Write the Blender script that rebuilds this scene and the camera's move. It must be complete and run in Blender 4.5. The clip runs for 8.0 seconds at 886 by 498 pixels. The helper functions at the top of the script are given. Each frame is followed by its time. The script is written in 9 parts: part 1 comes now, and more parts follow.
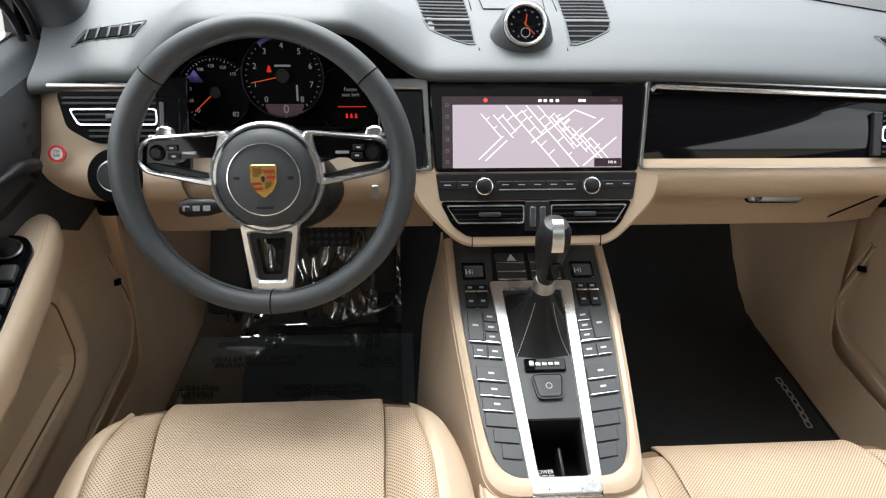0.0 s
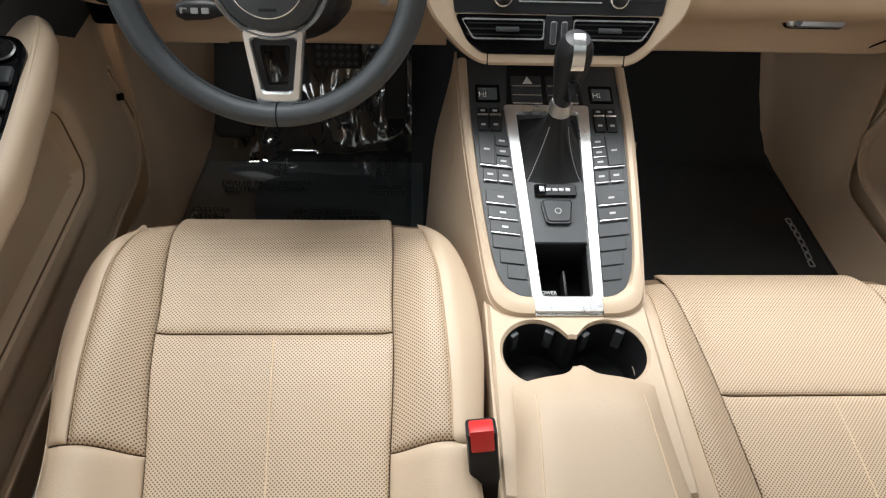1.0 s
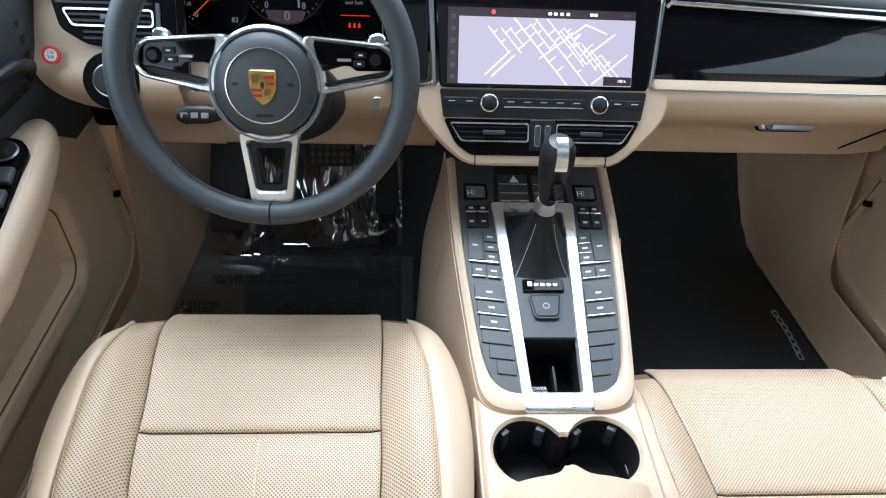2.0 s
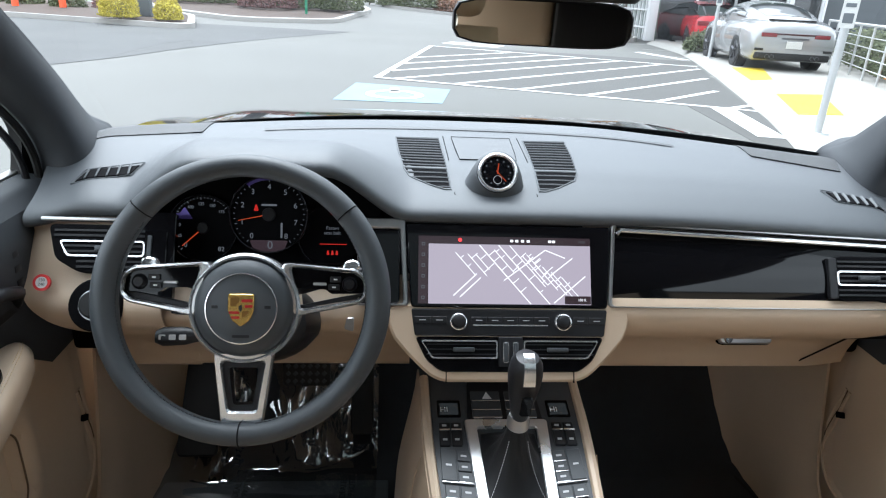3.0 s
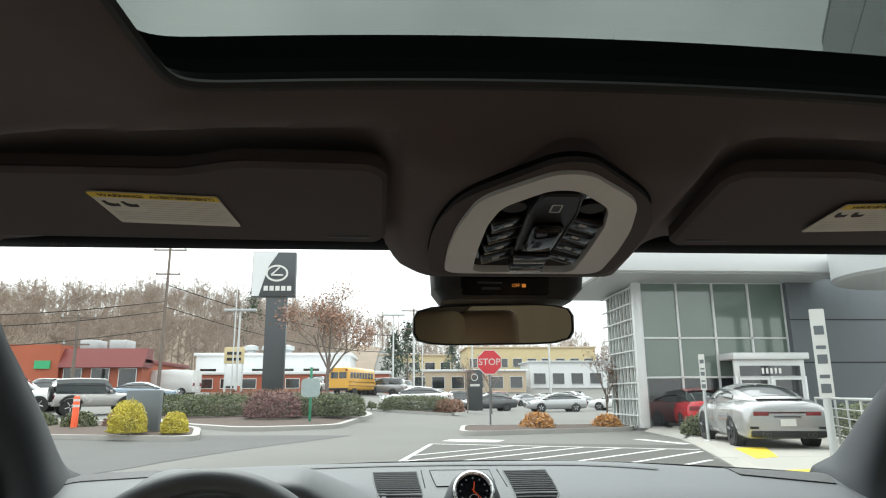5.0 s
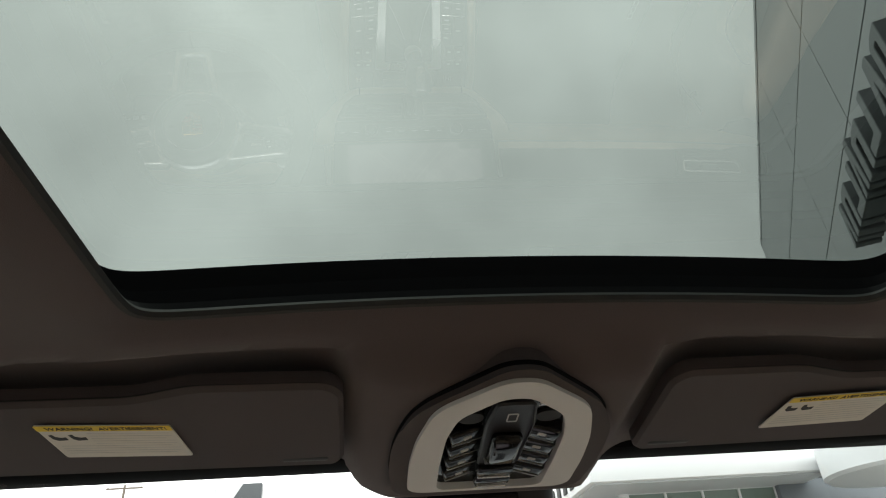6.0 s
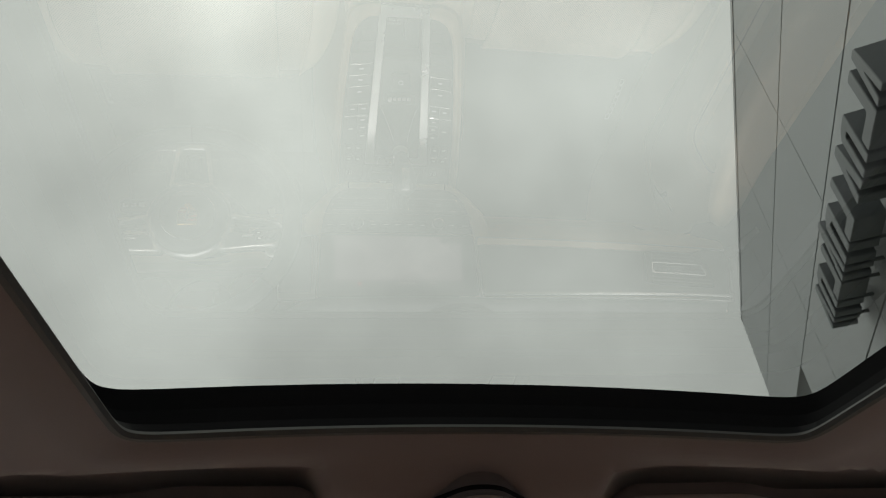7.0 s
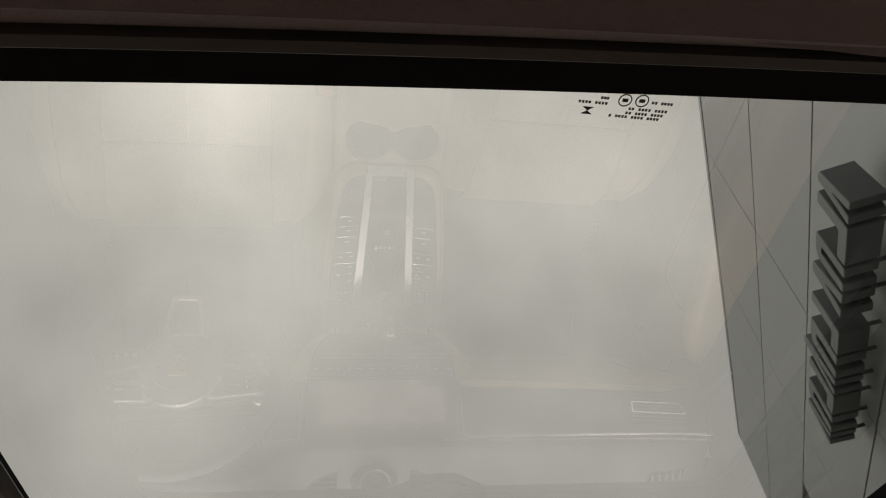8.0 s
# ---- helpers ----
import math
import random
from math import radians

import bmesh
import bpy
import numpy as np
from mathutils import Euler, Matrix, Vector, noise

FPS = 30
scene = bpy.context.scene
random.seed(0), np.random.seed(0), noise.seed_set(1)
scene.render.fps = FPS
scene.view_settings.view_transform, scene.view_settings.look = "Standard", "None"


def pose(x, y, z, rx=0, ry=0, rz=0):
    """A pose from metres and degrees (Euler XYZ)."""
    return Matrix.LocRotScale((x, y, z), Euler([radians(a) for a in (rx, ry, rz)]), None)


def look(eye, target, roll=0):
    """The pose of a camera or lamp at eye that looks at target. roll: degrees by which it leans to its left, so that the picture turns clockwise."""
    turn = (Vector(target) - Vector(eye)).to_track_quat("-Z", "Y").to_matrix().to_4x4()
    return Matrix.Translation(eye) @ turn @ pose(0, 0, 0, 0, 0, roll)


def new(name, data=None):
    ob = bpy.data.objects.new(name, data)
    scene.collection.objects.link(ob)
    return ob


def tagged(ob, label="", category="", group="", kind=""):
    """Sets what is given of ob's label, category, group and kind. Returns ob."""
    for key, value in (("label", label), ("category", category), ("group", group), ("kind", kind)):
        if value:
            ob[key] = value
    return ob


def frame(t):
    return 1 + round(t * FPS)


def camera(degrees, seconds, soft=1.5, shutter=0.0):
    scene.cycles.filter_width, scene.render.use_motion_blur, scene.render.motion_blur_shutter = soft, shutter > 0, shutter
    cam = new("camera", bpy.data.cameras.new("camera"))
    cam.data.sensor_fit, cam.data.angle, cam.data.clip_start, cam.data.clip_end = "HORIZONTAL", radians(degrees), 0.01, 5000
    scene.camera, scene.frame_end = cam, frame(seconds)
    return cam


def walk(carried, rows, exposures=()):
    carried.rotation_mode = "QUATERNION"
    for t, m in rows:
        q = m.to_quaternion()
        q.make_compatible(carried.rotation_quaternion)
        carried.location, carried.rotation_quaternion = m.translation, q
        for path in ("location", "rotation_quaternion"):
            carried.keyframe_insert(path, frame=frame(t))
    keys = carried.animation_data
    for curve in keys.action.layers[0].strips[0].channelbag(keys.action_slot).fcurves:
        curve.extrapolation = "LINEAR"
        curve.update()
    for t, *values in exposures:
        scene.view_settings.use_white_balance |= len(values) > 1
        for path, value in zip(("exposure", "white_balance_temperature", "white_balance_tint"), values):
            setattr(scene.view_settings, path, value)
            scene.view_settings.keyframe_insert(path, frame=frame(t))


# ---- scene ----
# camera and its walk
cam = camera(68.5, 8.0, 1.15)
PATH = [
    (0, (-0.1968, -0.012, 1.433), (-0.0698, 1.621, 0.2858), 1.7),
    (0.5, (-0.1905, -0.021, 1.4151), (-0.0891, 1.436, 0.0485), 2.33),
    (1, (-0.1952, -0.02, 1.396), (-0.1036, 1.298, -0.1058), 3.16),
    (1.2, (-0.1962, -0.019, 1.395), (-0.1053, 1.276, -0.1268), 3.18),
    (2.3, (-0.1905, -0.025, 1.4121), (-0.0555, 1.61, 0.268), 3.39),
    (2.5, (-0.1855, -0.029, 1.4111), (-0.0403, 1.68, 0.3833), 3.25),
    (3, (-0.1787, -0.046, 1.4222), (-0.016, 1.806, 0.6847), 2.87),
    (3.5, (-0.1727, -0.056, 1.4223), (-0.0323, 1.898, 1.0175), 1.82),
    (4, (-0.1581, -0.057, 1.3876), (-0.017, 1.928, 1.1898), 1.9),
    (4.2, (-0.1528, -0.065, 1.3666), (-0.0278, 1.93, 1.3036), 1.7),
    (5.3, (-0.1216, -0.102, 1.2931), (0.0444, 1.786, 1.9318), -1.55),
    (5.5, (-0.1176, -0.107, 1.2942), (0.0681, 1.725, 2.0752), -2.53),
    (6, (-0.1156, -0.112, 1.2932), (0.1121, 1.583, 2.3299), -4.66),
    (6.5, (-0.1167, -0.137, 1.2962), (0.1346, 1.493, 2.4273), -4.72),
    (7, (-0.1123, -0.1953, 1.3147), (0.1592, 1.3911, 2.5018), -3.4),
    (7.5, (-0.111, -0.2382, 1.3286), (0.1788, 1.2498, 2.6331), -4.08),
    (7.7, (-0.1094, -0.2557, 1.3267), (0.186, 1.1803, 2.6871), -4.74),
    (8, (-0.1106, -0.2854, 1.329), (0.1762, 1.0717, 2.7698), -5.32),
]
EXPOSURES = [(0.0, 2.24, 6350, 10), (0.5, 2.24, 6350, 10), (1.2, 2.02, 6350, 10), (2.3, 2.46, 5250, 6), (2.6, 2.42, 5250, 6), (3.0, 1.95, 5750, 8), (3.5, 1.55, 6250, 10), (4.2, 1.4, 6600, 13), (5.3, 1.34, 6300, 1), (6.0, 1.8, 6550, 5), (6.5, 2.05, 6750, 9), (7.0, 1.98, 6850, 14), (7.5, 1.9, 6950, 19), (8.0, 1.68, 7400, 22)]
walk(cam, [(t, look(e, g, r)) for t, e, g, r in PATH], EXPOSURES)

# overcast daylight
world = bpy.data.worlds.new("overcast_sky")
scene.world = world
world.use_nodes = True
wn, wl = world.node_tree.nodes, world.node_tree.links
sky = wn.new("ShaderNodeTexSky")
sky.sky_type, sky.sun_disc = "NISHITA", False
sky.sun_elevation, sky.sun_rotation = radians(62), radians(-20)
sky.dust_density = 2.0
grey = wn.new("ShaderNodeHueSaturation")
grey.inputs["Saturation"].default_value = 0.12
# a cloud layer evens the sky out
deck = wn.new("ShaderNodeMix")
deck.data_type = "RGBA"
deck.inputs[0].default_value = 0.84
deck.inputs[7].default_value = (5.0, 5.1, 5.3, 1)
wl.new(sky.outputs[0], deck.inputs[6])
wl.new(deck.outputs[2], grey.inputs["Color"])
cloud = wn.new("ShaderNodeTexNoise")
cloud.inputs["Scale"].default_value, cloud.inputs["Detail"].default_value = 2.2, 4.0
cramp = wn.new("ShaderNodeMapRange")
cramp.inputs[1].default_value, cramp.inputs[2].default_value = 0.3, 0.7
cramp.inputs[3].default_value, cramp.inputs[4].default_value = 0.72, 1.28
wl.new(cloud.outputs["Fac"], cramp.inputs[0])
cmul = wn.new("ShaderNodeMix")
cmul.data_type, cmul.blend_type = "RGBA", "MULTIPLY"
cmul.inputs[0].default_value = 1.0
# an overcast sky is brightest overhead
wtc, wsep, wup = wn.new("ShaderNodeTexCoord"), wn.new("ShaderNodeSeparateXYZ"), wn.new("ShaderNodeMapRange")
wl.new(wtc.outputs["Generated"], wsep.inputs[0])
wup.inputs[1].default_value, wup.inputs[2].default_value = 0.0, 1.0
wup.inputs[3].default_value, wup.inputs[4].default_value = 1.05, 1.75
wl.new(wsep.outputs["Z"], wup.inputs[0])
wgrad = wn.new("ShaderNodeMix")
wgrad.data_type, wgrad.blend_type = "RGBA", "MULTIPLY"
wgrad.inputs[0].default_value = 1.0
wl.new(grey.outputs[0], wgrad.inputs[6])
wl.new(wup.outputs[0], wgrad.inputs[7])
wl.new(wgrad.outputs[2], cmul.inputs[6])
wl.new(cramp.outputs[0], cmul.inputs[7])
wn["Background"].inputs["Strength"].default_value = 0.15
wl.new(cmul.outputs[2], wn["Background"].inputs["Color"])
sun_data = bpy.data.lights.new("sun", "SUN")
sun_data.energy, sun_data.angle, sun_data.color = 1.3, radians(30), (1.0, 0.97, 0.93)
sun = new("sun", sun_data)
sun_from = Vector((math.cos(radians(62)) * math.sin(radians(-20)), math.cos(radians(62)) * math.cos(radians(-20)), math.sin(radians(62))))
sun.matrix_world = look(30 * sun_from, (0, 0, 0))

# materials
def mat(name, color, rough=0.5, metal=0.0, vary=0.15, scale=6.0, grain=0.0, grain_scale=600.0, spec=0.5, coat=0.0, bump=0.0, bump_scale=40.0, tint=None, sheen=0.0):
    m = bpy.data.materials.new(name)
    m.use_nodes = True
    n, l = m.node_tree.nodes, m.node_tree.links
    b = n["Principled BSDF"]
    b.inputs["Roughness"].default_value = rough
    b.inputs["Metallic"].default_value = metal
    b.inputs["Specular IOR Level"].default_value = spec
    b.inputs["Coat Weight"].default_value = coat
    b.inputs["Sheen Weight"].default_value = sheen
    tc = n.new("ShaderNodeTexCoord")
    big = n.new("ShaderNodeTexNoise")
    big.inputs["Scale"].default_value, big.inputs["Detail"].default_value = scale, 5.0
    l.new(tc.outputs["Object"], big.inputs["Vector"])
    mix = n.new("ShaderNodeMix")
    mix.data_type = "RGBA"
    dark = tint or tuple(c * (1 - vary) for c in color)
    light = tuple(min(1.0, c * (1 + vary)) for c in color)
    mix.inputs[6].default_value, mix.inputs[7].default_value = (*dark, 1), (*light, 1)
    l.new(big.outputs["Fac"], mix.inputs[0])
    l.new(mix.outputs[2], b.inputs["Base Color"])
    rr = n.new("ShaderNodeMapRange")
    soft_ = min(0.08, 0.5 * rough)
    rr.inputs[3].default_value, rr.inputs[4].default_value = rough - soft_, min(1.0, rough + soft_)
    l.new(big.outputs["Fac"], rr.inputs[0])
    l.new(rr.outputs[0], b.inputs["Roughness"])
    if grain or bump:
        fine = n.new("ShaderNodeTexNoise")
        fine.inputs["Scale"].default_value, fine.inputs["Detail"].default_value = (grain_scale if grain else bump_scale), 3.0
        l.new(tc.outputs["Object"], fine.inputs["Vector"])
        bp = n.new("ShaderNodeBump")
        bp.inputs["Strength"].default_value, bp.inputs["Distance"].default_value = grain or bump, 0.001 if grain else 0.01
        l.new(fine.outputs["Fac"], bp.inputs["Height"])
        l.new(bp.outputs[0], b.inputs["Normal"])
    return m


def perforated(name, color, pitch=0.0036, hole=0.27, rough=0.5, depth=0.5):
    """Leather with a diagonal grid of punched holes, in plan."""
    m = mat(name, color, rough, 0, 0.07, 5.0, 0.25, 900.0)
    n, l = m.node_tree.nodes, m.node_tree.links
    b = n["Principled BSDF"]
    tc = n.new("ShaderNodeTexCoord")
    mp = n.new("ShaderNodeMapping")
    mp.inputs["Scale"].default_value = (1, 1, 0)
    mp.inputs["Rotation"].default_value = (0, 0, radians(45))
    l.new(tc.outputs["Object"], mp.inputs["Vector"])
    vo = n.new("ShaderNodeTexVoronoi")
    vo.inputs["Randomness"].default_value = 0.0
    vo.inputs["Scale"].default_value = 1 / pitch
    l.new(mp.outputs[0], vo.inputs["Vector"])
    mr = n.new("ShaderNodeMapRange")
    mr.inputs[1].default_value, mr.inputs[2].default_value = hole * 0.75, hole * 1.25
    l.new(vo.outputs["Distance"], mr.inputs[0])
    old = b.inputs["Base Color"].links[0].from_socket
    mx = n.new("ShaderNodeMix")
    mx.data_type = "RGBA"
    mx.inputs[6].default_value = (color[0] * 0.3, color[1] * 0.24, color[2] * 0.2, 1)
    l.new(mr.outputs[0], mx.inputs[0])
    l.new(old, mx.inputs[7])
    l.new(mx.outputs[2], b.inputs["Base Color"])
    bp = n.new("ShaderNodeBump")
    bp.inputs["Strength"].default_value, bp.inputs["Distance"].default_value = depth, 0.001
    l.new(mr.outputs[0], bp.inputs["Height"])
    l.new(b.inputs["Normal"].links[0].from_socket, bp.inputs["Normal"])
    l.new(bp.outputs[0], b.inputs["Normal"])
    return m


def pane(name, tint, gloss=1.0, ior=1.5):
    """Glass pane: tinted see-through with a mirror coat by Fresnel."""
    m = bpy.data.materials.new(name)
    m.use_nodes = True
    n, l = m.node_tree.nodes, m.node_tree.links
    n.clear()
    out, tr, gl, mx, fr, po, sc = (n.new("ShaderNode" + k) for k in ("OutputMaterial", "BsdfTransparent", "BsdfGlossy", "MixShader", "LayerWeight", "Math", "MapRange"))
    tr.inputs["Color"].default_value = (*tint, 1)
    gl.inputs["Roughness"].default_value = 0.0
    gl.inputs["Color"].default_value = (gloss, gloss, gloss, 1)
    fr.inputs["Blend"].default_value = 0.5
    po.operation = "POWER"
    po.inputs[1].default_value = 4.0
    l.new(fr.outputs["Facing"], po.inputs[0])
    sc.inputs[3].default_value, sc.inputs[4].default_value = 2 * ((ior - 1) / (ior + 1)) ** 2, 1.0
    l.new(po.outputs[0], sc.inputs[0])
    l.new(sc.outputs[0], mx.inputs[0])
    l.new(tr.outputs[0], mx.inputs[1])
    l.new(gl.outputs[0], mx.inputs[2])
    l.new(mx.outputs[0], out.inputs["Surface"])
    return m


def glow(name, color, strength, base=(0.01, 0.01, 0.01)):
    m = mat(name, base, 0.15, 0, 0.0)
    b = m.node_tree.nodes["Principled BSDF"]
    b.inputs["Emission Color"].default_value = (*color, 1)
    b.inputs["Emission Strength"].default_value = strength
    return m


BEIGE = (0.535, 0.412, 0.296)
leather = mat("beige_leather", BEIGE, 0.48, 0, 0.05, 4.0, 0.35, 700.0)
leather_perf = perforated("beige_perforated_leather", BEIGE, 0.0035, 0.29)
beige_soft = mat("beige_moulded_trim", (0.64, 0.485, 0.335), 0.55, 0, 0.06, 3.0, 0.3, 800.0)
# beige darkened to brown: the shade in seams and gaps, put into colour
seam_shade = mat("brown_seam_shade", (0.17, 0.11, 0.065), 0.8)
thread = mat("beige_thread", (0.62, 0.47, 0.30), 0.7)
dash_leather = mat("slate_dash_leather", (0.068, 0.074, 0.081), 0.5, 0, 0.07, 3.0, 0.4, 900.0)
wheel_leather = mat("dark_slate_wheel_leather", (0.045, 0.051, 0.057), 0.5, 0, 0.08, 6.0, 0.3, 900.0)
grey_plastic = mat("dark_grey_plastic", (0.045, 0.049, 0.054), 0.48, 0, 0.06, 8.0, 0.2, 1200.0)
black_plastic = mat("black_plastic", (0.014, 0.014, 0.016), 0.42, 0, 0.1, 8.0, 0.15, 1200.0, spec=0.3)
# near-black for black parts; in openings and recesses it paints in the shade
void_black = mat("black_and_recess_shade", (0.006, 0.006, 0.007), 0.8, spec=0.05)
piano = mat("piano_black", (0.005, 0.005, 0.006), 0.05, 0, 0.0, spec=0.25)
silver = mat("satin_silver", (0.82, 0.83, 0.84), 0.22, 0.85, 0.04, 12.0)
dark_silver = mat("satin_dark_silver", (0.42, 0.42, 0.42), 0.3, 0.9, 0.05)
chrome = mat("chrome", (0.85, 0.85, 0.85), 0.08, 1.0, 0.02)
white_print = mat("white_print", (0.75, 0.75, 0.75), 0.5)
faded_print = mat("grey_print", (0.48, 0.48, 0.49), 0.5)
dark_thread = mat("charcoal_thread", (0.025, 0.027, 0.03), 0.7)
filmed_mat = mat("film_covered_carpet", (0.095, 0.113, 0.12), 0.5, 0, 0.15, 14.0, 0.3, 800.0, spec=0.35)
carpet = mat("black_carpet", (0.03, 0.033, 0.037), 0.95, 0, 0.3, 30.0, 0.8, 1500.0, sheen=0.1)
film_plastic = pane("clear_film", (0.95, 0.955, 0.96), 1.0, 2.0)
alcantara = mat("black_brown_headliner", (0.070, 0.053, 0.056), 0.95, 0, 0.12, 10.0, 0.5, 1500.0, sheen=0.15)
visor_cloth = mat("charcoal_visor_vinyl", (0.058, 0.047, 0.049), 0.8, 0, 0.06, 6.0, 0.4, 900.0)
pillar_trim = mat("slate_pillar_trim", (0.036, 0.04, 0.046), 0.7, 0, 0.06, 5.0, 0.4, 1000.0)
speaker_mesh = perforated("grey_speaker_mesh", (0.045, 0.048, 0.052), 0.004, 0.32, 0.55, 0.8)
rubber = mat("black_rubber", (0.012, 0.012, 0.012), 0.65)
console_white = mat("pale_grey_ring", (0.56, 0.56, 0.57), 0.6, 0, 0.04)
red_plastic = mat("red_plastic", (0.65, 0.03, 0.03), 0.35)
gold = mat("gold_enamel", (0.56, 0.36, 0.10), 0.24, 0.75)
red_enamel = mat("red_enamel", (0.35, 0.02, 0.02), 0.25)
windshield_glass = pane("clear_windshield", (0.93, 0.95, 0.94), 0.28)
side_glass = pane("tinted_side_glass", (0.90, 0.93, 0.91), 0.6)
roof_glass = pane("green_tinted_roof_glass", (0.098, 0.111, 0.104), 0.62)
mirror_mat = mat("mirror_silver", (0.52, 0.48, 0.40), 0.02, 1.0, 0.0)
screen_pink = glow("map_background", (0.58, 0.49, 0.54), 0.23)
screen_road = glow("map_road", (1.0, 0.95, 0.93), 0.33)
screen_dark = glow("screen_bar", (0.05, 0.03, 0.035), 0.2)
screen_red = glow("red_icon", (1.0, 0.05, 0.05), 0.5)
gauge_white = glow("gauge_print", (0.8, 0.85, 0.9), 0.036)
gauge_orange = glow("gauge_needle", (1.0, 0.12, 0.03), 0.11)
gauge_red = glow("gauge_warning", (0.9, 0.03, 0.02), 0.14)
lcd = glow("lcd_display", (0.45, 0.5, 0.5), 0.012)
amber = glow("amber_text", (1.0, 0.33, 0.05), 0.18)

# mesh helpers
CX = 0.007


def axes(origin, a, b):
    a, b = Vector(a).normalized(), Vector(b).normalized()
    c = a.cross(b)
    m = Matrix((a, b, c)).transposed().to_4x4()
    m.translation = origin
    return m


DASH = axes((CX, 0.846, 0.977), (1, 0, 0), (0, 0.5625, 1))
CON = axes((CX + 0.006, 0.487, 0.695), (1, 0, 0), (0, 1, 0.2485))
ID = Matrix.Identity(4)


def thing(name, label, category, group="", kind="", at=(0, 0, 0)):
    ob = new(name)
    ob.location = at
    ob.empty_display_size = 0.05
    return tagged(ob, label, category, group, kind)


def link(name, me, material, parent=None, label="", kind="", sharp=38):
    ob = new(name, me)
    me.materials.append(material)
    if sharp:
        me.polygons.foreach_set("use_smooth", [True] * len(me.polygons))
        me.set_sharp_from_angle(angle=radians(sharp))
    if parent is not None:
        ob.parent = parent
        ob.matrix_parent_inverse = Matrix.Translation(parent.location).inverted() if parent.parent is None else Matrix.Identity(4)
    return tagged(ob, label, "", "", kind)


def part(name, bm, material, parent=None, label="", kind="", sharp=38):
    me = bpy.data.meshes.new(name)
    bmesh.ops.recalc_face_normals(bm, faces=bm.faces)
    bm.to_mesh(me)
    bm.free()
    return link(name, me, material, parent, label, kind, sharp)


def rrect(x0, y0, x1, y1, r=0.005, n=4):
    out = []
    r = min(r, abs(x1 - x0) / 2 - 1e-5, abs(y1 - y0) / 2 - 1e-5)
    for cx, cy, s in ((x1 - r, y1 - r, 0), (x0 + r, y1 - r, 90), (x0 + r, y0 + r, 180), (x1 - r, y0 + r, 270)):
        for i in range(n + 1):
            a = radians(s + 90 * i / n)
            out.append((cx + r * math.cos(a), cy + r * math.sin(a)))
    return out


def circle(cx, cy, r, n=32, ry=None):
    return [(cx + r * math.cos(2 * math.pi * i / n), cy + (ry or r) * math.sin(2 * math.pi * i / n)) for i in range(n)]


def round_poly(pts, r=0.005, n=4):
    """A polygon with its corners rounded."""
    out = []
    k = len(pts)
    for i in range(k):
        p, q, s = Vector(pts[i - 1]), Vector(pts[i]), Vector(pts[(i + 1) % k])
        d1, d2 = (p - q), (s - q)
        t = min(r, d1.length * 0.48, d2.length * 0.48)
        a, b = q + d1.normalized() * t, q + d2.normalized() * t
        for j in range(n + 1):
            u = j / n
            out.append(tuple((1 - u) ** 2 * a + 2 * u * (1 - u) * q + u * u * b))
    return out


def plate(pts, z0, z1, m=ID, bevel=0.0, bm=None):
    """A flat slab with outline pts, from z0 to z1 along the third axis of m, with a chamfered upper rim."""
    bm = bm or bmesh.new()
    k = len(pts)
    c = Vector((sum(p[0] for p in pts) / k, sum(p[1] for p in pts) / k))
    lo = [bm.verts.new(m @ Vector((p[0], p[1], z0))) for p in pts]
    rows = [lo]
    if bevel:
        rows.append([bm.verts.new(m @ Vector((p[0], p[1], z1 - bevel * (1 if z1 > z0 else -1)))) for p in pts])
        ins = []
        for i in range(k):
            e1 = (Vector(pts[i]) - Vector(pts[i - 1]))
            e2 = (Vector(pts[(i + 1) % k]) - Vector(pts[i]))
            if e1.length < 1e-7 or e2.length < 1e-7:
                nrm = (c - Vector(pts[i]))
            else:
                e1, e2 = e1.normalized(), e2.normalized()
                nrm = Vector((-e1.y - e2.y, e1.x + e2.x))
            if nrm.length < 1e-7:
                nrm = c - Vector(pts[i])
            ins.append(Vector(pts[i]) + nrm.normalized() * bevel)
        area = sum(pts[i - 1][0] * pts[i][1] - pts[i][0] * pts[i - 1][1] for i in range(k))
        if area < 0:
            ins = [2 * Vector(pts[i]) - ins[i] for i in range(k)]
        rows.append([bm.verts.new(m @ Vector((p[0], p[1], z1))) for p in ins])
    else:
        rows.append([bm.verts.new(m @ Vector((p[0], p[1], z1))) for p in pts])
    for a, b in zip(rows, rows[1:]):
        for i in range(k):
            bm.faces.new((a[i - 1], a[i], b[i], b[i - 1]))
    bm.faces.new(rows[0])
    bm.faces.new(rows[-1])
    return bm


def ring(outer, inner, z0, z1, m=ID, bm=None, bevel=0.0):
    """A flat frame between two outlines of equal length."""
    bm = bm or bmesh.new()
    k = len(outer)

    def row(pts, z):
        return [bm.verts.new(m @ Vector((p[0], p[1], z))) for p in pts]
    loops = [row(outer, z0)]
    if bevel:
        o2 = [Vector(o).lerp(Vector(i), min(0.4, bevel / max(1e-6, (Vector(o) - Vector(i)).length))) for o, i in zip(outer, inner)]
        i2 = [Vector(i).lerp(Vector(o), min(0.4, bevel / max(1e-6, (Vector(o) - Vector(i)).length))) for o, i in zip(outer, inner)]
        loops += [row(outer, z1 - bevel), row(o2, z1), row(i2, z1), row(inner, z1 - bevel)]
    else:
        loops += [row(outer, z1), row(inner, z1)]
    loops.append(row(inner, z0))
    for a, b in zip(loops, loops[1:] + loops[:1]):
        for i in range(k):
            bm.faces.new((a[i - 1], a[i], b[i], b[i - 1]))
    return bm


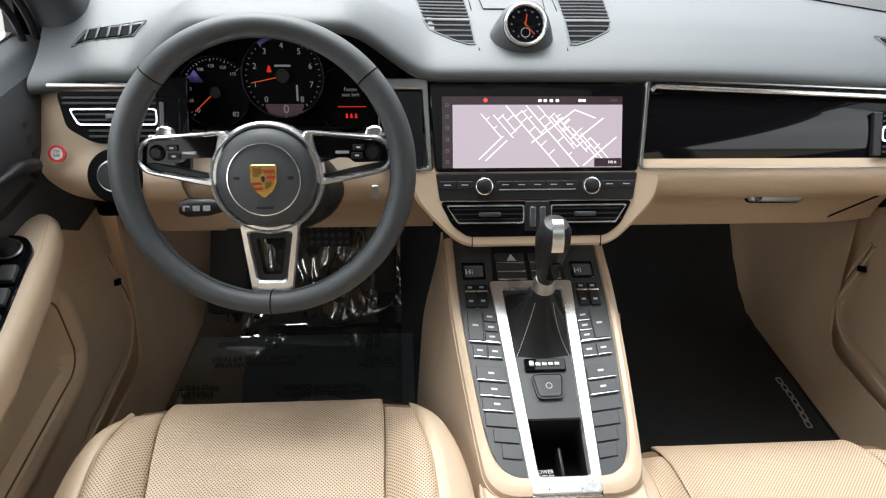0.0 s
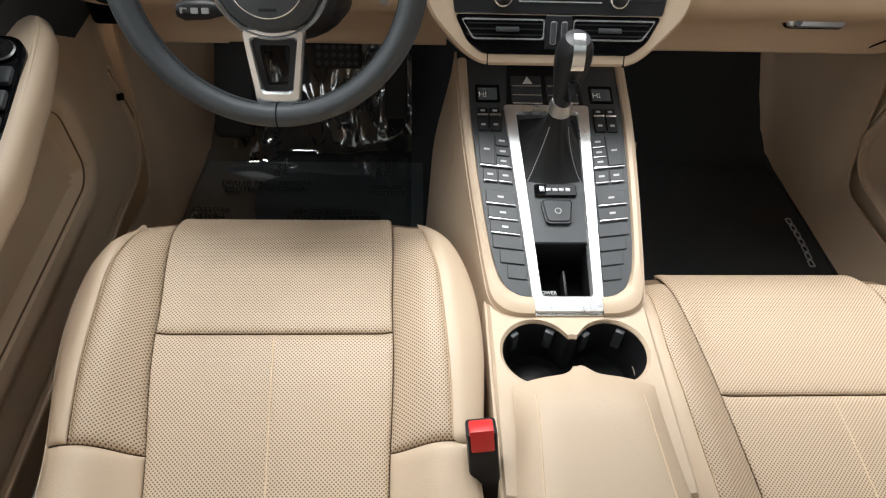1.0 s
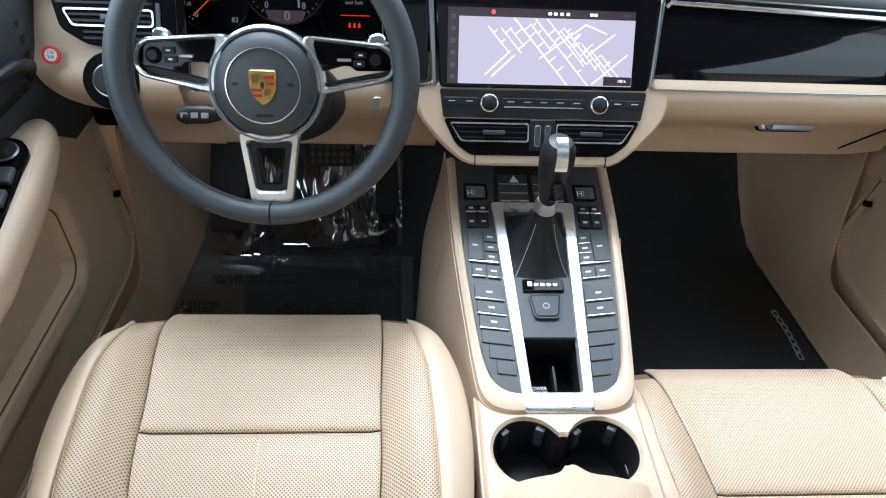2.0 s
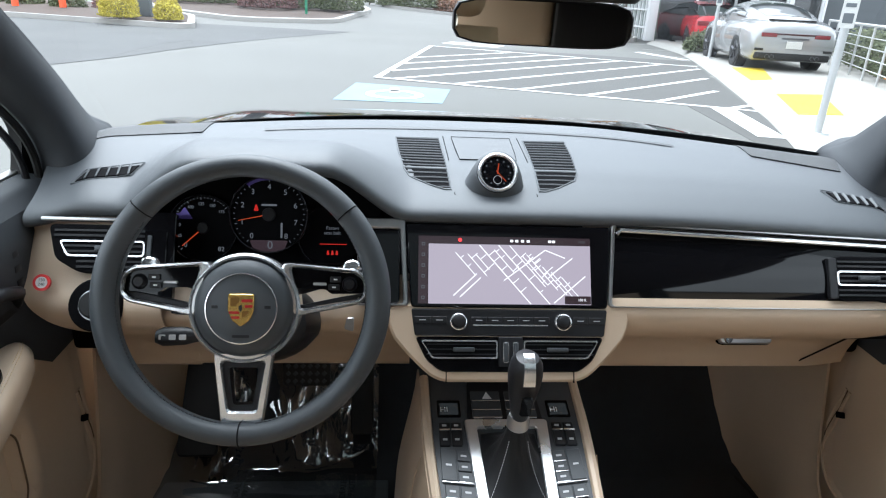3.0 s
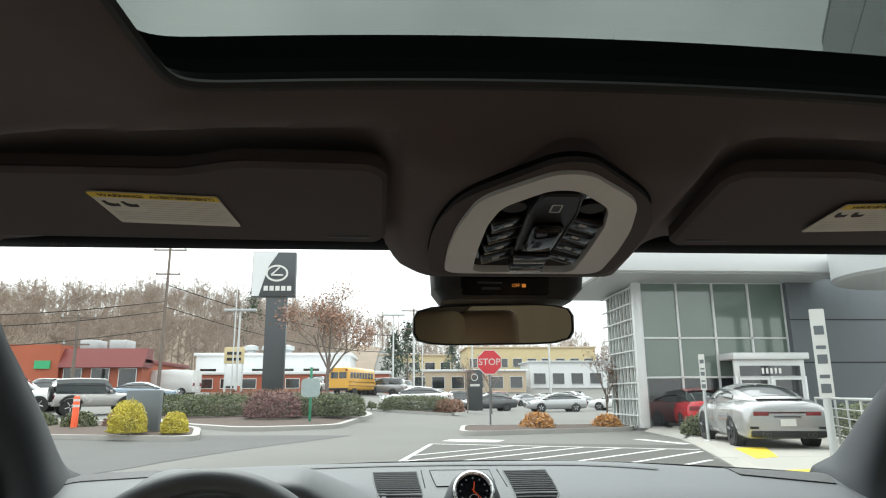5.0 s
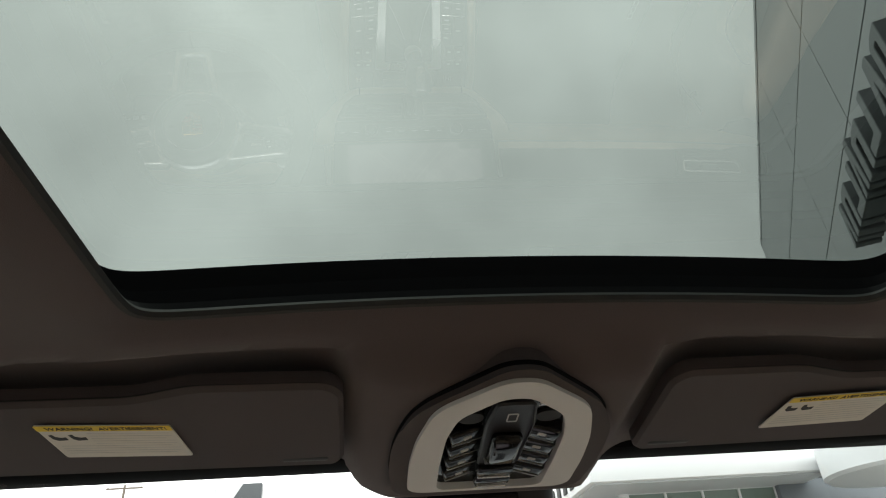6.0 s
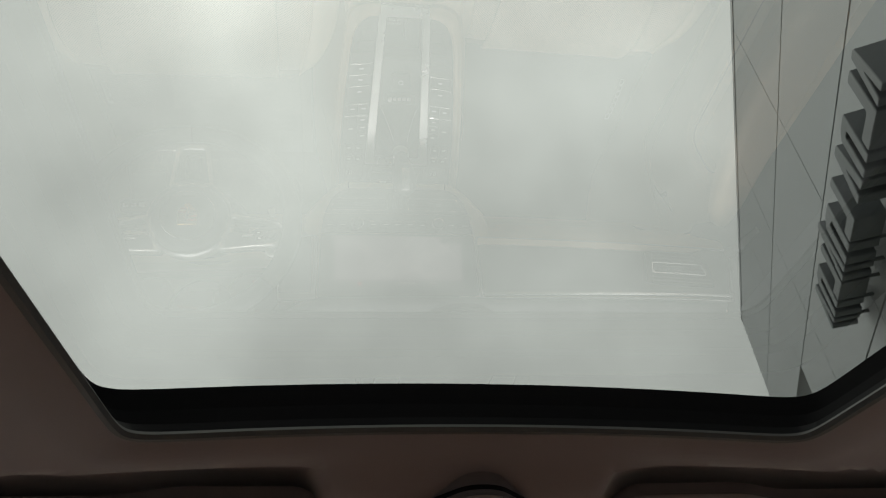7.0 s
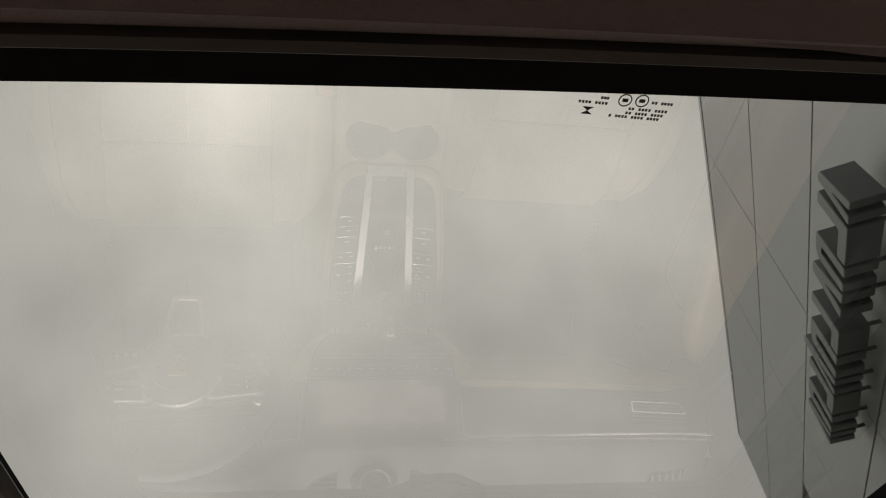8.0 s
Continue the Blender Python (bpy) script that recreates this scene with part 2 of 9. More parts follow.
def box(x0, y0, z0, x1, y1, z1, r=0.0, m=ID, seg=2, bm=None):
    bm = bm or bmesh.new()
    vs = [bm.verts.new(m @ Vector(p)) for p in ((x0, y0, z0), (x1, y0, z0), (x1, y1, z0), (x0, y1, z0), (x0, y0, z1), (x1, y0, z1), (x1, y1, z1), (x0, y1, z1))]
    fs = [bm.faces.new([vs[i] for i in f]) for f in ((0, 3, 2, 1), (4, 5, 6, 7), (0, 1, 5, 4), (1, 2, 6, 5), (2, 3, 7, 6), (3, 0, 4, 7))]
    if r:
        es = list({e for f in fs for e in f.edges})
        bmesh.ops.bevel(bm, geom=es, offset=r, segments=seg, affect="EDGES", profile=0.5)
    return bm


def grid(fn, nu, nv, thick=0.0, bm=None, close_u=False):
    """A sheet fn(u, v) for u, v in 0..1, thickened along its normals by thick."""
    bm = bm or bmesh.new()
    vs = [[bm.verts.new(fn(i / nu, j / nv)) for j in range(nv + 1)] for i in range(nu if close_u else nu + 1)]
    n = len(vs)
    fs = []
    for i in range(n if close_u else n - 1):
        a, b = vs[i], vs[(i + 1) % n]
        for j in range(nv):
            fs.append(bm.faces.new((a[j], b[j], b[j + 1], a[j + 1])))
    if thick:
        bmesh.ops.recalc_face_normals(bm, faces=fs)
        bmesh.ops.solidify(bm, geom=fs, thickness=thick)
    return bm


def tube(path, r, n=8, closed=False, bm=None, flat=1.0):
    """A round bar along a path; r is one radius or one for each point."""
    bm = bm or bmesh.new()
    path = [Vector(p) for p in path]
    k = len(path)
    loops = []
    side = None
    for i, p in enumerate(path):
        t = (path[(i + 1) % k] - path[i - 1]) if closed else (path[min(i + 1, k - 1)] - path[max(i - 1, 0)])
        t = t.normalized()
        if side is None:
            side = t.orthogonal().normalized()
        side = (side - t * side.dot(t)).normalized()
        up = t.cross(side)
        rad = r[i] if isinstance(r, (list, tuple)) else r
        loops.append([bm.verts.new(p + rad * (math.cos(2 * math.pi * j / n) * side + flat * math.sin(2 * math.pi * j / n) * up)) for j in range(n)])
    for i in range(k if closed else k - 1):
        a, b = loops[i], loops[(i + 1) % k]
        for j in range(n):
            bm.faces.new((a[j - 1], a[j], b[j], b[j - 1]))
    if not closed:
        bm.faces.new(loops[0])
        bm.faces.new(loops[-1])
    return bm


def lathe(profile, m=ID, n=32, bm=None):
    """Spin (radius, height) pairs round the third axis of m."""
    bm = bm or bmesh.new()
    loops = []
    for r, z in profile:
        if r < 1e-6:
            loops.append([bm.verts.new(m @ Vector((0, 0, z)))])
        else:
            loops.append([bm.verts.new(m @ Vector((r * math.cos(2 * math.pi * j / n), r * math.sin(2 * math.pi * j / n), z))) for j in range(n)])
    for a, b in zip(loops, loops[1:]):
        for j in range(n):
            if len(a) == 1 and len(b) == 1:
                continue
            if len(a) == 1:
                bm.faces.new((a[0], b[j - 1], b[j]))
            elif len(b) == 1:
                bm.faces.new((a[j - 1], a[j], b[0]))
            else:
                bm.faces.new((a[j - 1], a[j], b[j], b[j - 1]))
    return bm


def loft(loops, bm=None, caps=True, closed=True):
    bm = bm or bmesh.new()
    rows = [[bm.verts.new(p) for p in lp] for lp in loops]
    k = len(rows[0])
    for a, b in zip(rows, rows[1:]):
        for i in range(0 if closed else 1, k):
            bm.faces.new((a[i - 1], a[i], b[i], b[i - 1]))
    if caps and closed:
        bm.faces.new(rows[0])
        bm.faces.new(rows[-1])
    return bm


def curve_pts(ctrl, n=24):
    """Catmull-Rom through points."""
    P = [Vector(p) for p in ctrl]
    P = [2 * P[0] - P[1]] + P + [2 * P[-1] - P[-2]]
    out = []
    segs = len(P) - 3
    for i in range(n + 1):
        s = i / n * segs
        k = min(int(s), segs - 1)
        t = s - k
        a, b, c, d = P[k:k + 4]
        out.append(0.5 * ((2 * b) + (c - a) * t + (2 * a - 5 * b + 4 * c - d) * t * t + (3 * b - a - 3 * c + d) * t ** 3))
    return out


def text(name, words, size, m, material, parent, depth=0.0002, align="CENTER", label=""):
    cu = bpy.data.curves.new(name, "FONT")
    cu.body, cu.size, cu.extrude, cu.align_x, cu.align_y = words, size, depth, align, "CENTER"
    tmp = bpy.data.objects.new(name + "_tmp", cu)
    scene.collection.objects.link(tmp)
    bpy.context.view_layer.update()
    me = bpy.data.meshes.new_from_object(tmp)
    bpy.data.objects.remove(tmp)
    bpy.data.curves.remove(cu)
    me.materials.clear()
    me.transform(m)
    me.name = name
    return link(name, me, material, parent, label, sharp=0)


def sstep(a, b, x):
    t = max(0.0, min(1.0, (x - a) / (b - a)))
    return t * t * (3 - 2 * t)


def stitches(path, step, length, r, material, parent, name="stitching", n=4):
    """A run of short threads along a path, as one part."""
    P = [Vector(p) for p in path]
    bm = bmesh.new()
    d, want = 0.0, 0.0
    for a, b in zip(P, P[1:]):
        seg = (b - a).length
        while want <= d + seg and seg > 1e-9:
            q = a.lerp(b, (want - d) / seg)
            t = (b - a).normalized()
            tube([q - t * length / 2, q + t * length / 2], r, n, bm=bm)
            want += step
        d += seg
    return part(name, bm, material, parent)

# ---- the car: shell, dash, roof ----
def wind_y(x):
    return 1.455 - 0.22 * abs(x / 0.72) ** 2.3


def hump(x):
    return sstep(0.0, 1.0, (1 - abs(x + 0.37) / 0.225) * 1.7)


def dash_profile(x):
    yw = wind_y(x)
    return [(yw + 0.05, 1.115), (yw, 1.137), (yw - 0.10, 1.157), (0.55 * yw + 0.45 * 1.0, 1.164), (1.05, 1.145), (0.985, 1.131), (0.94, 1.117), (0.915, 1.107), (0.905, 1.099), (0.907, 1.090), (0.925, 1.086)]


def dash_point(x, v):
    prof = dash_profile(x)
    p = curve_pts([(q[0], q[1], 0) for q in prof], 40)
    k = min(int(v * 40), 39)
    q = p[k].lerp(p[k + 1], v * 40 - k)
    y, z = q.x, q.y
    edge = sstep(0.66, 0.76, abs(x))
    lift = hump(x) * (0.074 * sstep(1.13, 0.92, y) if y > 0.906 or v < 0.82 else 0.074)
    if v > 0.8:
        lift = hump(x) * 0.074
    if abs(x) > 0.5:
        x = math.copysign(abs(x) - 0.036 * sstep(0.5, 0.75, abs(x)) * sstep(1.12, 0.93, y), x)
    return Vector((x, y - 0.015 * hump(x) * sstep(1.0, 0.9, y), z + lift - 0.02 * edge - 0.016 * sstep(0.2, 0.68, x)))


def dash_z(x, y):
    """Height of the dash top at a place."""
    lo, hi = 0.05, 0.8
    if abs(x) > 0.45:
        xp = x
        for _ in range(5):
            xp = math.copysign(abs(x) + 0.036 * sstep(0.5, 0.75, abs(xp)) * sstep(1.12, 0.93, y), x)
        x = xp
    for _ in range(24):
        mid = (lo + hi) / 2
        if dash_point(x, mid).y > y:
            lo = mid
        else:
            hi = mid
    return dash_point(x, lo).z + 0.002


dashboard = thing("dashboard", "slate leather dashboard over beige leather lower dash", "dashboard", at=(0, 1.1, 0.95))
part("dash_top", grid(lambda u, v: dash_point(-0.755 + 1.5 * u, v), 110, 40, -0.004), dash_leather, dashboard, "slate-grey leather dash top")

LOWER = [(0.925, 1.086), (0.920, 1.075), (0.888, 1.03), (0.864, 0.995), (0.843, 0.974), (0.838, 0.955), (0.850, 0.93), (0.885, 0.902), (0.93, 0.878), (0.957, 0.852), (0.972, 0.82), (0.978, 0.797), (0.988, 0.785), (1.06, 0.78), (1.35, 0.80)]


def lower_dash(x0, x1, nu):
    prof = curve_pts([(y, z, 0) for y, z in LOWER], 56)

    def fn(u, v):
        q = prof[round(v * 56)]
        x = x0 + (x1 - x0) * u
        taper = (0.10 if x < 0 else 0.035) * sstep(1.01, 0.85, q.y)
        x = math.copysign(abs(x) - taper * max(0.0, abs(x) - 0.5) / 0.23, x)
        lean = 0.02 * sstep(0.6, 0.74, abs(x))
        return Vector((x, q.x + lean, q.y))
    return grid(fn, nu, 56, 0.003)


part("lower_dash", lower_dash(0.13, 0.735, 24), leather, dashboard, "beige leather lower dash")
part("lower_dash", lower_dash(-0.73, -0.515, 16), leather, dashboard, "beige leather lower dash")


def knee(u, v):
    prof = curve_pts([(0.905, 0.985, 0), (0.86, 0.965, 0), (0.85, 0.94, 0), (0.885, 0.905, 0), (0.93, 0.878, 0), (0.972, 0.82, 0), (0.985, 0.788, 0), (1.06, 0.78, 0), (1.35, 0.80, 0)], 36)
    q = prof[round(v * 36)]
    return Vector((-0.52 + 0.38 * u, q.x, q.y))


part("knee_panel", grid(knee, 10, 36, 0.003), leather, dashboard)
for sx in (-1, 1):
    part("dash_end", box(min(sx * 0.64, sx * 0.735), 1.0, 0.80, max(sx * 0.64, sx * 0.735), 1.30, 1.09, 0.01), void_black, dashboard, "black dash end cap")
# glovebox lid with its seam and handle
part("glovebox_seam", tube([(0.655, 0.835, 0.95), (0.66, 0.86, 0.915), (0.645, 0.93, 0.874), (0.60, 0.975, 0.80)], 0.0016, 6), void_black, dashboard)
hm = axes((0.463, 0.948, 0.862), (1, 0, 0), (0, 0.45, 1))
handle = part("glovebox_handle", plate(rrect(-0.05, -0.0095, 0.05, 0.0095, 0.009), 0, 0.009, hm, 0.003), dark_silver, dashboard, "satin silver glovebox handle")
# flat near-black plate paints the shade round the handle
part("handle_recess_shade", plate(rrect(-0.052, -0.0115, 0.052, 0.0115, 0.0105), -0.004, 0.001, hm), void_black, dashboard)
part("lock", lathe([(0.0, 0.0125), (0.0065, 0.0125), (0.0075, 0.011), (0.0075, 0.0)], hm @ Matrix.Translation((-0.034, 0, 0)), 20), chrome, handle)
# beige surround of the centre stack
sur = round_poly([(-0.19, 0.0), (-0.185, -0.045), (-0.145, -0.09), (-0.112, -0.118), (0.112, -0.118), (0.145, -0.09), (0.185, -0.045), (0.19, 0.0)], 0.025, 5)
part("stack_surround", plate(sur, -0.2, 0.004, DASH, 0.004), leather, dashboard, "beige leather stack surround")
for sx in (-1, 1):
    part("surround_seam", plate(rrect(sx * 0.098 - 0.0008, -0.119, sx * 0.098 + 0.0008, -0.1, 0.0005), 0.0, 0.0046, DASH), void_black, dashboard)

# black centre stack, screen
stack = thing("infotainment_unit", "piano black touchscreen unit showing a pale road map", "touchscreen", at=(CX, 0.86, 0.97))
part("bezel", plate(round_poly([(-0.161, 0.122), (0.161, 0.122), (0.152, -0.006), (-0.152, -0.006)], 0.006), -0.03, 0.008, DASH, 0.002), piano, stack)
part("map_area", plate([(-0.1265, -0.0005), (0.1265, -0.0005), (0.1265, 0.0915), (-0.1265, 0.0915)], 0.008, 0.0084, DASH), screen_pink, stack, "pale pink map display", sharp=0)
part("status_bar", plate([(-0.142, 0.0918), (0.1265, 0.0918), (0.1265, 0.1035), (-0.142, 0.1035)], 0.008, 0.0083, DASH), screen_dark, stack, sharp=0)
part("menu_bar", plate([(-0.142, -0.0005), (-0.127, -0.0005), (-0.127, 0.0915), (-0.142, 0.0915)], 0.008, 0.0083, DASH), screen_dark, stack, sharp=0)
rnd = random.Random(5)
roads = bmesh.new()


def road_seg(a, b, w=0.0011):
    a, b = Vector(a), Vector(b)
    d = (b - a)
    if d.length < 1e-5:
        return
    nrm = Vector((-d.y, d.x)).normalized() * w / 2
    lim = lambda p: (max(-0.126, min(0.126, p[0])), max(0.0, min(0.091, p[1])))
    vs = [roads.verts.new(DASH @ Vector((*lim(p), 0.0087))) for p in (a - nrm, b - nrm, b + nrm, a + nrm)]
    roads.faces.new(vs)


d1, d2 = Vector((0.66, -0.75)), Vector((0.75, 0.66))
streets = []
for i in range(13):
    x0 = -0.096 + 0.0158 * i + rnd.uniform(-0.002, 0.002)
    p = Vector((x0, 0.0905)) if i < 8 else Vector((x0 - 0.012, 0.074 - 0.008 * (i - 8)))
    reach = p.y / 0.75
    main_ = i in (3, 5)
    L_ = reach if main_ else min(reach, rnd.uniform(0.03, 0.075) if i < 3 else rnd.uniform(0.05, 0.11))
    s0 = 0.0 if main_ or i > 7 else rnd.uniform(0.0, 0.02)
    streets.append((p, s0, L_))
    road_seg(p + d1 * s0, p + d1 * L_, 0.0019 if main_ else 0.0013)
gap = 0.0158 * 0.75
for (p, s0, L_), (q, t0, M_) in zip(streets, streets[1:]):
    s = s0 + rnd.uniform(0.004, 0.012)
    while s < L_:
        a = p + d1 * s
        if a.y + d2.y * gap < 0.091:
            road_seg(a, a + d2 * (gap * 1.02 if rnd.random() < 0.72 else gap * 0.55), 0.0013)
        s += rnd.uniform(0.012, 0.03)
for a, b in (((-0.088, 0.012), (-0.052, 0.046)), ((-0.078, 0.010), (-0.046, 0.040)), ((-0.01, 0.036), (0.055, 0.084)), ((0.055, 0.084), (0.086, 0.072)), ((0.068, 0.002), (0.118, 0.044)), ((0.062, 0.044), (0.098, 0.072))):
    road_seg(a, b, 0.0017)
part("road_network", roads, screen_road, stack, sharp=0)
part("scale_box", plate(rrect(0.085, 0.0005, 0.126, 0.013, 0.001), 0.0086, 0.0089, DASH), screen_dark, stack, sharp=0)
text("scale_text", "100 ft", 0.0055, DASH @ Matrix.Translation((0.112, 0.007, 0.009)), screen_road, stack)
for i, x in enumerate((-0.0, 0.008, 0.017, 0.026, 0.06, 0.066)):
    part("status_icon", plate(rrect(x, 0.0955, x + 0.005, 0.0995, 0.001), 0.0084, 0.0087, DASH), screen_road, stack, sharp=0)
part("alert_icon", plate(circle(-0.078, 0.098, 0.003, 12), 0.0084, 0.0087, DASH), screen_red, stack, sharp=0)
text("clock_text", "10:23", 0.0048, DASH @ Matrix.Translation((0.113, 0.0975, 0.0086)), gauge_white, stack)
for i in range(6):
    y = 0.006 + i * 0.0165
    part("menu_icon", ring(rrect(-0.137, y, -0.132, y + 0.005, 0.001), rrect(-0.136, y + 0.001, -0.133, y + 0.004, 0.0005), 0.0083, 0.0086, DASH), gauge_white, stack, sharp=0)
# control strip with two knobs
controls = thing("media_controls", "black media control strip with two chrome-ringed knobs", "control panel", at=(CX, 0.83, 0.95))
part("strip", plate(round_poly([(-0.152, -0.008), (0.152, -0.008), (0.146, -0.049), (-0.146, -0.049)], 0.004), -0.03, 0.0075, DASH, 0.0015), black_plastic, controls)
for sx in (-1, 1):
    km = DASH @ Matrix.Translation((sx * 0.0805, -0.0275, 0.0075))
    k = part("knob", lathe([(0.0, 0.011), (0.0075, 0.011), (0.0095, 0.0095), (0.0105, 0.0)], km, 28), black_plastic, controls)
    part("knob_ring", lathe([(0.0128, 0.0), (0.0128, 0.008), (0.0112, 0.0088), (0.0108, 0.0085), (0.0105, 0.0)], km, 28), silver, k, "chrome knob ring")
part("chrome_line", plate(rrect(-0.058, -0.0335, 0.058, -0.0315, 0.0008), 0.0075, 0.0085, DASH), silver, controls)
for x0, x1 in ((-0.147, -0.122), (-0.12, -0.098), (-0.06, -0.037), (-0.035, -0.013), (-0.011, 0.011), (0.013, 0.035), (0.037, 0.06), (0.098, 0.12), (0.122, 0.147)):
    bt = part("button", plate(rrect(x0, -0.0305, x1, -0.020, 0.001), 0.0075, 0.0088, DASH, 0.0006), black_plastic, controls)
    part("button_print", plate(rrect((x0 + x1) / 2 - 0.005, -0.0258, (x0 + x1) / 2 + 0.005, -0.0246, 0.0003), 0.0088, 0.0089, DASH), faded_print, bt, sharp=0)
# centre vents
vents = thing("centre_air_vents", "black centre air vents with thin silver frames", "air vent", at=(CX, 0.81, 0.91))
part("housing", plate(round_poly([(-0.146, -0.05), (0.146, -0.05), (0.128, -0.086), (0.105, -0.103), (-0.105, -0.103), (-0.128, -0.086)], 0.008), -0.03, 0.006, DASH, 0.002), piano, vents)
for sx in (-1, 1):
    xs = [(-0.137, -0.055), (-0.02, -0.055), (-0.02, -0.083), (-0.12, -0.083)]
    xs = [(p[0] if sx < 0 else -p[0], p[1]) for p in xs]
    if sx > 0:
        xs = xs[::-1]
    o = round_poly(xs, 0.004, 3)
    c = (sum(p[0] for p in o) / len(o), sum(p[1] for p in o) / len(o))
    # flat plate, the shade of the vent opening is its near-black colour
    part("recess_shade", plate([(c[0] + (p[0] - c[0]) * 0.985, c[1] + (p[1] - c[1]) * 0.94) for p in o], 0.0055, 0.0065, DASH), void_black, vents)
    part("vent_frame", ring(o, [(c[0] + (p[0] - c[0]) * 0.965, c[1] + (p[1] - c[1]) * 0.83) for p in o], 0.006, 0.0085, DASH), silver, vents, "thin silver vent frame")
    for i in range(3):
        y = -0.0615 - i * 0.0075
        part("slat", box(min(sx * 0.022, sx * 0.128), y - 0.001, 0.006, max(sx * 0.022, sx * 0.128), y + 0.001, 0.0075, 0, DASH), black_plastic, vents)
    part("slider", box(sx * 0.072 - 0.016, -0.0725, 0.007, sx * 0.072 + 0.016, -0.066, 0.014, 0.0015, DASH), grey_plastic, vents)
part("divider", plate(rrect(-0.0185, -0.095, 0.0185, -0.05, 0.002), 0.006, 0.009, DASH, 0.001), black_plastic, vents)
for sx in (-1, 1):
    w = part("thumbwheel", plate(rrect(sx * 0.0075 - 0.004, -0.088, sx * 0.0075 + 0.004, -0.058, 0.003), 0.009, 0.0125, DASH, 0.0015), grey_plastic, vents)
    part("wheel_rim", ring(rrect(sx * 0.0075 - 0.0045, -0.0885, sx * 0.0075 + 0.0045, -0.0575, 0.003), rrect(sx * 0.0075 - 0.0038, -0.0878, sx * 0.0075 + 0.0038, -0.0582, 0.003), 0.009, 0.011, DASH), silver, w)

# passenger trim panel and its outer vent
trim = thing("dash_trim_panel", "piano black passenger trim in a satin silver frame", "trim panel", at=(0.4, 0.87, 1.03))


def bowed(u, v):
    """Gloss panel, rounded outwards from its lower to its upper edge."""
    y = -0.0015 + (0.121 - 0.020 * u) * v
    x0 = 0.157 + 0.009 * v
    return DASH @ Vector((x0 + (0.706 - x0) * u, y, 0.0036 - 0.0078 * (2 * v - 0.92) ** 2))


part("gloss_panel", grid(bowed, 12, 20, 0.006), piano, trim)
o = round_poly([(0.163, 0.131), (0.71, 0.110), (0.71, -0.004), (0.154, -0.004)], 0.008)
i_ = round_poly([(0.1695, 0.1265), (0.707, 0.105), (0.707, -0.0015), (0.1605, -0.0015)], 0.008)
part("silver_frame", ring(o, i_, -0.004, 0.007, DASH, None, 0.002), dark_silver, trim, "satin silver frame")
part("upper_strip", tube([DASH @ Vector(p) for p in ((0.172, 0.112, 0.0035), (0.178, 0.1185, 0.005), (0.44, 0.1075, 0.005), (0.706, 0.0965, 0.005))], 0.0036, 8), silver, trim, "thin satin silver strip")
part("strip_gap", tube([DASH @ Vector(p) for p in ((0.172, 0.1225, 0.005), (0.44, 0.112, 0.005), (0.706, 0.101, 0.005))], 0.0016, 6), void_black, trim)
trim_l = thing("dash_trim_strip", "narrow piano black trim strip in silver frame", "trim panel", at=(-0.17, 0.87, 1.03))
part("gloss_panel", plate(rrect(-0.231, -0.001, -0.170, 0.113, 0.006), -0.006, 0.004, DASH, 0.002), piano, trim_l)
part("silver_frame", ring(round_poly([(-0.235, 0.13), (-0.163, 0.13), (-0.156, -0.004), (-0.235, -0.004)], 0.006), round_poly([(-0.233, 0.1145), (-0.1705, 0.1145), (-0.1635, -0.001), (-0.233, -0.001)], 0.006), -0.004, 0.007, DASH, None, 0.002), dark_silver, trim_l, "satin silver frame")


def side_vent(m, flip, name, lab):
    v = thing(name, lab, "air vent", at=m.translation)
    f = (lambda p: (-p[0], p[1])) if flip else (lambda p: p)
    out = [(-0.07, 0.036), (0.07, 0.036), (0.07, -0.036), (-0.022, -0.036), (-0.058, -0.015)]
    out = round_poly([f(p) for p in (out if not flip else out[::-1])], 0.01, 4)
    part("housing", plate(out, -0.01, 0.004, m, 0.0015), void_black, v)
    inn = [(-0.052, 0.012), (0.07, 0.012), (0.07, -0.012), (-0.04, -0.012)]
    inn = round_poly([f(p) for p in (inn if not flip else inn[::-1])], 0.006, 4)
    c = (sum(p[0] for p in inn) / len(inn), 0)
    part("vent_frame", ring(inn, [(c[0] + (p[0] - c[0]) * 0.96, p[1] * 0.8) for p in inn], 0.004, 0.0075, m), silver, v, "thin silver vent frame")
    for y in (0.027, 0.0195, 0.004, -0.004, -0.019, -0.027):
        x0 = -0.06 if y > 0.01 else (-0.045 if y > -0.01 else -0.026)
        q = sorted((f((x0, 0))[0], f((0.068, 0))[0]))
        part("slat", box(q[0], y - 0.0015, 0.003, q[1], y + 0.0015, 0.006, 0, m), black_plastic, v)
    q = sorted((f((0.0, 0))[0], f((0.035, 0))[0]))
    part("slider", box(q[0], -0.004, 0.006, q[1], 0.004, 0.012, 0.0015, m), grey_plastic, v)
    return v


vl = side_vent(DASH @ Matrix.Translation((-0.617, 0.075, 0.002)), False, "side_air_vent", "black driver side air vent with silver slat frame")
part("top_chrome", box(-0.082, 0.041, -0.004, 0.07, 0.047, 0.007, 0.002, DASH @ Matrix.Translation((-0.617, 0.075, 0.0))), dark_silver, vl, "satin silver trim bar")
vr = side_vent(DASH @ Matrix.Translation((0.60, 0.047, 0.005)), True, "side_air_vent", "black passenger side air vent with silver slat frame")
w = part("thumbwheel", plate(rrect(-0.082, -0.033, -0.068, 0.033, 0.003), 0.0, 0.008, DASH @ Matrix.Translation((0.60, 0.047, 0.002)), 0.001), black_plastic, vr)
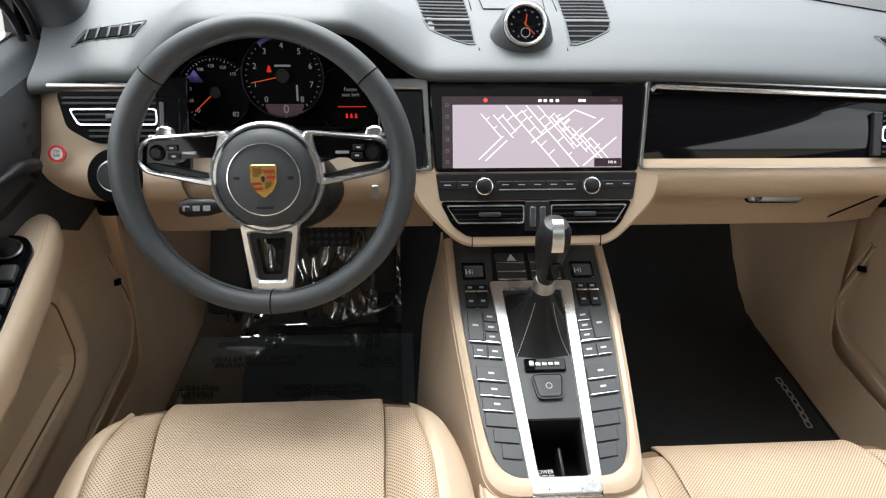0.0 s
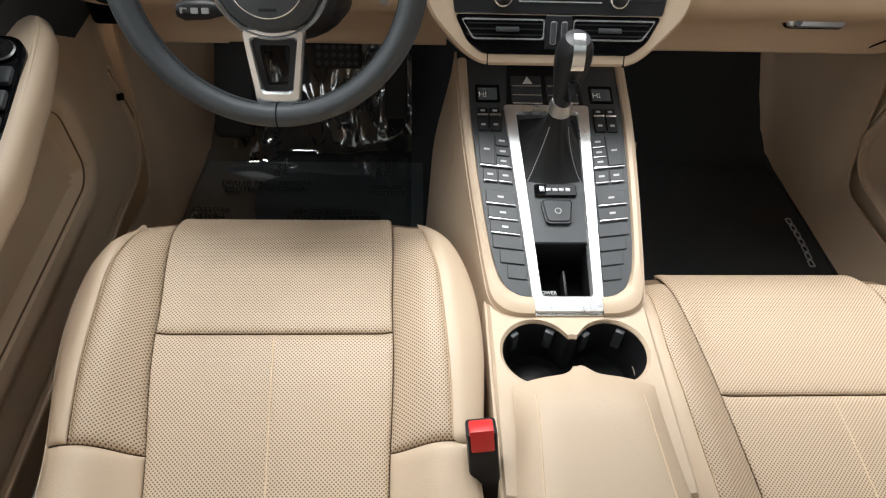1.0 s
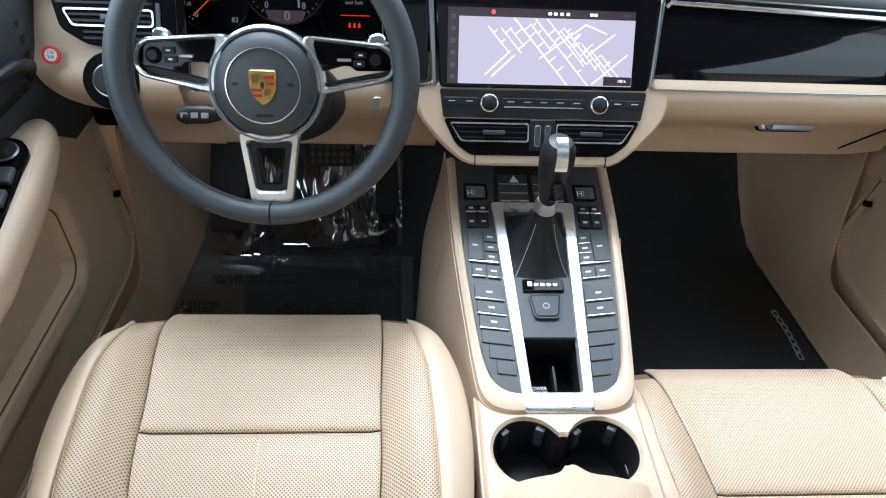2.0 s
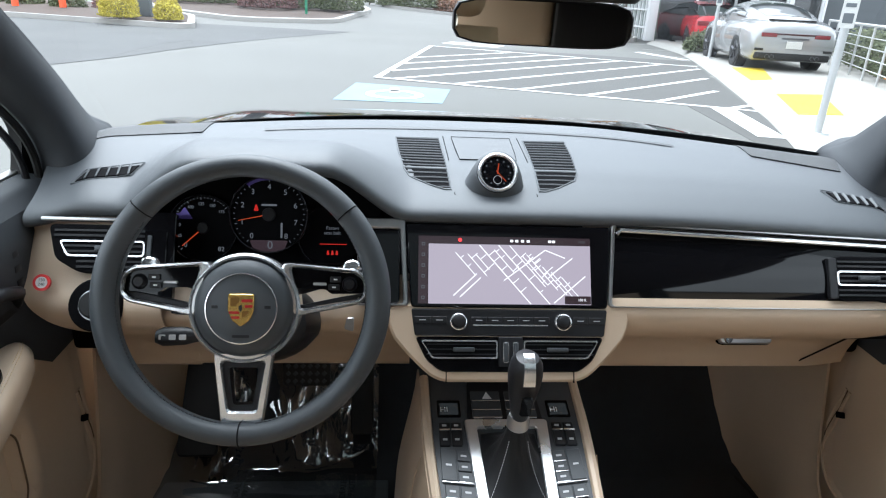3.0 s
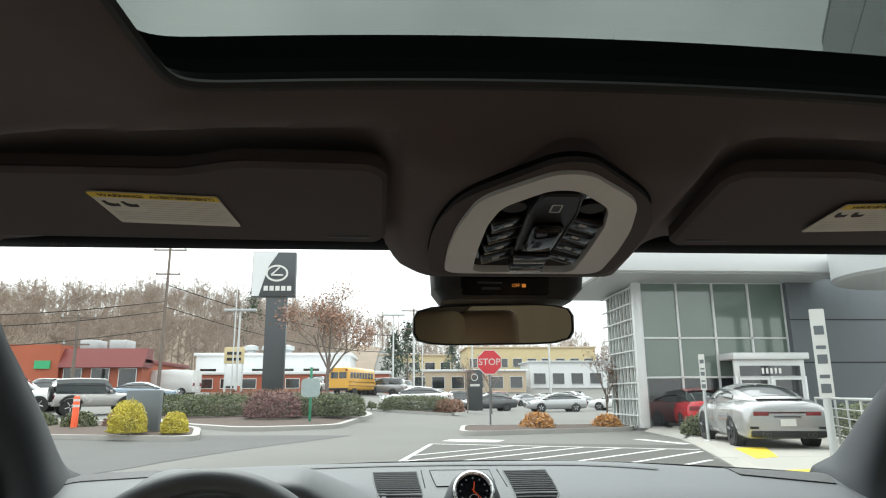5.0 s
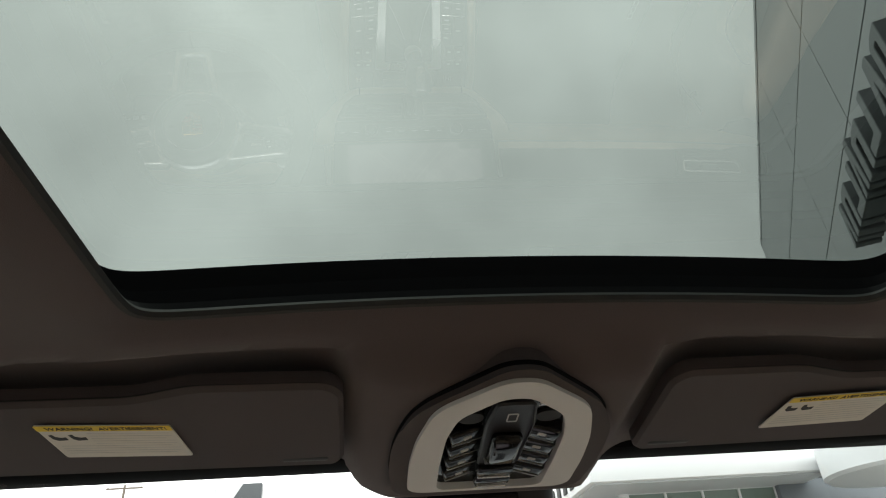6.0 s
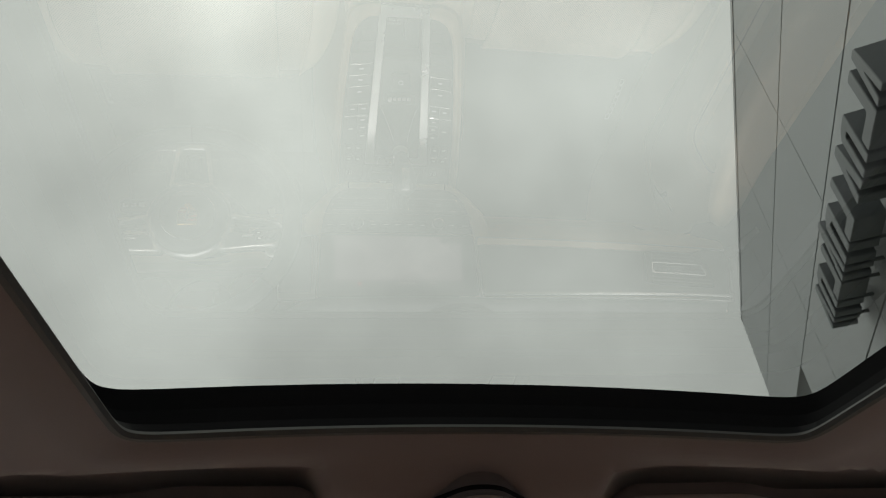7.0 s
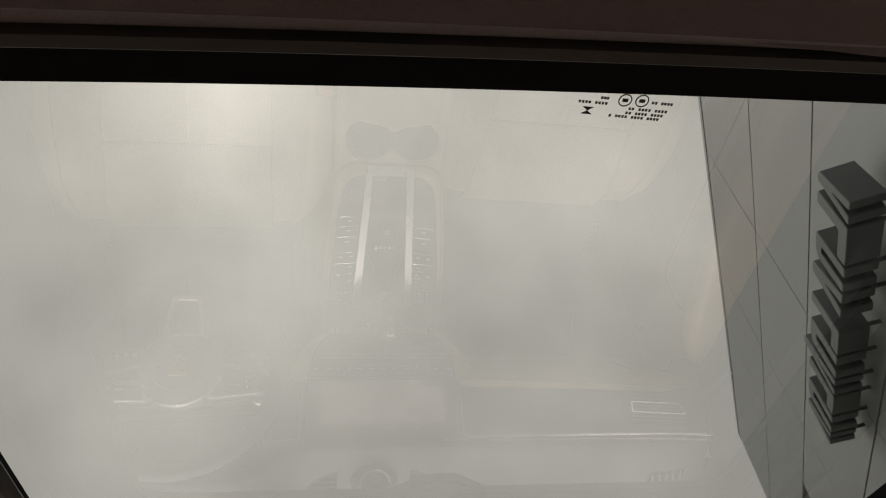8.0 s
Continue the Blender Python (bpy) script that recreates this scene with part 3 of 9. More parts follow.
wl_ = part("thumbwheel", plate(rrect(0.068, -0.036, 0.100, 0.026, 0.003), 0.0, 0.006, DASH @ Matrix.Translation((-0.617, 0.078, 0.0)), 0.001), piano, vl)
part("wheel_slot", plate(rrect(0.073, -0.02, 0.079, 0.018, 0.002), 0.006, 0.009, DASH @ Matrix.Translation((-0.617, 0.078, 0.0)), 0.0005), grey_plastic, wl_)

# light switch, speed sticker
lsm = DASH @ Matrix.Translation((-0.612, -0.008, 0.004))
ls = thing("light_switch", "round black rotary light switch with silver ring", "switch", at=lsm.translation)
part("base", lathe([(0.0, 0.004), (0.036, 0.004), (0.039, 0.0), (0.039, -0.01)], lsm, 32), void_black, ls)
part("dial", lathe([(0.0, 0.016), (0.017, 0.016), (0.0195, 0.013), (0.0195, 0.003)], lsm, 32), rubber, ls)
part("dial_ring", lathe([(0.023, 0.003), (0.023, 0.0055), (0.021, 0.0055), (0.021, 0.003)], lsm, 32), dark_silver, ls)
stm = DASH @ Matrix.Translation((-0.690, 0.024, 0.005))
stk = thing("speed_sticker", "round white sticker with red rim on beige dash", "sticker", at=stm.translation)
part("disc", lathe([(0.0, 0.0012), (0.0085, 0.0012), (0.0085, -0.003)], stm, 24), white_print, stk)
part("rim", lathe([(0.0085, 0.0), (0.0085, 0.0014), (0.0122, 0.0014), (0.0122, -0.003)], stm, 24), red_plastic, stk, "red rim")
text("sticker_text", "150\n240", 0.0062, stm @ Matrix.Translation((0, 0.0004, 0.0016)), grey_plastic, stk)

# clock pod and speaker grilles on the dash top
def on_dash(x, y, up=0.0):
    return Vector((x, y, dash_z(x, y) + up))


def dash_patch(poly, up0, up1, n=10):
    """A slab of the dash surface inside a quad (back-left, back-right, front-right, front-left)."""
    a, b, c, d = (Vector(p) for p in poly)

    def at(u, v, up):
        p = (a.lerp(b, u)).lerp(d.lerp(c, u), v)
        return on_dash(p.x, p.y, up)
    bm = bmesh.new()
    top = [[bm.verts.new(at(i / n, j / n, up1)) for j in range(n + 1)] for i in range(n + 1)]
    for i in range(n):
        for j in range(n):
            bm.faces.new((top[i][j], top[i + 1][j], top[i + 1][j + 1], top[i][j + 1]))
    edge = [(i, 0) for i in range(n)] + [(n, j) for j in range(n)] + [(n - i, n) for i in range(n)] + [(0, n - j) for j in range(n)]
    low = {e: bm.verts.new(at(e[0] / n, e[1] / n, up0)) for e in edge}
    for e, f in zip(edge, edge[1:] + edge[:1]):
        bm.faces.new((top[e[0]][e[1]], top[f[0]][f[1]], low[f], low[e]))
    return bm


PX = -0.0105  # middle of the clock and its grilles


def row_patch(rows, up0, up1, n=8, sub=5):
    """A slab of the dash surface between left and right limits given row by row, (y, left, right), back to front."""
    R = []
    for (ya, la, ra), (yb, lb, rb) in zip(rows, rows[1:]):
        for k in range(sub):
            f = k / sub
            R.append((ya + (yb - ya) * f, la + (lb - la) * f, ra + (rb - ra) * f))
    R.append(rows[-1])
    bm = bmesh.new()
    top = [[bm.verts.new(on_dash(l_ + (r_ - l_) * i / n, y, up1)) for i in range(n + 1)] for y, l_, r_ in R]
    low = [[bm.verts.new(on_dash(l_ + (r_ - l_) * i / n, y, up0)) for i in (0, n)] for y, l_, r_ in R]
    for a, b in zip(top, top[1:]):
        for i in range(n):
            bm.faces.new((a[i], a[i + 1], b[i + 1], b[i]))
    for k in range(len(R) - 1):
        bm.faces.new((top[k][0], top[k + 1][0], low[k + 1][0], low[k][0]))
        bm.faces.new((top[k][n], top[k + 1][n], low[k + 1][1], low[k][1]))
    for k in (0, -1):
        bm.faces.new((*top[k], low[k][1], low[k][0]))
    return bm


GRILLE = [(1.170, 0.080, 0.161), (1.090, 0.0775, 0.156), (1.012, 0.0745, 0.147), (0.990, 0.0735, 0.138), (0.966, 0.0725, 0.105), (0.955, 0.072, 0.082)]
SURR = [(1.186, 0.0755, 0.171), (1.090, 0.0725, 0.164), (1.006, 0.0695, 0.155), (0.978, 0.0690, 0.143), (0.954, 0.0680, 0.110), (0.943, 0.0675, 0.083)]


def at_row(rows, y):
    for (ya, la, ra), (yb, lb, rb) in zip(rows, rows[1:]):
        if yb <= y <= ya:
            f = (ya - y) / (ya - yb)
            return la + (lb - la) * f, ra + (rb - ra) * f
    return rows[-1][1:]


for sx in (-1, 1):
    g = thing("speaker_grille", "slatted dark centre speaker grille in grey surround", "speaker", "speaker grilles", at=on_dash(PX + sx * 0.12, 1.05))
    turn = lambda rows: [(y, *sorted((PX + sx * a, PX + sx * b))) for y, a, b in rows]
    part("surround", row_patch(turn(SURR), -0.008, 0.0014), dash_leather, g)
    # near-black patch on the surface paints the shade under the slats
    part("recess_shade", row_patch(turn(GRILLE), 0.0, 0.0022), void_black, g)
    part("recess_lip", tube([on_dash(PX + sx * b, y, 0.0022) for y, a, b in GRILLE] + [on_dash(PX + sx * a, y, 0.0022) for y, a, b in reversed(GRILLE)], 0.0017, 6, True), dash_leather, g)
    part("edge_gap", tube([on_dash(PX + sx * (b + 0.0018), y - 0.0012, 0.0010) for y, a, b in SURR], 0.0007, 5), void_black, g)
    for k in range(16):
        y = 1.165 - 0.0136 * k
        l_, r_ = at_row(GRILLE, y)
        part("slat", tube([on_dash(PX + sx * l_, y, 0.0026), on_dash(PX + sx * (l_ + r_) / 2, y, 0.003), on_dash(PX + sx * r_, y, 0.0026)], 0.0019, 6, flat=0.7), grey_plastic, g)
pod = thing("dash_clock", "silver-rimmed analogue dash clock on grey pod", "clock", at=on_dash(PX, 1.0))
part("panel", row_patch([(1.186, PX - 0.069, PX + 0.069), (1.06, PX - 0.067, PX + 0.067), (0.942, PX - 0.064, PX + 0.064)], -0.003, 0.0022), dash_leather, pod)
for sx in (-1, 1):
    part("panel_gap", tube([on_dash(PX + sx * 0.0715, 1.186, 0.0022), on_dash(PX + sx * 0.0695, 1.06, 0.0022), on_dash(PX + sx * 0.0665, 0.942, 0.0022)], 0.0009, 5), void_black, pod)
part("panel_inlay", row_patch([(1.180, PX - 0.056, PX + 0.056), (1.10, PX - 0.053, PX + 0.053), (1.058, PX - 0.050, PX + 0.050)], 0.0, 0.0034), mat("grey_clock_inlay", (0.046, 0.05, 0.055), 0.36, 0, 0.05, 6.0, 0.3, 1200.0), pod, "smooth grey inlay behind the clock")
part("inlay_gap", tube([on_dash(PX + a, y, 0.0034) for a, y in ((-0.056, 1.18), (-0.053, 1.10), (-0.05, 1.058), (0.05, 1.058), (0.053, 1.10), (0.056, 1.18))], 0.0008, 5, True), void_black, pod)
cm = axes((PX + 0.0005, 0.953, 1.157), (1, 0, 0), (0, 0.62, 1)) @ Matrix.Scale(0.92, 4)
part("shroud", loft([[cm @ Vector((x * s, y * s + dy, z)) for x, y in circle(0, 0, 0.04, 40)] for s, dy, z in ((1.62, -0.040, -0.075), (1.40, -0.024, -0.042), (1.18, -0.009, -0.018), (1.02, 0.0, -0.005), (0.9, 0, 0.0))]), dash_leather, pod, "grey leather clock shroud")
part("rim", lathe([(0.0355, -0.006), (0.0355, 0.002), (0.0342, 0.0055), (0.0315, 0.0065), (0.0295, 0.0045), (0.0282, 0.0)], cm, 48), silver, pod, "satin silver rim")
part("rim_shadow", lathe([(0.0362, -0.006), (0.0362, 0.0), (0.0355, 0.001)], cm, 48), void_black, pod)
face = part("clock_face", lathe([(0.0, 0.0012), (0.029, 0.0012), (0.029, -0.002)], cm, 40), piano, pod, "black clock face")
for k in range(12):
    a = math.pi / 6 * k
    part("hour_mark", plate(circle(0, 0.0222, 0.0015, 8), 0.0012, 0.0016, cm @ Matrix.Rotation(a, 4, "Z")), gauge_white, face, sharp=0)
part("hour_hand", plate(rrect(-0.0009, -0.003, 0.0009, 0.016, 0.0005), 0.0018, 0.0024, cm @ Matrix.Rotation(radians(-8), 4, "Z")), gauge_orange, face)
part("minute_hand", plate(rrect(-0.0007, -0.004, 0.0007, 0.022, 0.0004), 0.0026, 0.003, cm @ Matrix.Rotation(radians(-138), 4, "Z")), gauge_orange, face)
part("sub_dial", ring(circle(0, -0.013, 0.0075), circle(0, -0.013, 0.007), 0.0012, 0.0016, cm), faded_print, face)
# defrost slots, corner vents, corner grilles
for sx in (-1, 1):
    dv = thing("defroster_vent", "angled black dash corner vent with slats", "air vent", "corner vents", at=on_dash(sx * 0.61, 0.95))
    q = [(-0.656, 0.984), (-0.572, 1.004), (-0.582, 0.970), (-0.668, 0.953)]
    qi = [(-0.651, 0.980), (-0.579, 0.998), (-0.586, 0.971), (-0.662, 0.956)]
    if sx > 0:
        q, qi = ([(-p[k][0], p[k][1]) for k in (1, 0, 3, 2)] for p in (q, qi))
    part("frame", dash_patch(q, -0.008, 0.003, 24), dash_leather, dv)
    # no hollow here: a near-black patch paints the vent's inner shade
    part("recess_shade", dash_patch(qi, 0, 0.0048, 24), void_black, dv)
    part("frame_lip", tube([on_dash(p[0], p[1], 0.0045) for p in (q[0], q[1], q[2], q[3])], 0.0009, 6, True), dash_leather, dv)
    A, B, C, D = (Vector(p) for p in qi)
    for k in range(5):
        u = (k + 0.5) / 5
        p, r_ = A.lerp(B, u), D.lerp(C, u)
        part("slat", tube([on_dash(p.x + sx * 0.006, p.y, 0.0052), on_dash(r_.x - sx * 0.006, r_.y, 0.0052)], [0.0042, 0.0026], 8, flat=0.45), dash_leather, dv)
    cg = thing("corner_speaker", "fine-mesh grey corner speaker grille", "speaker", "corner speakers", at=on_dash(sx * 0.6, 1.2))
    q = [(-0.712, 1.185), (-0.515, 1.235), (-0.52, 1.15), (-0.69, 1.10)] if sx < 0 else [(0.52, 1.235), (0.70, 1.175), (0.66, 1.085), (0.515, 1.145)]
    part("mesh_cover", dash_patch(q, -0.008, 0.0038), speaker_mesh, cg)
    part("mesh_gap", tube([on_dash(p[0], p[1], 0.0038) for p in (q[0], q[3], q[2], q[1])], 0.0007, 5), void_black, cg)
part("defroster_slot", grid(lambda u, v: (lambda x: on_dash(x, wind_y(x) - 0.200 - 0.02 * u - 0.017 * v, 0.0035 + 0.0015 * math.sin(math.pi * v)))(-0.415 + 0.785 * u), 60, 4), grey_plastic, dashboard, "narrow dark defroster slot")

# ---- floor, console, seats, wheel ----
def floor_z(y):
    return 0.345 + 0.42 * sstep(1.18, 1.62, y)


carpet_floor = tagged(part("floor", grid(lambda u, v: Vector((-0.76 + 1.52 * u, -1.6 + 3.25 * v, floor_z(-1.6 + 3.25 * v))), 8, 60, -0.01), carpet), "black carpeted car floor", "floor", kind="structure")
# sheet closing the footwells, their depth shade put into its near-black colour
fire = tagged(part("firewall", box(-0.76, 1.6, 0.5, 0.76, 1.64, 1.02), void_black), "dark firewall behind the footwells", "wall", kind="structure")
for sx in (-1, 1):
    def kick(u, v, sx=sx):
        y = 0.55 + 1.05 * u
        ctrl = [(0.692 + 0.010 * math.sin(6 * u), floor_z(y) - 0.005), (0.702, floor_z(y) + 0.03), (0.715, 0.48 + 0.22 * sstep(1.2, 1.6, y)), (0.728, 0.64 + 0.1 * sstep(1.2, 1.6, y)), (0.732, 0.83)]
        # low sill under the door, full height ahead of it
        fl, top = floor_z(y) - 0.005, 0.465 + 0.365 * sstep(0.93, 1.09, y) ** 2
        ctrl = [(a, fl + (b - fl) * (top - fl) / (0.83 - fl)) for a, b in ctrl]
        p = curve_pts([(a, b, 0) for a, b in ctrl], 12)[round(v * 12)]
        return Vector((sx * (p.x + 0.02 * sstep(1.0, 0.6, y) - 0.035 * sstep(1.1, 1.5, y)), y, p.y))
    tagged(part("kick_panel", grid(kick, 60, 12, 0.006), beige_soft), "beige moulded sill and kick panel", "trim panel", kind="structure")

matr = thing("floor_mat", "black carpet floor mat with raised silver lettering", "floor mat", at=(0.42, 0.95, 0.35))
mo = round_poly([(0.19, 0.58), (0.68, 0.58), (0.70, 0.78), (0.69, 1.05), (0.66, 1.22), (0.20, 1.22)], 0.05, 6)
part("carpet_pad", plate(mo, 0.346, 0.356, ID, 0.004), carpet, matr)
part("binding", tube([Vector((x, y, 0.352)) for x, y in mo], 0.005, 6, True), rubber, matr)
for i in range(7):
    t = i / 6
    c = Vector((0.656 + 0.004 * math.sin(t * 3), 0.978 - 0.125 * t, 0.357))
    part("letter_bar", ring(rrect(-0.0065, -0.0095, 0.0065, 0.0095, 0.003), rrect(-0.0042, -0.0068, 0.0042, 0.0068, 0.002), 0, 0.002, Matrix.Translation(c)), faded_print, matr)
matl = thing("floor_mat", "black driver floor mat under printed clear protective film", "floor mat", at=(-0.42, 0.95, 0.35))
mo = round_poly([(-0.70, 0.70), (-0.17, 0.70), (-0.17, 1.25), (-0.67, 1.25), (-0.70, 1.0)], 0.04, 6)
part("carpet_pad", plate(mo, 0.346, 0.356, ID, 0.004), filmed_mat, matl)
for i in range(4):
    part("letter_bar", box(-0.006, -0.008, 0, 0.006, 0.008, 0.002, 0, Matrix.Translation((-0.676 + 0.001 * i, 0.935 + 0.018 * i, 0.357))), dark_silver, matl)
film = thing("protective_film", "crinkled clear plastic film with dark printed warnings", "plastic film", at=(-0.42, 1.0, 0.36))


def film_fn(u, v):
    x, y = -0.70 + 0.50 * u, 0.74 + 0.68 * v
    bunch = math.exp(-((x + 0.60) / 0.055) ** 2) + math.exp(-((x + 0.29) / 0.085) ** 2)
    wr = sstep(1.19, 1.27, y + 0.04 * math.sin(9 * x)) * min(1.0, bunch)
    z = floor_z(y) + 0.016 + wr * (0.03 + 0.06 * (1 - abs(noise.noise((x * 14, y * 9, 1.0)))) ** 3 + 0.034 * (1 - abs(noise.noise((x * 36 + y * 20, y * 26 - x * 14, 3.0)))) ** 4 - 0.02) + 0.002 * noise.noise((x * 9, y * 9, 0))
    return Vector((x, y, z))


part("sheet", grid(film_fn, 110, 120), film_plastic, film)
film_ink = mat("film_ink", (0.004, 0.004, 0.004), 0.6)
for wx, wy, rot, words in ((-0.37, 0.985, 180, "DEALER MUST REMOVE\nPROTECTIVE COVER"), (-0.53, 1.075, 0, "DEALER MUST REMOVE\nPROTECTIVE COVER"), (-0.64, 0.99, 180, "DEALER\nPROTECT"), (-0.255, 1.062, 0, "DEALER\nPROTECT"), (-0.50, 1.17, 90, "DEALER MUST\nPROTECTIVE"), (-0.265, 1.165, 90, "DEALER MUST\nPROTECTIVE")):
    text("printed_warning", words, 0.0195, Matrix.Translation((wx, wy, floor_z(wy) + 0.0195)) @ Matrix.Rotation(radians(rot), 4, "Z"), film_ink, film)
# pedals
bp = thing("brake_pedal", "black rubber brake pedal with studded pad", "pedal", at=(-0.35, 1.2, 0.62))
pm = axes((-0.352, 1.17, 0.645), (1, 0, 0), (0, 0.5, 1))
pad = part("pad", plate(rrect(-0.05, -0.026, 0.05, 0.026, 0.008), -0.006, 0.006, pm, 0.003), rubber, bp)
for i in range(6):
    for j in range(3):
        part("stud", box(-0.004, -0.004, 0, 0.004, 0.004, 0.004, 0, pm @ Matrix.Translation((-0.038 + 0.0152 * i, -0.016 + 0.016 * j, 0.006)) @ Matrix.Rotation(radians(45), 4, "Z")), grey_plastic, pad)
part("arm", tube([pm @ Vector((0, 0.0, -0.01)), (-0.352, 1.25, 0.76), (-0.352, 1.28, 0.9)], 0.01, 8), black_plastic, bp)
ap = thing("accelerator_pedal", "tall black accelerator pedal", "pedal", at=(-0.23, 1.2, 0.5))
part("pad", plate(rrect(-0.025, -0.09, 0.025, 0.09, 0.01), 0, 0.012, axes((-0.235, 1.23, 0.55), (1, 0, 0), (0, 0.45, 1)), 0.003), rubber, ap)
part("hinge", box(-0.256, 1.19, 0.44, -0.214, 1.24, 0.475, 0.003), black_plastic, ap)
fr_ = thing("foot_rest", "smooth black driver foot rest", "foot rest", at=(-0.62, 1.25, 0.42))
part("pad", plate(rrect(-0.045, -0.12, 0.045, 0.12, 0.012), 0, 0.014, axes((-0.61, 1.28, 0.49), (1, 0, 0), (0, 0.6, 0.6)), 0.003), rubber, fr_)

# centre console
console = thing("centre_console", "beige leather centre console with grey switch panels", "console", at=(CX, 0.6, 0.36))


def con(a, b, c=0.0):
    return CON @ Vector((a, b, c))


RAIL = [(0.139, 0.44), (0.136, 0.32), (0.127, 0.20), (0.117, 0.10), (0.112, 0.055), (0.106, 0.018), (0.092, -0.001), (0.07, -0.009), (0.046, -0.010)]
GREY = [(0.122, 0.44), (0.119, 0.32), (0.111, 0.20), (0.101, 0.10), (0.094, 0.06), (0.084, 0.036), (0.07, 0.024), (0.058, 0.020), (0.046, 0.019)]
for sx in (-1, 1):
    outer, inner = curve_pts([(sx * a, b, 0) for a, b in RAIL], 40), curve_pts([(sx * a, b, 0) for a, b in GREY], 40)

    def rail(u, v, outer=outer, inner=inner, sx=sx):
        k = round(u * 40)
        o_, i_ = outer[k], inner[k]
        w = (o_ - i_)
        prof = [(0.0, -0.012), (0.0, 0.0), (0.15, 0.0045), (0.5, 0.006), (0.85, 0.003), (1.0, -0.006), (1.04, -0.03)]
        f = prof[round(v * 6)]
        p = i_ + w * f[0]
        return con(p.x, p.y, f[1])
    part("rail", grid(rail, 40, 6), leather, console, "beige leather console rail")

    def flank(u, v, outer=outer, sx=sx):
        k = round(u * 40)
        p = con(outer[k].x * 1.005, outer[k].y, -0.004)
        z = p.z + (0.36 - p.z) * v
        return Vector((p.x + sx * (0.022 * sstep(0, 0.5, v) + 0.02 * v), p.y + (0.03 if k < 3 else 0) - 0.0 * v, z))
    part("flank", grid(flank, 40, 12, 0.003), leather, console, "beige leather console side")
    part("flank_seam", tube([con(sx * 0.1385, 0.285, -0.01), con(sx * 0.148, 0.275, -0.05), con(sx * 0.155, 0.262, -0.12)], 0.0008, 5), beige_soft, console)
    gp = [(sx * 0.058, 0.44)] + [(sx * a, b) for a, b in GREY] + [(sx * 0.046, 0.03)]
    gp = gp if sx < 0 else gp[::-1]
    panel = part("switch_panel", plate([(p[0], p[1]) for p in gp], -0.012, 0.0, CON), grey_plastic, console, "dark grey switch panel")
    # climate display, rocker, buttons with silver lines
    x0, x1 = sorted((sx * 0.070, sx * 0.112))
    d = part("climate_display", plate(rrect(x0 + 0.002, 0.352, x1 - 0.002, 0.387, 0.002), 0, 0.0022, CON, 0.001), piano, panel)
    part("lcd_window", plate(rrect(x0 + 0.006, 0.356, x1 - 0.006, 0.38, 0.001), 0.0022, 0.0026, CON), lcd, d, sharp=0)
    text("lcd_text", "HI", 0.014, CON @ Matrix.Translation((sx * 0.091 - 0.008, 0.366, 0.0028)), white_print, d)
    for k in range(2):
        c0 = x0 + 0.003 + k * 0.019
        rk = part("rocker", plate(rrect(c0, 0.295, c0 + 0.017, 0.34, 0.002), 0, 0.004, CON, 0.0012), black_plastic, panel)
        part("rocker_bar", box(c0, 0.322, 0.003, c0 + 0.017, 0.3255, 0.0065, 0.0008, CON), silver, rk)
        part("rocker_print", plate(rrect(c0 + 0.005, 0.331, c0 + 0.012, 0.335, 0.0005), 0.004, 0.0042, CON), faded_print, rk, sharp=0)
        part("rocker_print", plate(rrect(c0 + 0.005, 0.304, c0 + 0.012, 0.308, 0.0005), 0.004, 0.0042, CON), faded_print, rk, sharp=0)

    # switches fan outwards and forwards
    FAN = CON @ Matrix(((1, 0, 0, 0), (sx * 0.12, 1, 0, -0.0096), (0, 0, 1, 0), (0, 0, 0, 1)))

    def key(a0, b0, a1, b1, line=True, mark=True):
        """One switch: from inner a0 to outer a1 on this side, its silver line along the near edge."""
        q0, q1 = sorted((sx * a0, sx * a1))
        kb = part("key", plate(rrect(q0, b0, q1, b1, 0.0015), 0, 0.0022, FAN, 0.0008), grey_plastic, panel)
        if line:
            part("key_line", box(q0 + 0.0005, b0 - 0.0028, 0.0005, q1 - 0.0005, b0 - 0.0006, 0.0038, 0.0006, FAN), silver, kb)
        if mark:
            mx_, my_ = (q0 + q1) / 2, (b0 + b1) / 2
            part("key_mark", plate(rrect(mx_ - 0.0045, my_ - 0.0017, mx_ + 0.0045, my_ + 0.0017, 0.0006), 0.0022, 0.0024, FAN), faded_print, kb, sharp=0)
        return kb
    key(0.086, 0.232, 0.109, 0.286, False)
    key(0.064, 0.268, 0.084, 0.286, sx > 0)
    key(0.0635, 0.25, 0.084, 0.265, sx > 0)
    key(0.063, 0.232, 0.084, 0.2475, True)
    part("key_line", box(min(sx * 0.062, sx * 0.109), 0.2275, 0.0005, max(sx * 0.062, sx * 0.109), 0.2298, 0.0038, 0.0006, FAN), silver, panel)
    key(0.0615, 0.204, 0.0825, 0.224)
    key(0.084, 0.204, 0.105, 0.224)
    key(0.060, 0.165, 0.103, 0.187)
    key(0.0585, 0.14, 0.101, 0.160)
    if sx < 0:
        key(0.057, 0.117, 0.099, 0.136)
    for k in range(3 if sx < 0 else 4):
        b0 = (0.092 if sx < 0 else 0.113) - 0.0225 * k
        w = 0.097 - 0.009 * k if sx < 0 else 0.099 - 0.007 * k
        kb = key(0.0545 - 0.001 * k, b0, max(0.07, w), b0 + 0.0205, False, False)
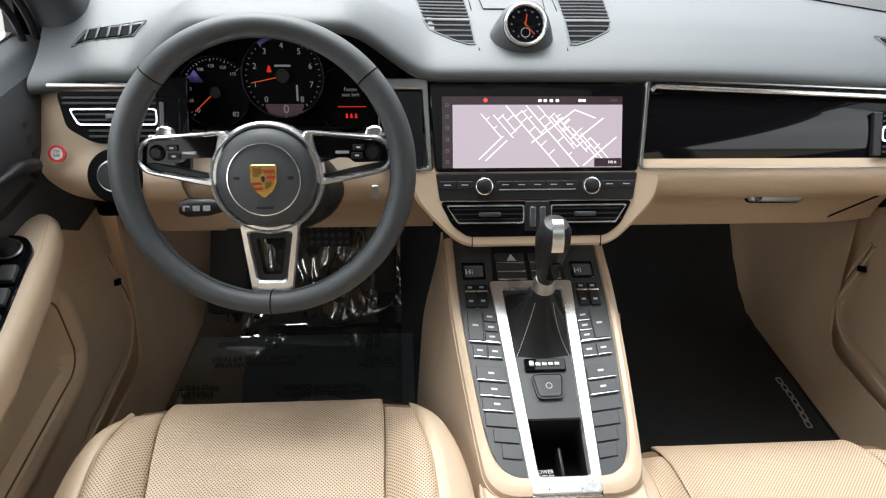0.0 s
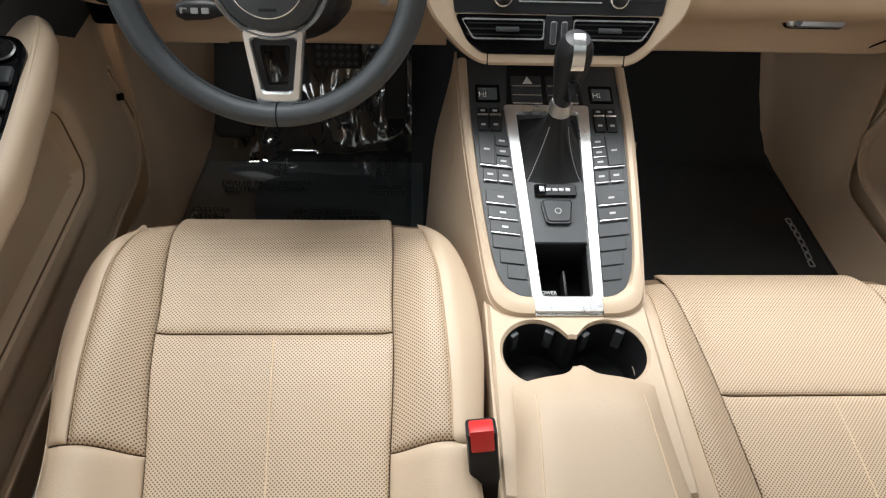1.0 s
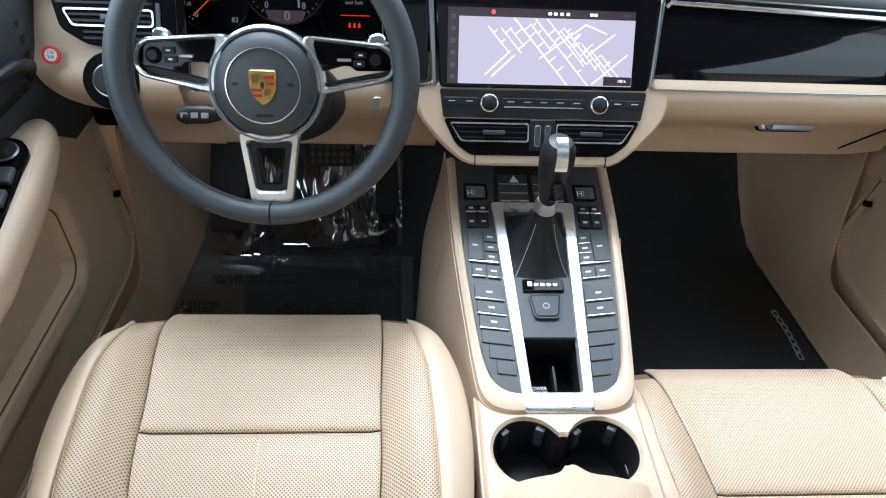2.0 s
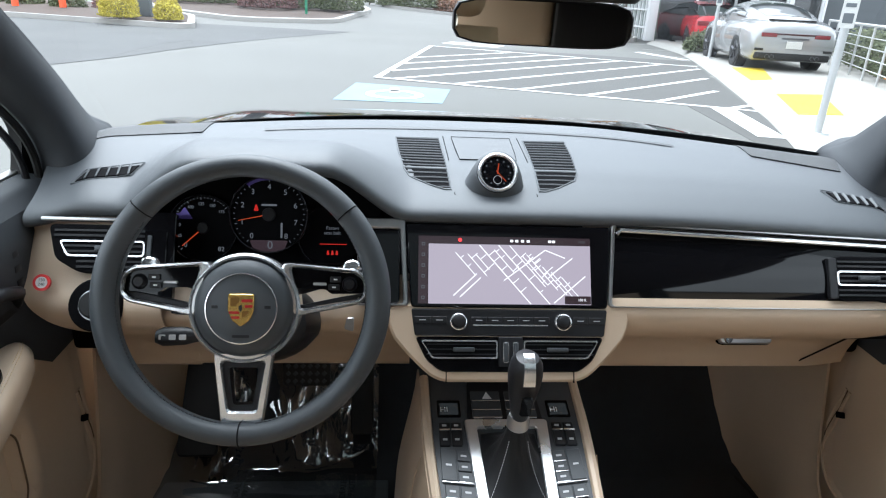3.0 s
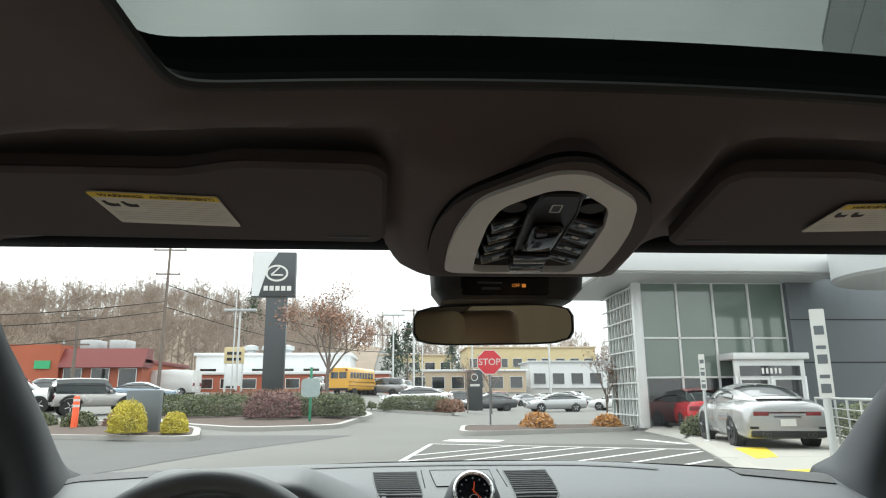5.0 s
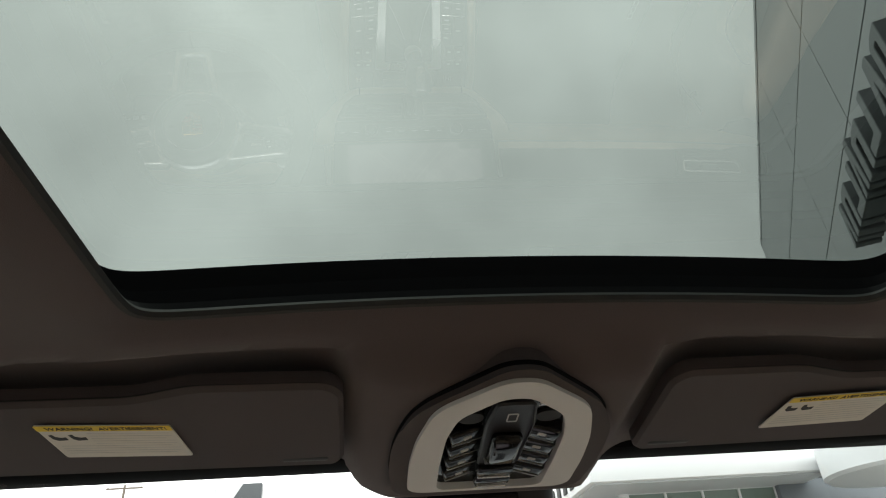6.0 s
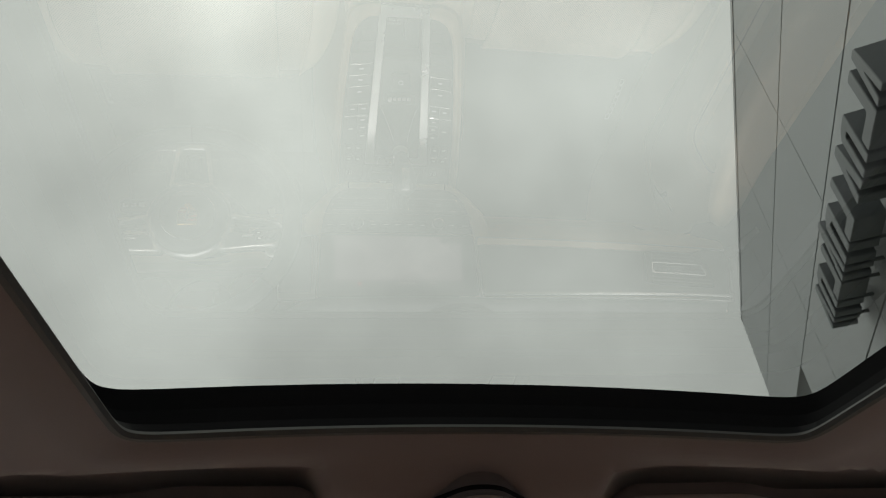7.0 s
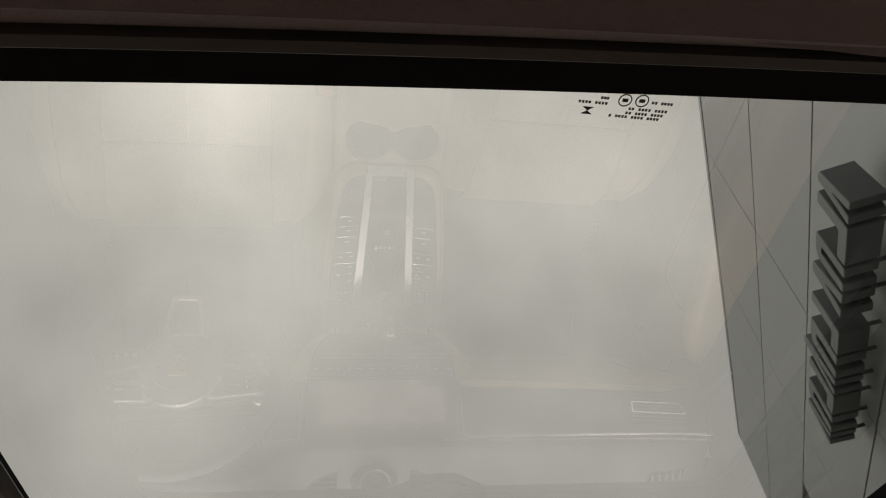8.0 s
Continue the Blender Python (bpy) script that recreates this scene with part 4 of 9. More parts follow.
# front switch block
blk = part("switch_block", plate(round_poly([(-0.056, 0.44), (0.056, 0.44), (0.062, 0.346), (-0.062, 0.346)], 0.003), -0.012, 0.0015, CON, 0.001), black_plastic, console)
for k, (b0, b1) in enumerate(((0.385, 0.405), (0.366, 0.382), (0.350, 0.364))):
    for sx in (-1, 1):
        q0, q1 = sorted((sx * 0.004, sx * 0.053))
        kb = part("key", plate(rrect(q0, b0, q1, b1, 0.0015), 0.0015, 0.004, CON, 0.0008), grey_plastic, console)
        part("key_line", box(q0 + 0.001, b0 - 0.0022, 0.002, q1 - 0.001, b0 - 0.0004, 0.005, 0.0005, CON), silver, kb)
part("hazard_mark", plate([(-0.034, 0.388), (-0.018, 0.388), (-0.026, 0.403)], 0.004, 0.0044, CON), white_print, console)
# silver frame
fo = round_poly([(-0.0675, 0.346), (0.0675, 0.346), (0.0475, -0.004), (-0.0475, -0.004)], 0.006, 4)
fi = round_poly([(-0.0485, 0.331), (0.0485, 0.331), (0.0345, 0.019), (-0.0345, 0.019)], 0.006, 4)
part("silver_frame", ring(fo, fi, -0.012, 0.004, CON, None, 0.0015), mat("brushed_silver", (0.84, 0.85, 0.86), 0.29, 0.78, 0.05, 14.0), console, "satin silver U-shaped frame")
part("frame_lip", box(-0.0465, -0.0075, -0.03, 0.0465, -0.0035, 0.0, 0.0015, CON), silver, console)
part("shift_plate", plate(round_poly([(-0.0485, 0.331), (0.0485, 0.331), (0.0405, 0.103), (-0.0405, 0.103)], 0.003), -0.012, -0.002, CON, 0.001), grey_plastic, console)
# tray floor darker than its walls, shade put into the colour
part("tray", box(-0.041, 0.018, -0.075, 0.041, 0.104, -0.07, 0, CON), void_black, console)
for q in ((-0.044, 0.016, -0.04, 0.106), (0.04, 0.016, 0.044, 0.106), (-0.044, 0.102, 0.044, 0.106), (-0.044, 0.014, 0.044, 0.018)):
    part("tray_wall", box(q[0], q[1], -0.075, q[2], q[3], -0.004, 0, CON), black_plastic, console)
tag_ = part("socket_cap", plate(rrect(-0.028, 0.022, -0.002, 0.05, 0.003), -0.055, -0.05, CON, 0.002), black_plastic, console, "black power outlet cap")
text("socket_text", "POWER\nOUTLET\n12 V", 0.0075, CON @ Matrix.Translation((-0.015, 0.039, -0.0495)), white_print, tag_)
part("tray_divider", box(0.006, 0.02, -0.07, 0.010, 0.075, -0.035, 0.001, CON), black_plastic, console)
bdg = part("badge_plate", plate(rrect(-0.031, 0.178, 0.031, 0.199, 0.003), -0.002, 0.003, CON, 0.0015), piano, console, "black badge plate with chrome script bar")
for i in range(5):
    part("script_bar", box(-0.0235 + 0.0095 * i, 0.185, 0.003, -0.0165 + 0.0095 * i, 0.1915 + (0.003 if i == 0 else 0), 0.0038, 0.0008, CON), dark_silver, bdg)
pbk = part("parking_brake_switch", plate(round_poly([(-0.0225, 0.171), (0.0225, 0.171), (0.017, 0.134), (-0.017, 0.134)], 0.007), -0.002, 0.004, CON, 0.002), grey_plastic, console)
part("switch_rim", ring(round_poly([(-0.0245, 0.173), (0.0245, 0.173), (0.0185, 0.132), (-0.0185, 0.132)], 0.008), round_poly([(-0.0228, 0.1715), (0.0228, 0.1715), (0.0172, 0.1335), (-0.0172, 0.1335)], 0.007), -0.002, 0.003, CON), grey_plastic, pbk)
part("switch_mark", ring(circle(0, 0.152, 0.005, 16), circle(0, 0.152, 0.0038, 16), 0.004, 0.0044, CON), faded_print, pbk, sharp=0)
# gear lever
gear = thing("gear_lever", "black leather gear lever with chrome crown and gaiter", "gear lever", at=con(0, 0.27))


def boot(u, v):
    a = 2 * math.pi * u
    t = v
    ex = 0.034 * (1 - t) ** 1.5 + 0.013
    ey = 0.049 * (1 - t) ** 1.5 + 0.013
    ca, sa = math.cos(a), math.sin(a)
    sq = 1 / max(abs(ca), abs(sa)) ** (0.75 * (1 - t))
    fold = 1 + 0.10 * math.sin(t * math.pi) * math.cos(4 * a) + 0.05 * math.sin(t * math.pi) * math.sin(9 * a + 4 * t)
    return con(ex * ca * sq * fold, 0.263 + 0.012 * t + ey * sa * sq * fold, -0.002 + 0.085 * t ** 1.35)


part("gaiter", grid(boot, 48, 16, 0.0, None, True), mat("black_gaiter_leather", (0.010, 0.010, 0.011), 0.55, 0, 0.1, 10, 0.5, 700, spec=0.3), gear, "soft black leather gaiter")
for sx in (-1, 1):
    stitches([con(sx * (0.028 * (1 - t) ** 1.5 + 0.011), 0.263 + 0.012 * t - (0.045 * (1 - t) ** 1.5 + 0.012), 0.001 + 0.086 * t ** 1.35) for t in [i / 20 for i in range(17)]], 0.004, 0.0025, 0.0006, faded_print, gear)
st0, st1 = con(0, 0.275, 0.075), con(-0.002, 0.288, 0.185)
gdir = (st1 - st0).normalized()
gm = axes(st0, (1, 0, 0), gdir.cross(Vector((1, 0, 0))))
part("collar", lathe([(0.0, 0.0), (0.0165, 0.0), (0.0165, 0.012), (0.014, 0.02), (0.0, 0.02)], gm, 28), dark_silver, gear, "chrome collar")
knob_p = [(0.0125, 0.018), (0.0145, 0.03), (0.019, 0.055), (0.023, 0.08), (0.0245, 0.098), (0.0225, 0.115), (0.016, 0.126), (0.0, 0.13)]
part("grip", loft([[gm @ Vector((r * math.cos(2 * math.pi * j / 28), r * 1.12 * math.sin(2 * math.pi * j / 28), z)) for j in range(28)] for r, z in [(max(r, 0.002), z) for r, z in knob_p]]), black_plastic, gear, "black leather grip")


def crown(u, v):
    x = -0.0082 + 0.0164 * u
    t = v
    ang = 0.05 + 1.45 * t
    return gm @ Vector((x * (1.0 - 0.1 * t), -0.0275 * math.cos(ang) - 0.0, 0.097 + 0.0345 * math.sin(ang)))


part("crown_plate", grid(crown, 8, 16, -0.003), silver, gear, "satin silver crown plate")
part("release_button", plate(rrect(-0.008, 0.045, 0.008, 0.082, 0.004), 0.0, 0.003, axes(gm @ Vector((0, -0.0215, 0)), (1, 0, 0), (gm.to_3x3() @ Vector((0, -0.12, 1)))), 0.001), piano, gear)

# cup holders and armrest
CXC = CX + 0.006


def cup_hole(th):
    """Outline of two joined round wells about the middle, by angle."""
    best = 0.0
    for cx in (-0.0475, 0.0475):
        ca, sa = math.cos(th), math.sin(th)
        b = cx * ca
        disc = b * b - cx * cx + 0.046 ** 2
        if disc > 0:
            best = max(best, b + math.sqrt(disc))
    return max(best, 0.021)


cups = thing("cup_holder", "twin black cup holders in beige console", "cup holder", at=(CXC, 0.427, 0.6))
N = 72
ths = [2 * math.pi * i / N for i in range(N)]
hole = [(CXC + cup_hole(t) * math.cos(t), 0.427 + cup_hole(t) * math.sin(t)) for t in ths]


def rect_at(t, hx, hy0, hy1):
    c, s = math.cos(t), math.sin(t)
    k = min(hx / abs(c) if abs(c) > 1e-6 else 9, (hy1 if s > 0 else hy0) / abs(s) if abs(s) > 1e-6 else 9)
    return (CXC + k * c, 0.427 + k * s)


rim_o = [rect_at(t, 0.108, 0.19, 0.085) for t in ths]
part("surround", ring(rim_o, hole, 0.64, 0.690, ID, None, 0.004), leather, cups, "beige leather surround")
part("well", loft([[Vector((x, y, 0.684)) for x, y in hole], [Vector((CXC + (x - CXC) * 0.96, 0.427 + (y - 0.427) * 0.96, 0.62)) for x, y in hole], [Vector((CXC + (x - CXC) * 0.9, 0.427 + (y - 0.427) * 0.9, 0.612)) for x, y in hole]], None, False), black_plastic, cups, "black cup well")
part("well_floor", plate([(CXC + (x - CXC) * 0.9, 0.427 + (y - 0.427) * 0.9) for x, y in hole], 0.606, 0.6125), rubber, cups)
for cx in (-0.0475, 0.0475):
    part("cup_base", lathe([(0.0, 0.002), (0.03, 0.002), (0.033, 0.0)], Matrix.Translation((CXC + cx, 0.427, 0.613)), 24), rubber, cups)
    for a in (60, 130):
        p = Vector((CXC + cx + 0.042 * math.cos(radians(a)), 0.427 + 0.042 * math.sin(radians(a)), 0.0))
        part("grip_tab", box(-0.004, -0.006, 0.645, 0.004, 0.006, 0.68, 0.0015, Matrix.Translation(p) @ Matrix.Rotation(radians(a), 4, "Z")), grey_plastic, cups)
rear_con = part("console_rear", box(CXC - 0.108, -0.35, 0.40, CXC + 0.108, 0.24, 0.688, 0.01), leather, console, "beige rear console side")
for sx in (-1, 1):
    part("console_cheek", box(min(CXC + sx * 0.106, CXC + sx * 0.112), 0.2, 0.38, max(CXC + sx * 0.106, CXC + sx * 0.112), 0.512, 0.683, 0.002), leather, console)
arm = thing("armrest", "beige leather centre armrest lid with piped seams", "armrest", at=(CXC, 0.1, 0.69))


def arm_fn(u, v):
    s = -1 + 2 * u
    y = 0.388 - 0.62 * v
    hw = 0.088 + 0.016 * sstep(0.36, 0.1, y)
    edge = 1 - abs(s) ** 5
    notch = 0.012 * math.exp(-((s * hw) / 0.014) ** 2) * sstep(0.36, 0.388, y)
    front = 0.016 * (abs(s) ** 2)
    z = 0.692 + 0.028 * edge * sstep(0.392, 0.33, y) ** 0.5 + 0.004
    return Vector((CXC + s * hw, y + notch - front * sstep(0.3, 0.388, y), z))


part("lid", grid(arm_fn, 36, 36, 0.02), leather, arm)
for sx in (-1, 1):
    part("seam", tube([arm_fn(0.5 + sx * 0.365, v / 20) + Vector((0, 0, 0.0003)) for v in range(1, 20)], 0.0011, 5), beige_soft, arm)


# seats
def seat(name, x0, y0, z0, label, mirror=1):
    """A front seat; x0 its middle, y0 the cross seam, z0 the cushion height there."""
    s = thing(name, label, "car seat", "front seats", at=(x0, y0 - 0.15, 0.36))
    skew = -0.07

    def zf(dx, dy):
        """Cushion height; dx across, dy forward of the cross seam."""
        a = abs(dx)
        z = z0 + 0.02 * dy - 0.25 * max(0, dy - 0.155) ** 1.0 * 0.3
        roll = max(0.0, dy - 0.165)
        z -= 3.2 * roll ** 1.75
        z += (0.034 * sstep(0.135, 0.205, a) - 0.02 * sstep(0.215, 0.275, a)) * (1 - 0.75 * sstep(0.08, 0.2, dy))
        z -= 0.022 * sstep(0.0, -0.25, dy) + 0.012 * sstep(0.13, 0.2, dy) * sstep(0.15, 0.2, a)
        return z

    def patch(pname, xa, xb, ya, yb, material, n=22, m_=26, puff=0.007, wrapx=0.0, lab=""):
        """A padded panel between curves xa(dy), xb(dy) over ya..yb."""
        def fn(u, v):
            u, v = (0.5 - 0.5 * math.cos(math.pi * q) for q in (u, v))
            dy0 = ya + (yb - ya) * v
            dx = xa(dy0) + (xb(dy0) - xa(dy0)) * u
            e = min(1.0, min(u, 1 - u) * abs(xb(dy0) - xa(dy0)) / 0.012)
            f = min(1.0, min(v, 1 - v) * (yb - ya) / 0.012)
            pf = puff * (math.sqrt(max(0.0, 1 - (1 - e) ** 2)) * math.sqrt(max(0.0, 1 - (1 - f) ** 2)) - 1)
            return Vector((x0 + dx + skew * dy0, y0 + dy0, zf(dx, dy0) + pf))
        return part(pname, grid(fn, n, m_, 0.006), material, s, lab)
    def core(u, v):
        dy = -0.355 + 0.58 * v
        hw = 0.205 if dy > 0.16 else 0.24 - 0.012 * sstep(0, -0.2, dy)
        dx = -hw + 2 * hw * u
        return Vector((x0 + dx + skew * dy, y0 + dy, zf(dx, dy) - 0.0115))
    # core painted dark so that the seams between the pads look shaded
    part("cushion_core", grid(core, 40, 40), seam_shade, s)
    inner = lambda dy: 0.152 + 0.008 * sstep(0, 0.18, dy) - 0.016 * sstep(0.0, -0.25, dy)
    mid = lambda dy: 0.222 - 0.012 * sstep(0.05, 0.18, dy) - 0.012 * sstep(-0.05, -0.3, dy)
    outer = lambda dy: 0.262 - 0.05 * max(0.0, (dy - 0.02) / 0.17) ** 2 - 0.02 * sstep(0, -0.2, dy)
    patch("cushion_front", lambda d: -inner(d), lambda d: inner(d), 0.001, 0.235, leather_perf, 40, 36, 0.006, lab="perforated beige front cushion")
    patch("cushion_rear", lambda d: -inner(d), lambda d: inner(d), -0.36, -0.001, leather_perf, 30, 30, 0.006, lab="perforated beige rear cushion")
    for sx in (-1, 1):
        patch("bolster", lambda d, sx=sx: sx * (inner(d) + 0.001), lambda d, sx=sx: sx * mid(d), -0.155, 0.20, leather_perf, 14, 34, 0.008, lab="perforated beige side bolster")
        patch("bolster_edge", lambda d, sx=sx: sx * (mid(d) + 0.001), lambda d, sx=sx: sx * outer(d), -0.155, 0.195, leather, 8, 34, 0.006, lab="plain beige bolster edge")
        patch("rear_corner", lambda d, sx=sx: sx * (inner(d) + 0.001), lambda d, sx=sx: sx * outer(d), -0.36, -0.1565, leather, 18, 20, 0.008, lab="plain beige rear corner")
        stitches([Vector((x0 + skew * d + sx * (mid(d) - 0.004), y0 + d, zf(mid(d) - 0.004, d) + 0.0006)) for d in [-0.15 + 0.33 * i / 30 for i in range(31)]], 0.005, 0.0034, 0.0007, thread, s)
        # side wall down to the seat base
        def wall(u, v, sx=sx):
            dy = -0.36 + 0.552 * u
            xo = outer(dy)
            z = zf(xo, dy) - 0.004
            return Vector((x0 + skew * dy + sx * (xo + 0.006 * math.sin(math.pi * v) - 0.03 * v * v), y0 + dy, z + (0.47 - z) * v))
        part("side_wall", grid(wall, 24, 10, 0.004), leather, s)

    def nose(u, v):
        dx = -0.19 + 0.38 * u
        z = zf(dx, 0.215) - 0.03
        return Vector((x0 + dx + skew * 0.2, y0 + 0.215 + 0.012 * math.sin(math.pi * v) - 0.02 * v, z - 0.002 + (0.47 - z) * v))
    part("front_wall", grid(nose, 20, 8, 0.004), leather, s)
    part("centre_crease", tube([Vector((x0 + 0.021 * i / 12, y0 - 0.01 - 0.3 * i / 12, zf(0, -0.01 - 0.3 * i / 12) + 0.0002)) for i in range(13)], 0.0011, 5), beige_soft, s)
    part("base_frame", box(x0 - 0.2, y0 - 0.34, 0.36, x0 + 0.2, y0 + 0.14, 0.48, 0.01), black_plastic, s, "dark seat base")
    # backrest and headrest, leaning back behind the cushion
    bm_ = axes((x0, y0 - 0.40, z0 - 0.01), (1, 0, 0), (0, -0.46, 1))

    def back(side):
        def fn(u, v):
            a = -1 + 2 * u
            hw = 0.235 - 0.055 * sstep(0.35, 0.62, v * 0.6) - 0.01 * v
            d = 0.035 * abs(a) ** 3 * (1 - sstep(0.7, 1, v)) * side + 0.055 * side * (1 - abs(a) ** 6) ** 0.5 * (1 - v ** 8) ** 0.5
            return bm_ @ Vector((a * hw, 0.6 * v, d - 0.03))
        return fn
    part("backrest", grid(back(1), 24, 24), leather_perf, s, "perforated beige backrest")
    part("backrest_shell", grid(back(-1), 24, 24), leather, s)
    hr = part("headrest", box(-0.13, 0.62, -0.075, 0.13, 0.80, 0.0, 0.035, bm_, 5), leather, s, "beige leather headrest")
    for sx in (-1, 1):
        part("headrest_post", tube([bm_ @ Vector((sx * 0.06, 0.56, -0.04)), bm_ @ Vector((sx * 0.06, 0.66, -0.04))], 0.006, 8), chrome, s)
    return s


seat("driver_seat", -0.374, 0.462, 0.682, "beige perforated leather driver seat with stitched bolsters")
seat("passenger_seat", 0.372, 0.40, 0.622, "beige perforated leather passenger seat set further back")
buckle = thing("seat_belt_buckle", "black seat belt buckle with red release button", "seat belt buckle", at=(-0.118, 0.3, 0.6))
bkm = Matrix.Translation((-0.121, 0.302, 0.738)) @ Matrix.Rotation(radians(-24), 4, "X") @ Matrix.Rotation(radians(-6), 4, "Y")
part("housing", box(-0.017, -0.014, -0.12, 0.017, 0.014, 0.0, 0.004, bkm), black_plastic, buckle)
part("release_button", box(-0.0135, -0.0145, -0.026, 0.0135, 0.006, 0.0035, 0.002, bkm), red_plastic, buckle, "red release button")
part("stalk", tube([(-0.119, 0.295, 0.61), (-0.119, 0.27, 0.5), (-0.125, 0.26, 0.42)], 0.012, 8), black_plastic, buckle)
rear = thing("rear_bench_seat", "beige leather rear bench with headrests", "car seat", at=(0, -1.1, 0.4))
part("bench", box(-0.66, -1.35, 0.38, 0.66, -0.85, 0.72, 0.05, seg=4), leather, rear)
for x0, x1, m_ in ((-0.66, -0.17, leather), (0.17, 0.66, leather), (-0.165, 0.165, black_plastic)):
    part("bench_back", box(x0, -0.06, 0.0, x1, 0.06, 0.62, 0.05 if m_ is leather else 0.02, Matrix.Translation((0, -1.36, 0.66)) @ Matrix.Rotation(radians(18), 4, "X"), 4), m_, rear, "" if m_ is leather else "dark folded centre armrest")
for hx in (-0.45, 0.45):
    part("headrest", box(hx - 0.185, -1.66, 1.22, hx + 0.185, -1.53, 1.43, 0.05, seg=5), leather, rear)

# steering wheel and instruments
WM = axes((-0.3686, 0.750, 1.016), (1, 0, 0), (0, math.sin(radians(24)), math.cos(radians(24))))
wheel = thing("steering_wheel", "dark slate leather three-spoke steering wheel with silver spokes", "steering wheel", at=(-0.374, 0.72, 1.02))
RW = 0.1755


def rim_fn(u, v, r=0.0168):
    a = 2 * math.pi * u
    b = 2 * math.pi * v
    thick = r * (1 + 0.06 * math.cos(2 * a))
    rad = RW + thick * math.cos(b) * 0.95
    return WM @ Vector((rad * math.cos(a), rad * math.sin(a) + 0.012, 0.02 + thick * 1.08 * math.sin(b)))


def rim_arc(a0, a1, material, lab, n=40):
    bm = grid(lambda u, v: rim_fn((a0 + (a1 - a0) * u) / 360, v), n, 16)
    return part("rim_section", bm, material, wheel, lab)


rim_arc(41, 139, wheel_leather, "smooth slate leather top")
rim_arc(139, 270, wheel_leather, "slate leather grip")
rim_arc(270, 401, wheel_leather, "slate leather grip")
for a in (41, 139, 270):
    part("rim_seam", tube([rim_fn(a / 360, k / 20, 0.01695) for k in range(20)], 0.0009, 5, True), void_black, wheel)
for a0, a1 in ((143, 262), (278, 397)):
    stitches([rim_fn((a0 + (a1 - a0) * i / 40) / 360, 0.445, 0.0172) for i in range(41)], 0.0055, 0.0042, 0.0009, dark_thread, wheel)
hub = part("airbag_cover", lathe([(0.0, 0.033), (0.02, 0.0328), (0.044, 0.031), (0.055, 0.027), (0.063, 0.018), (0.066, 0.004), (0.066, -0.02)], WM, 56), wheel_leather, wheel, "slate round airbag cover")
part("hub_ring", lathe([(0.0445, 0.029), (0.0447, 0.0327), (0.046, 0.0325), (0.0462, 0.029)], WM, 56), silver, hub, "thin silver hub ring")
part("hub_surround", lathe([(0.0662, -0.015), (0.0662, 0.013), (0.069, 0.0155), (0.0725, 0.012), (0.0725, -0.015)], WM, 56), silver, wheel, "satin silver hub surround")
for sx in (-1, 1):
    part("horn_mark", plate(rrect(sx * 0.0335 - 0.004, 0.0, sx * 0.0335 + 0.004, 0.004, 0.001), 0.0315, 0.0322, WM), black_plastic, hub)
part("cover_print", plate(rrect(-0.011, -0.0375, 0.011, -0.034, 0.001), 0.0312, 0.0318, WM), black_plastic, hub)
# plain shield emblem
sh = [(-0.0165, 0.018), (0.0165, 0.018), (0.0165, -0.004), (0.011, -0.016), (0.0, -0.0245), (-0.011, -0.016), (-0.0165, -0.004)]
SM = WM @ Matrix.Translation((0, 0.001, 0))
shield = part("emblem", plate(round_poly(sh, 0.003, 3)[::-1], 0.031, 0.0352, SM, 0.001), gold, hub, "gold shield emblem with red and black bars")
for p in ([(0.0012, 0.0075), (0.0148, 0.0075), (0.0148, 0.0112), (0.0012, 0.0112)], [(0.0055, 0.0005), (0.0148, 0.0005), (0.0148, 0.0038), (0.0055, 0.0038)], [(-0.0142, -0.0075), (-0.0012, -0.0075), (-0.0012, -0.0045), (-0.0145, -0.0045)], [(-0.0105, -0.0140), (-0.0012, -0.0140), (-0.0012, -0.0108), (-0.0120, -0.0108)]):
    part("red_bar", plate(p, 0.035, 0.0358, SM), red_enamel, shield, sharp=0)
for p in ([(-0.014, 0.003), (-0.002, 0.003), (-0.002, 0.0145), (-0.014, 0.0145)], [(0.002, -0.014), (0.008, -0.0115), (0.0125, -0.004), (0.002, -0.004)]):
    part("dark_bar", plate([(q[0] * 0.92, q[1] * 0.92) for q in p], 0.035, 0.0356, SM), mat("bronze_enamel", (0.22, 0.12, 0.03), 0.3, 0.6), shield, sharp=0)
part("centre_field", plate(round_poly([(-0.005, 0.006), (0.005, 0.006), (0.005, -0.002), (0, -0.0075), (-0.005, -0.002)], 0.001, 2), 0.0352, 0.0362, SM), gold, shield)
part("dark_mark", plate(round_poly([(-0.0022, 0.003), (0.002, 0.004), (0.0022, -0.002), (0, -0.005), (-0.0022, -0.001)], 0.0008, 2), 0.0362, 0.0367, SM), black_plastic, shield)
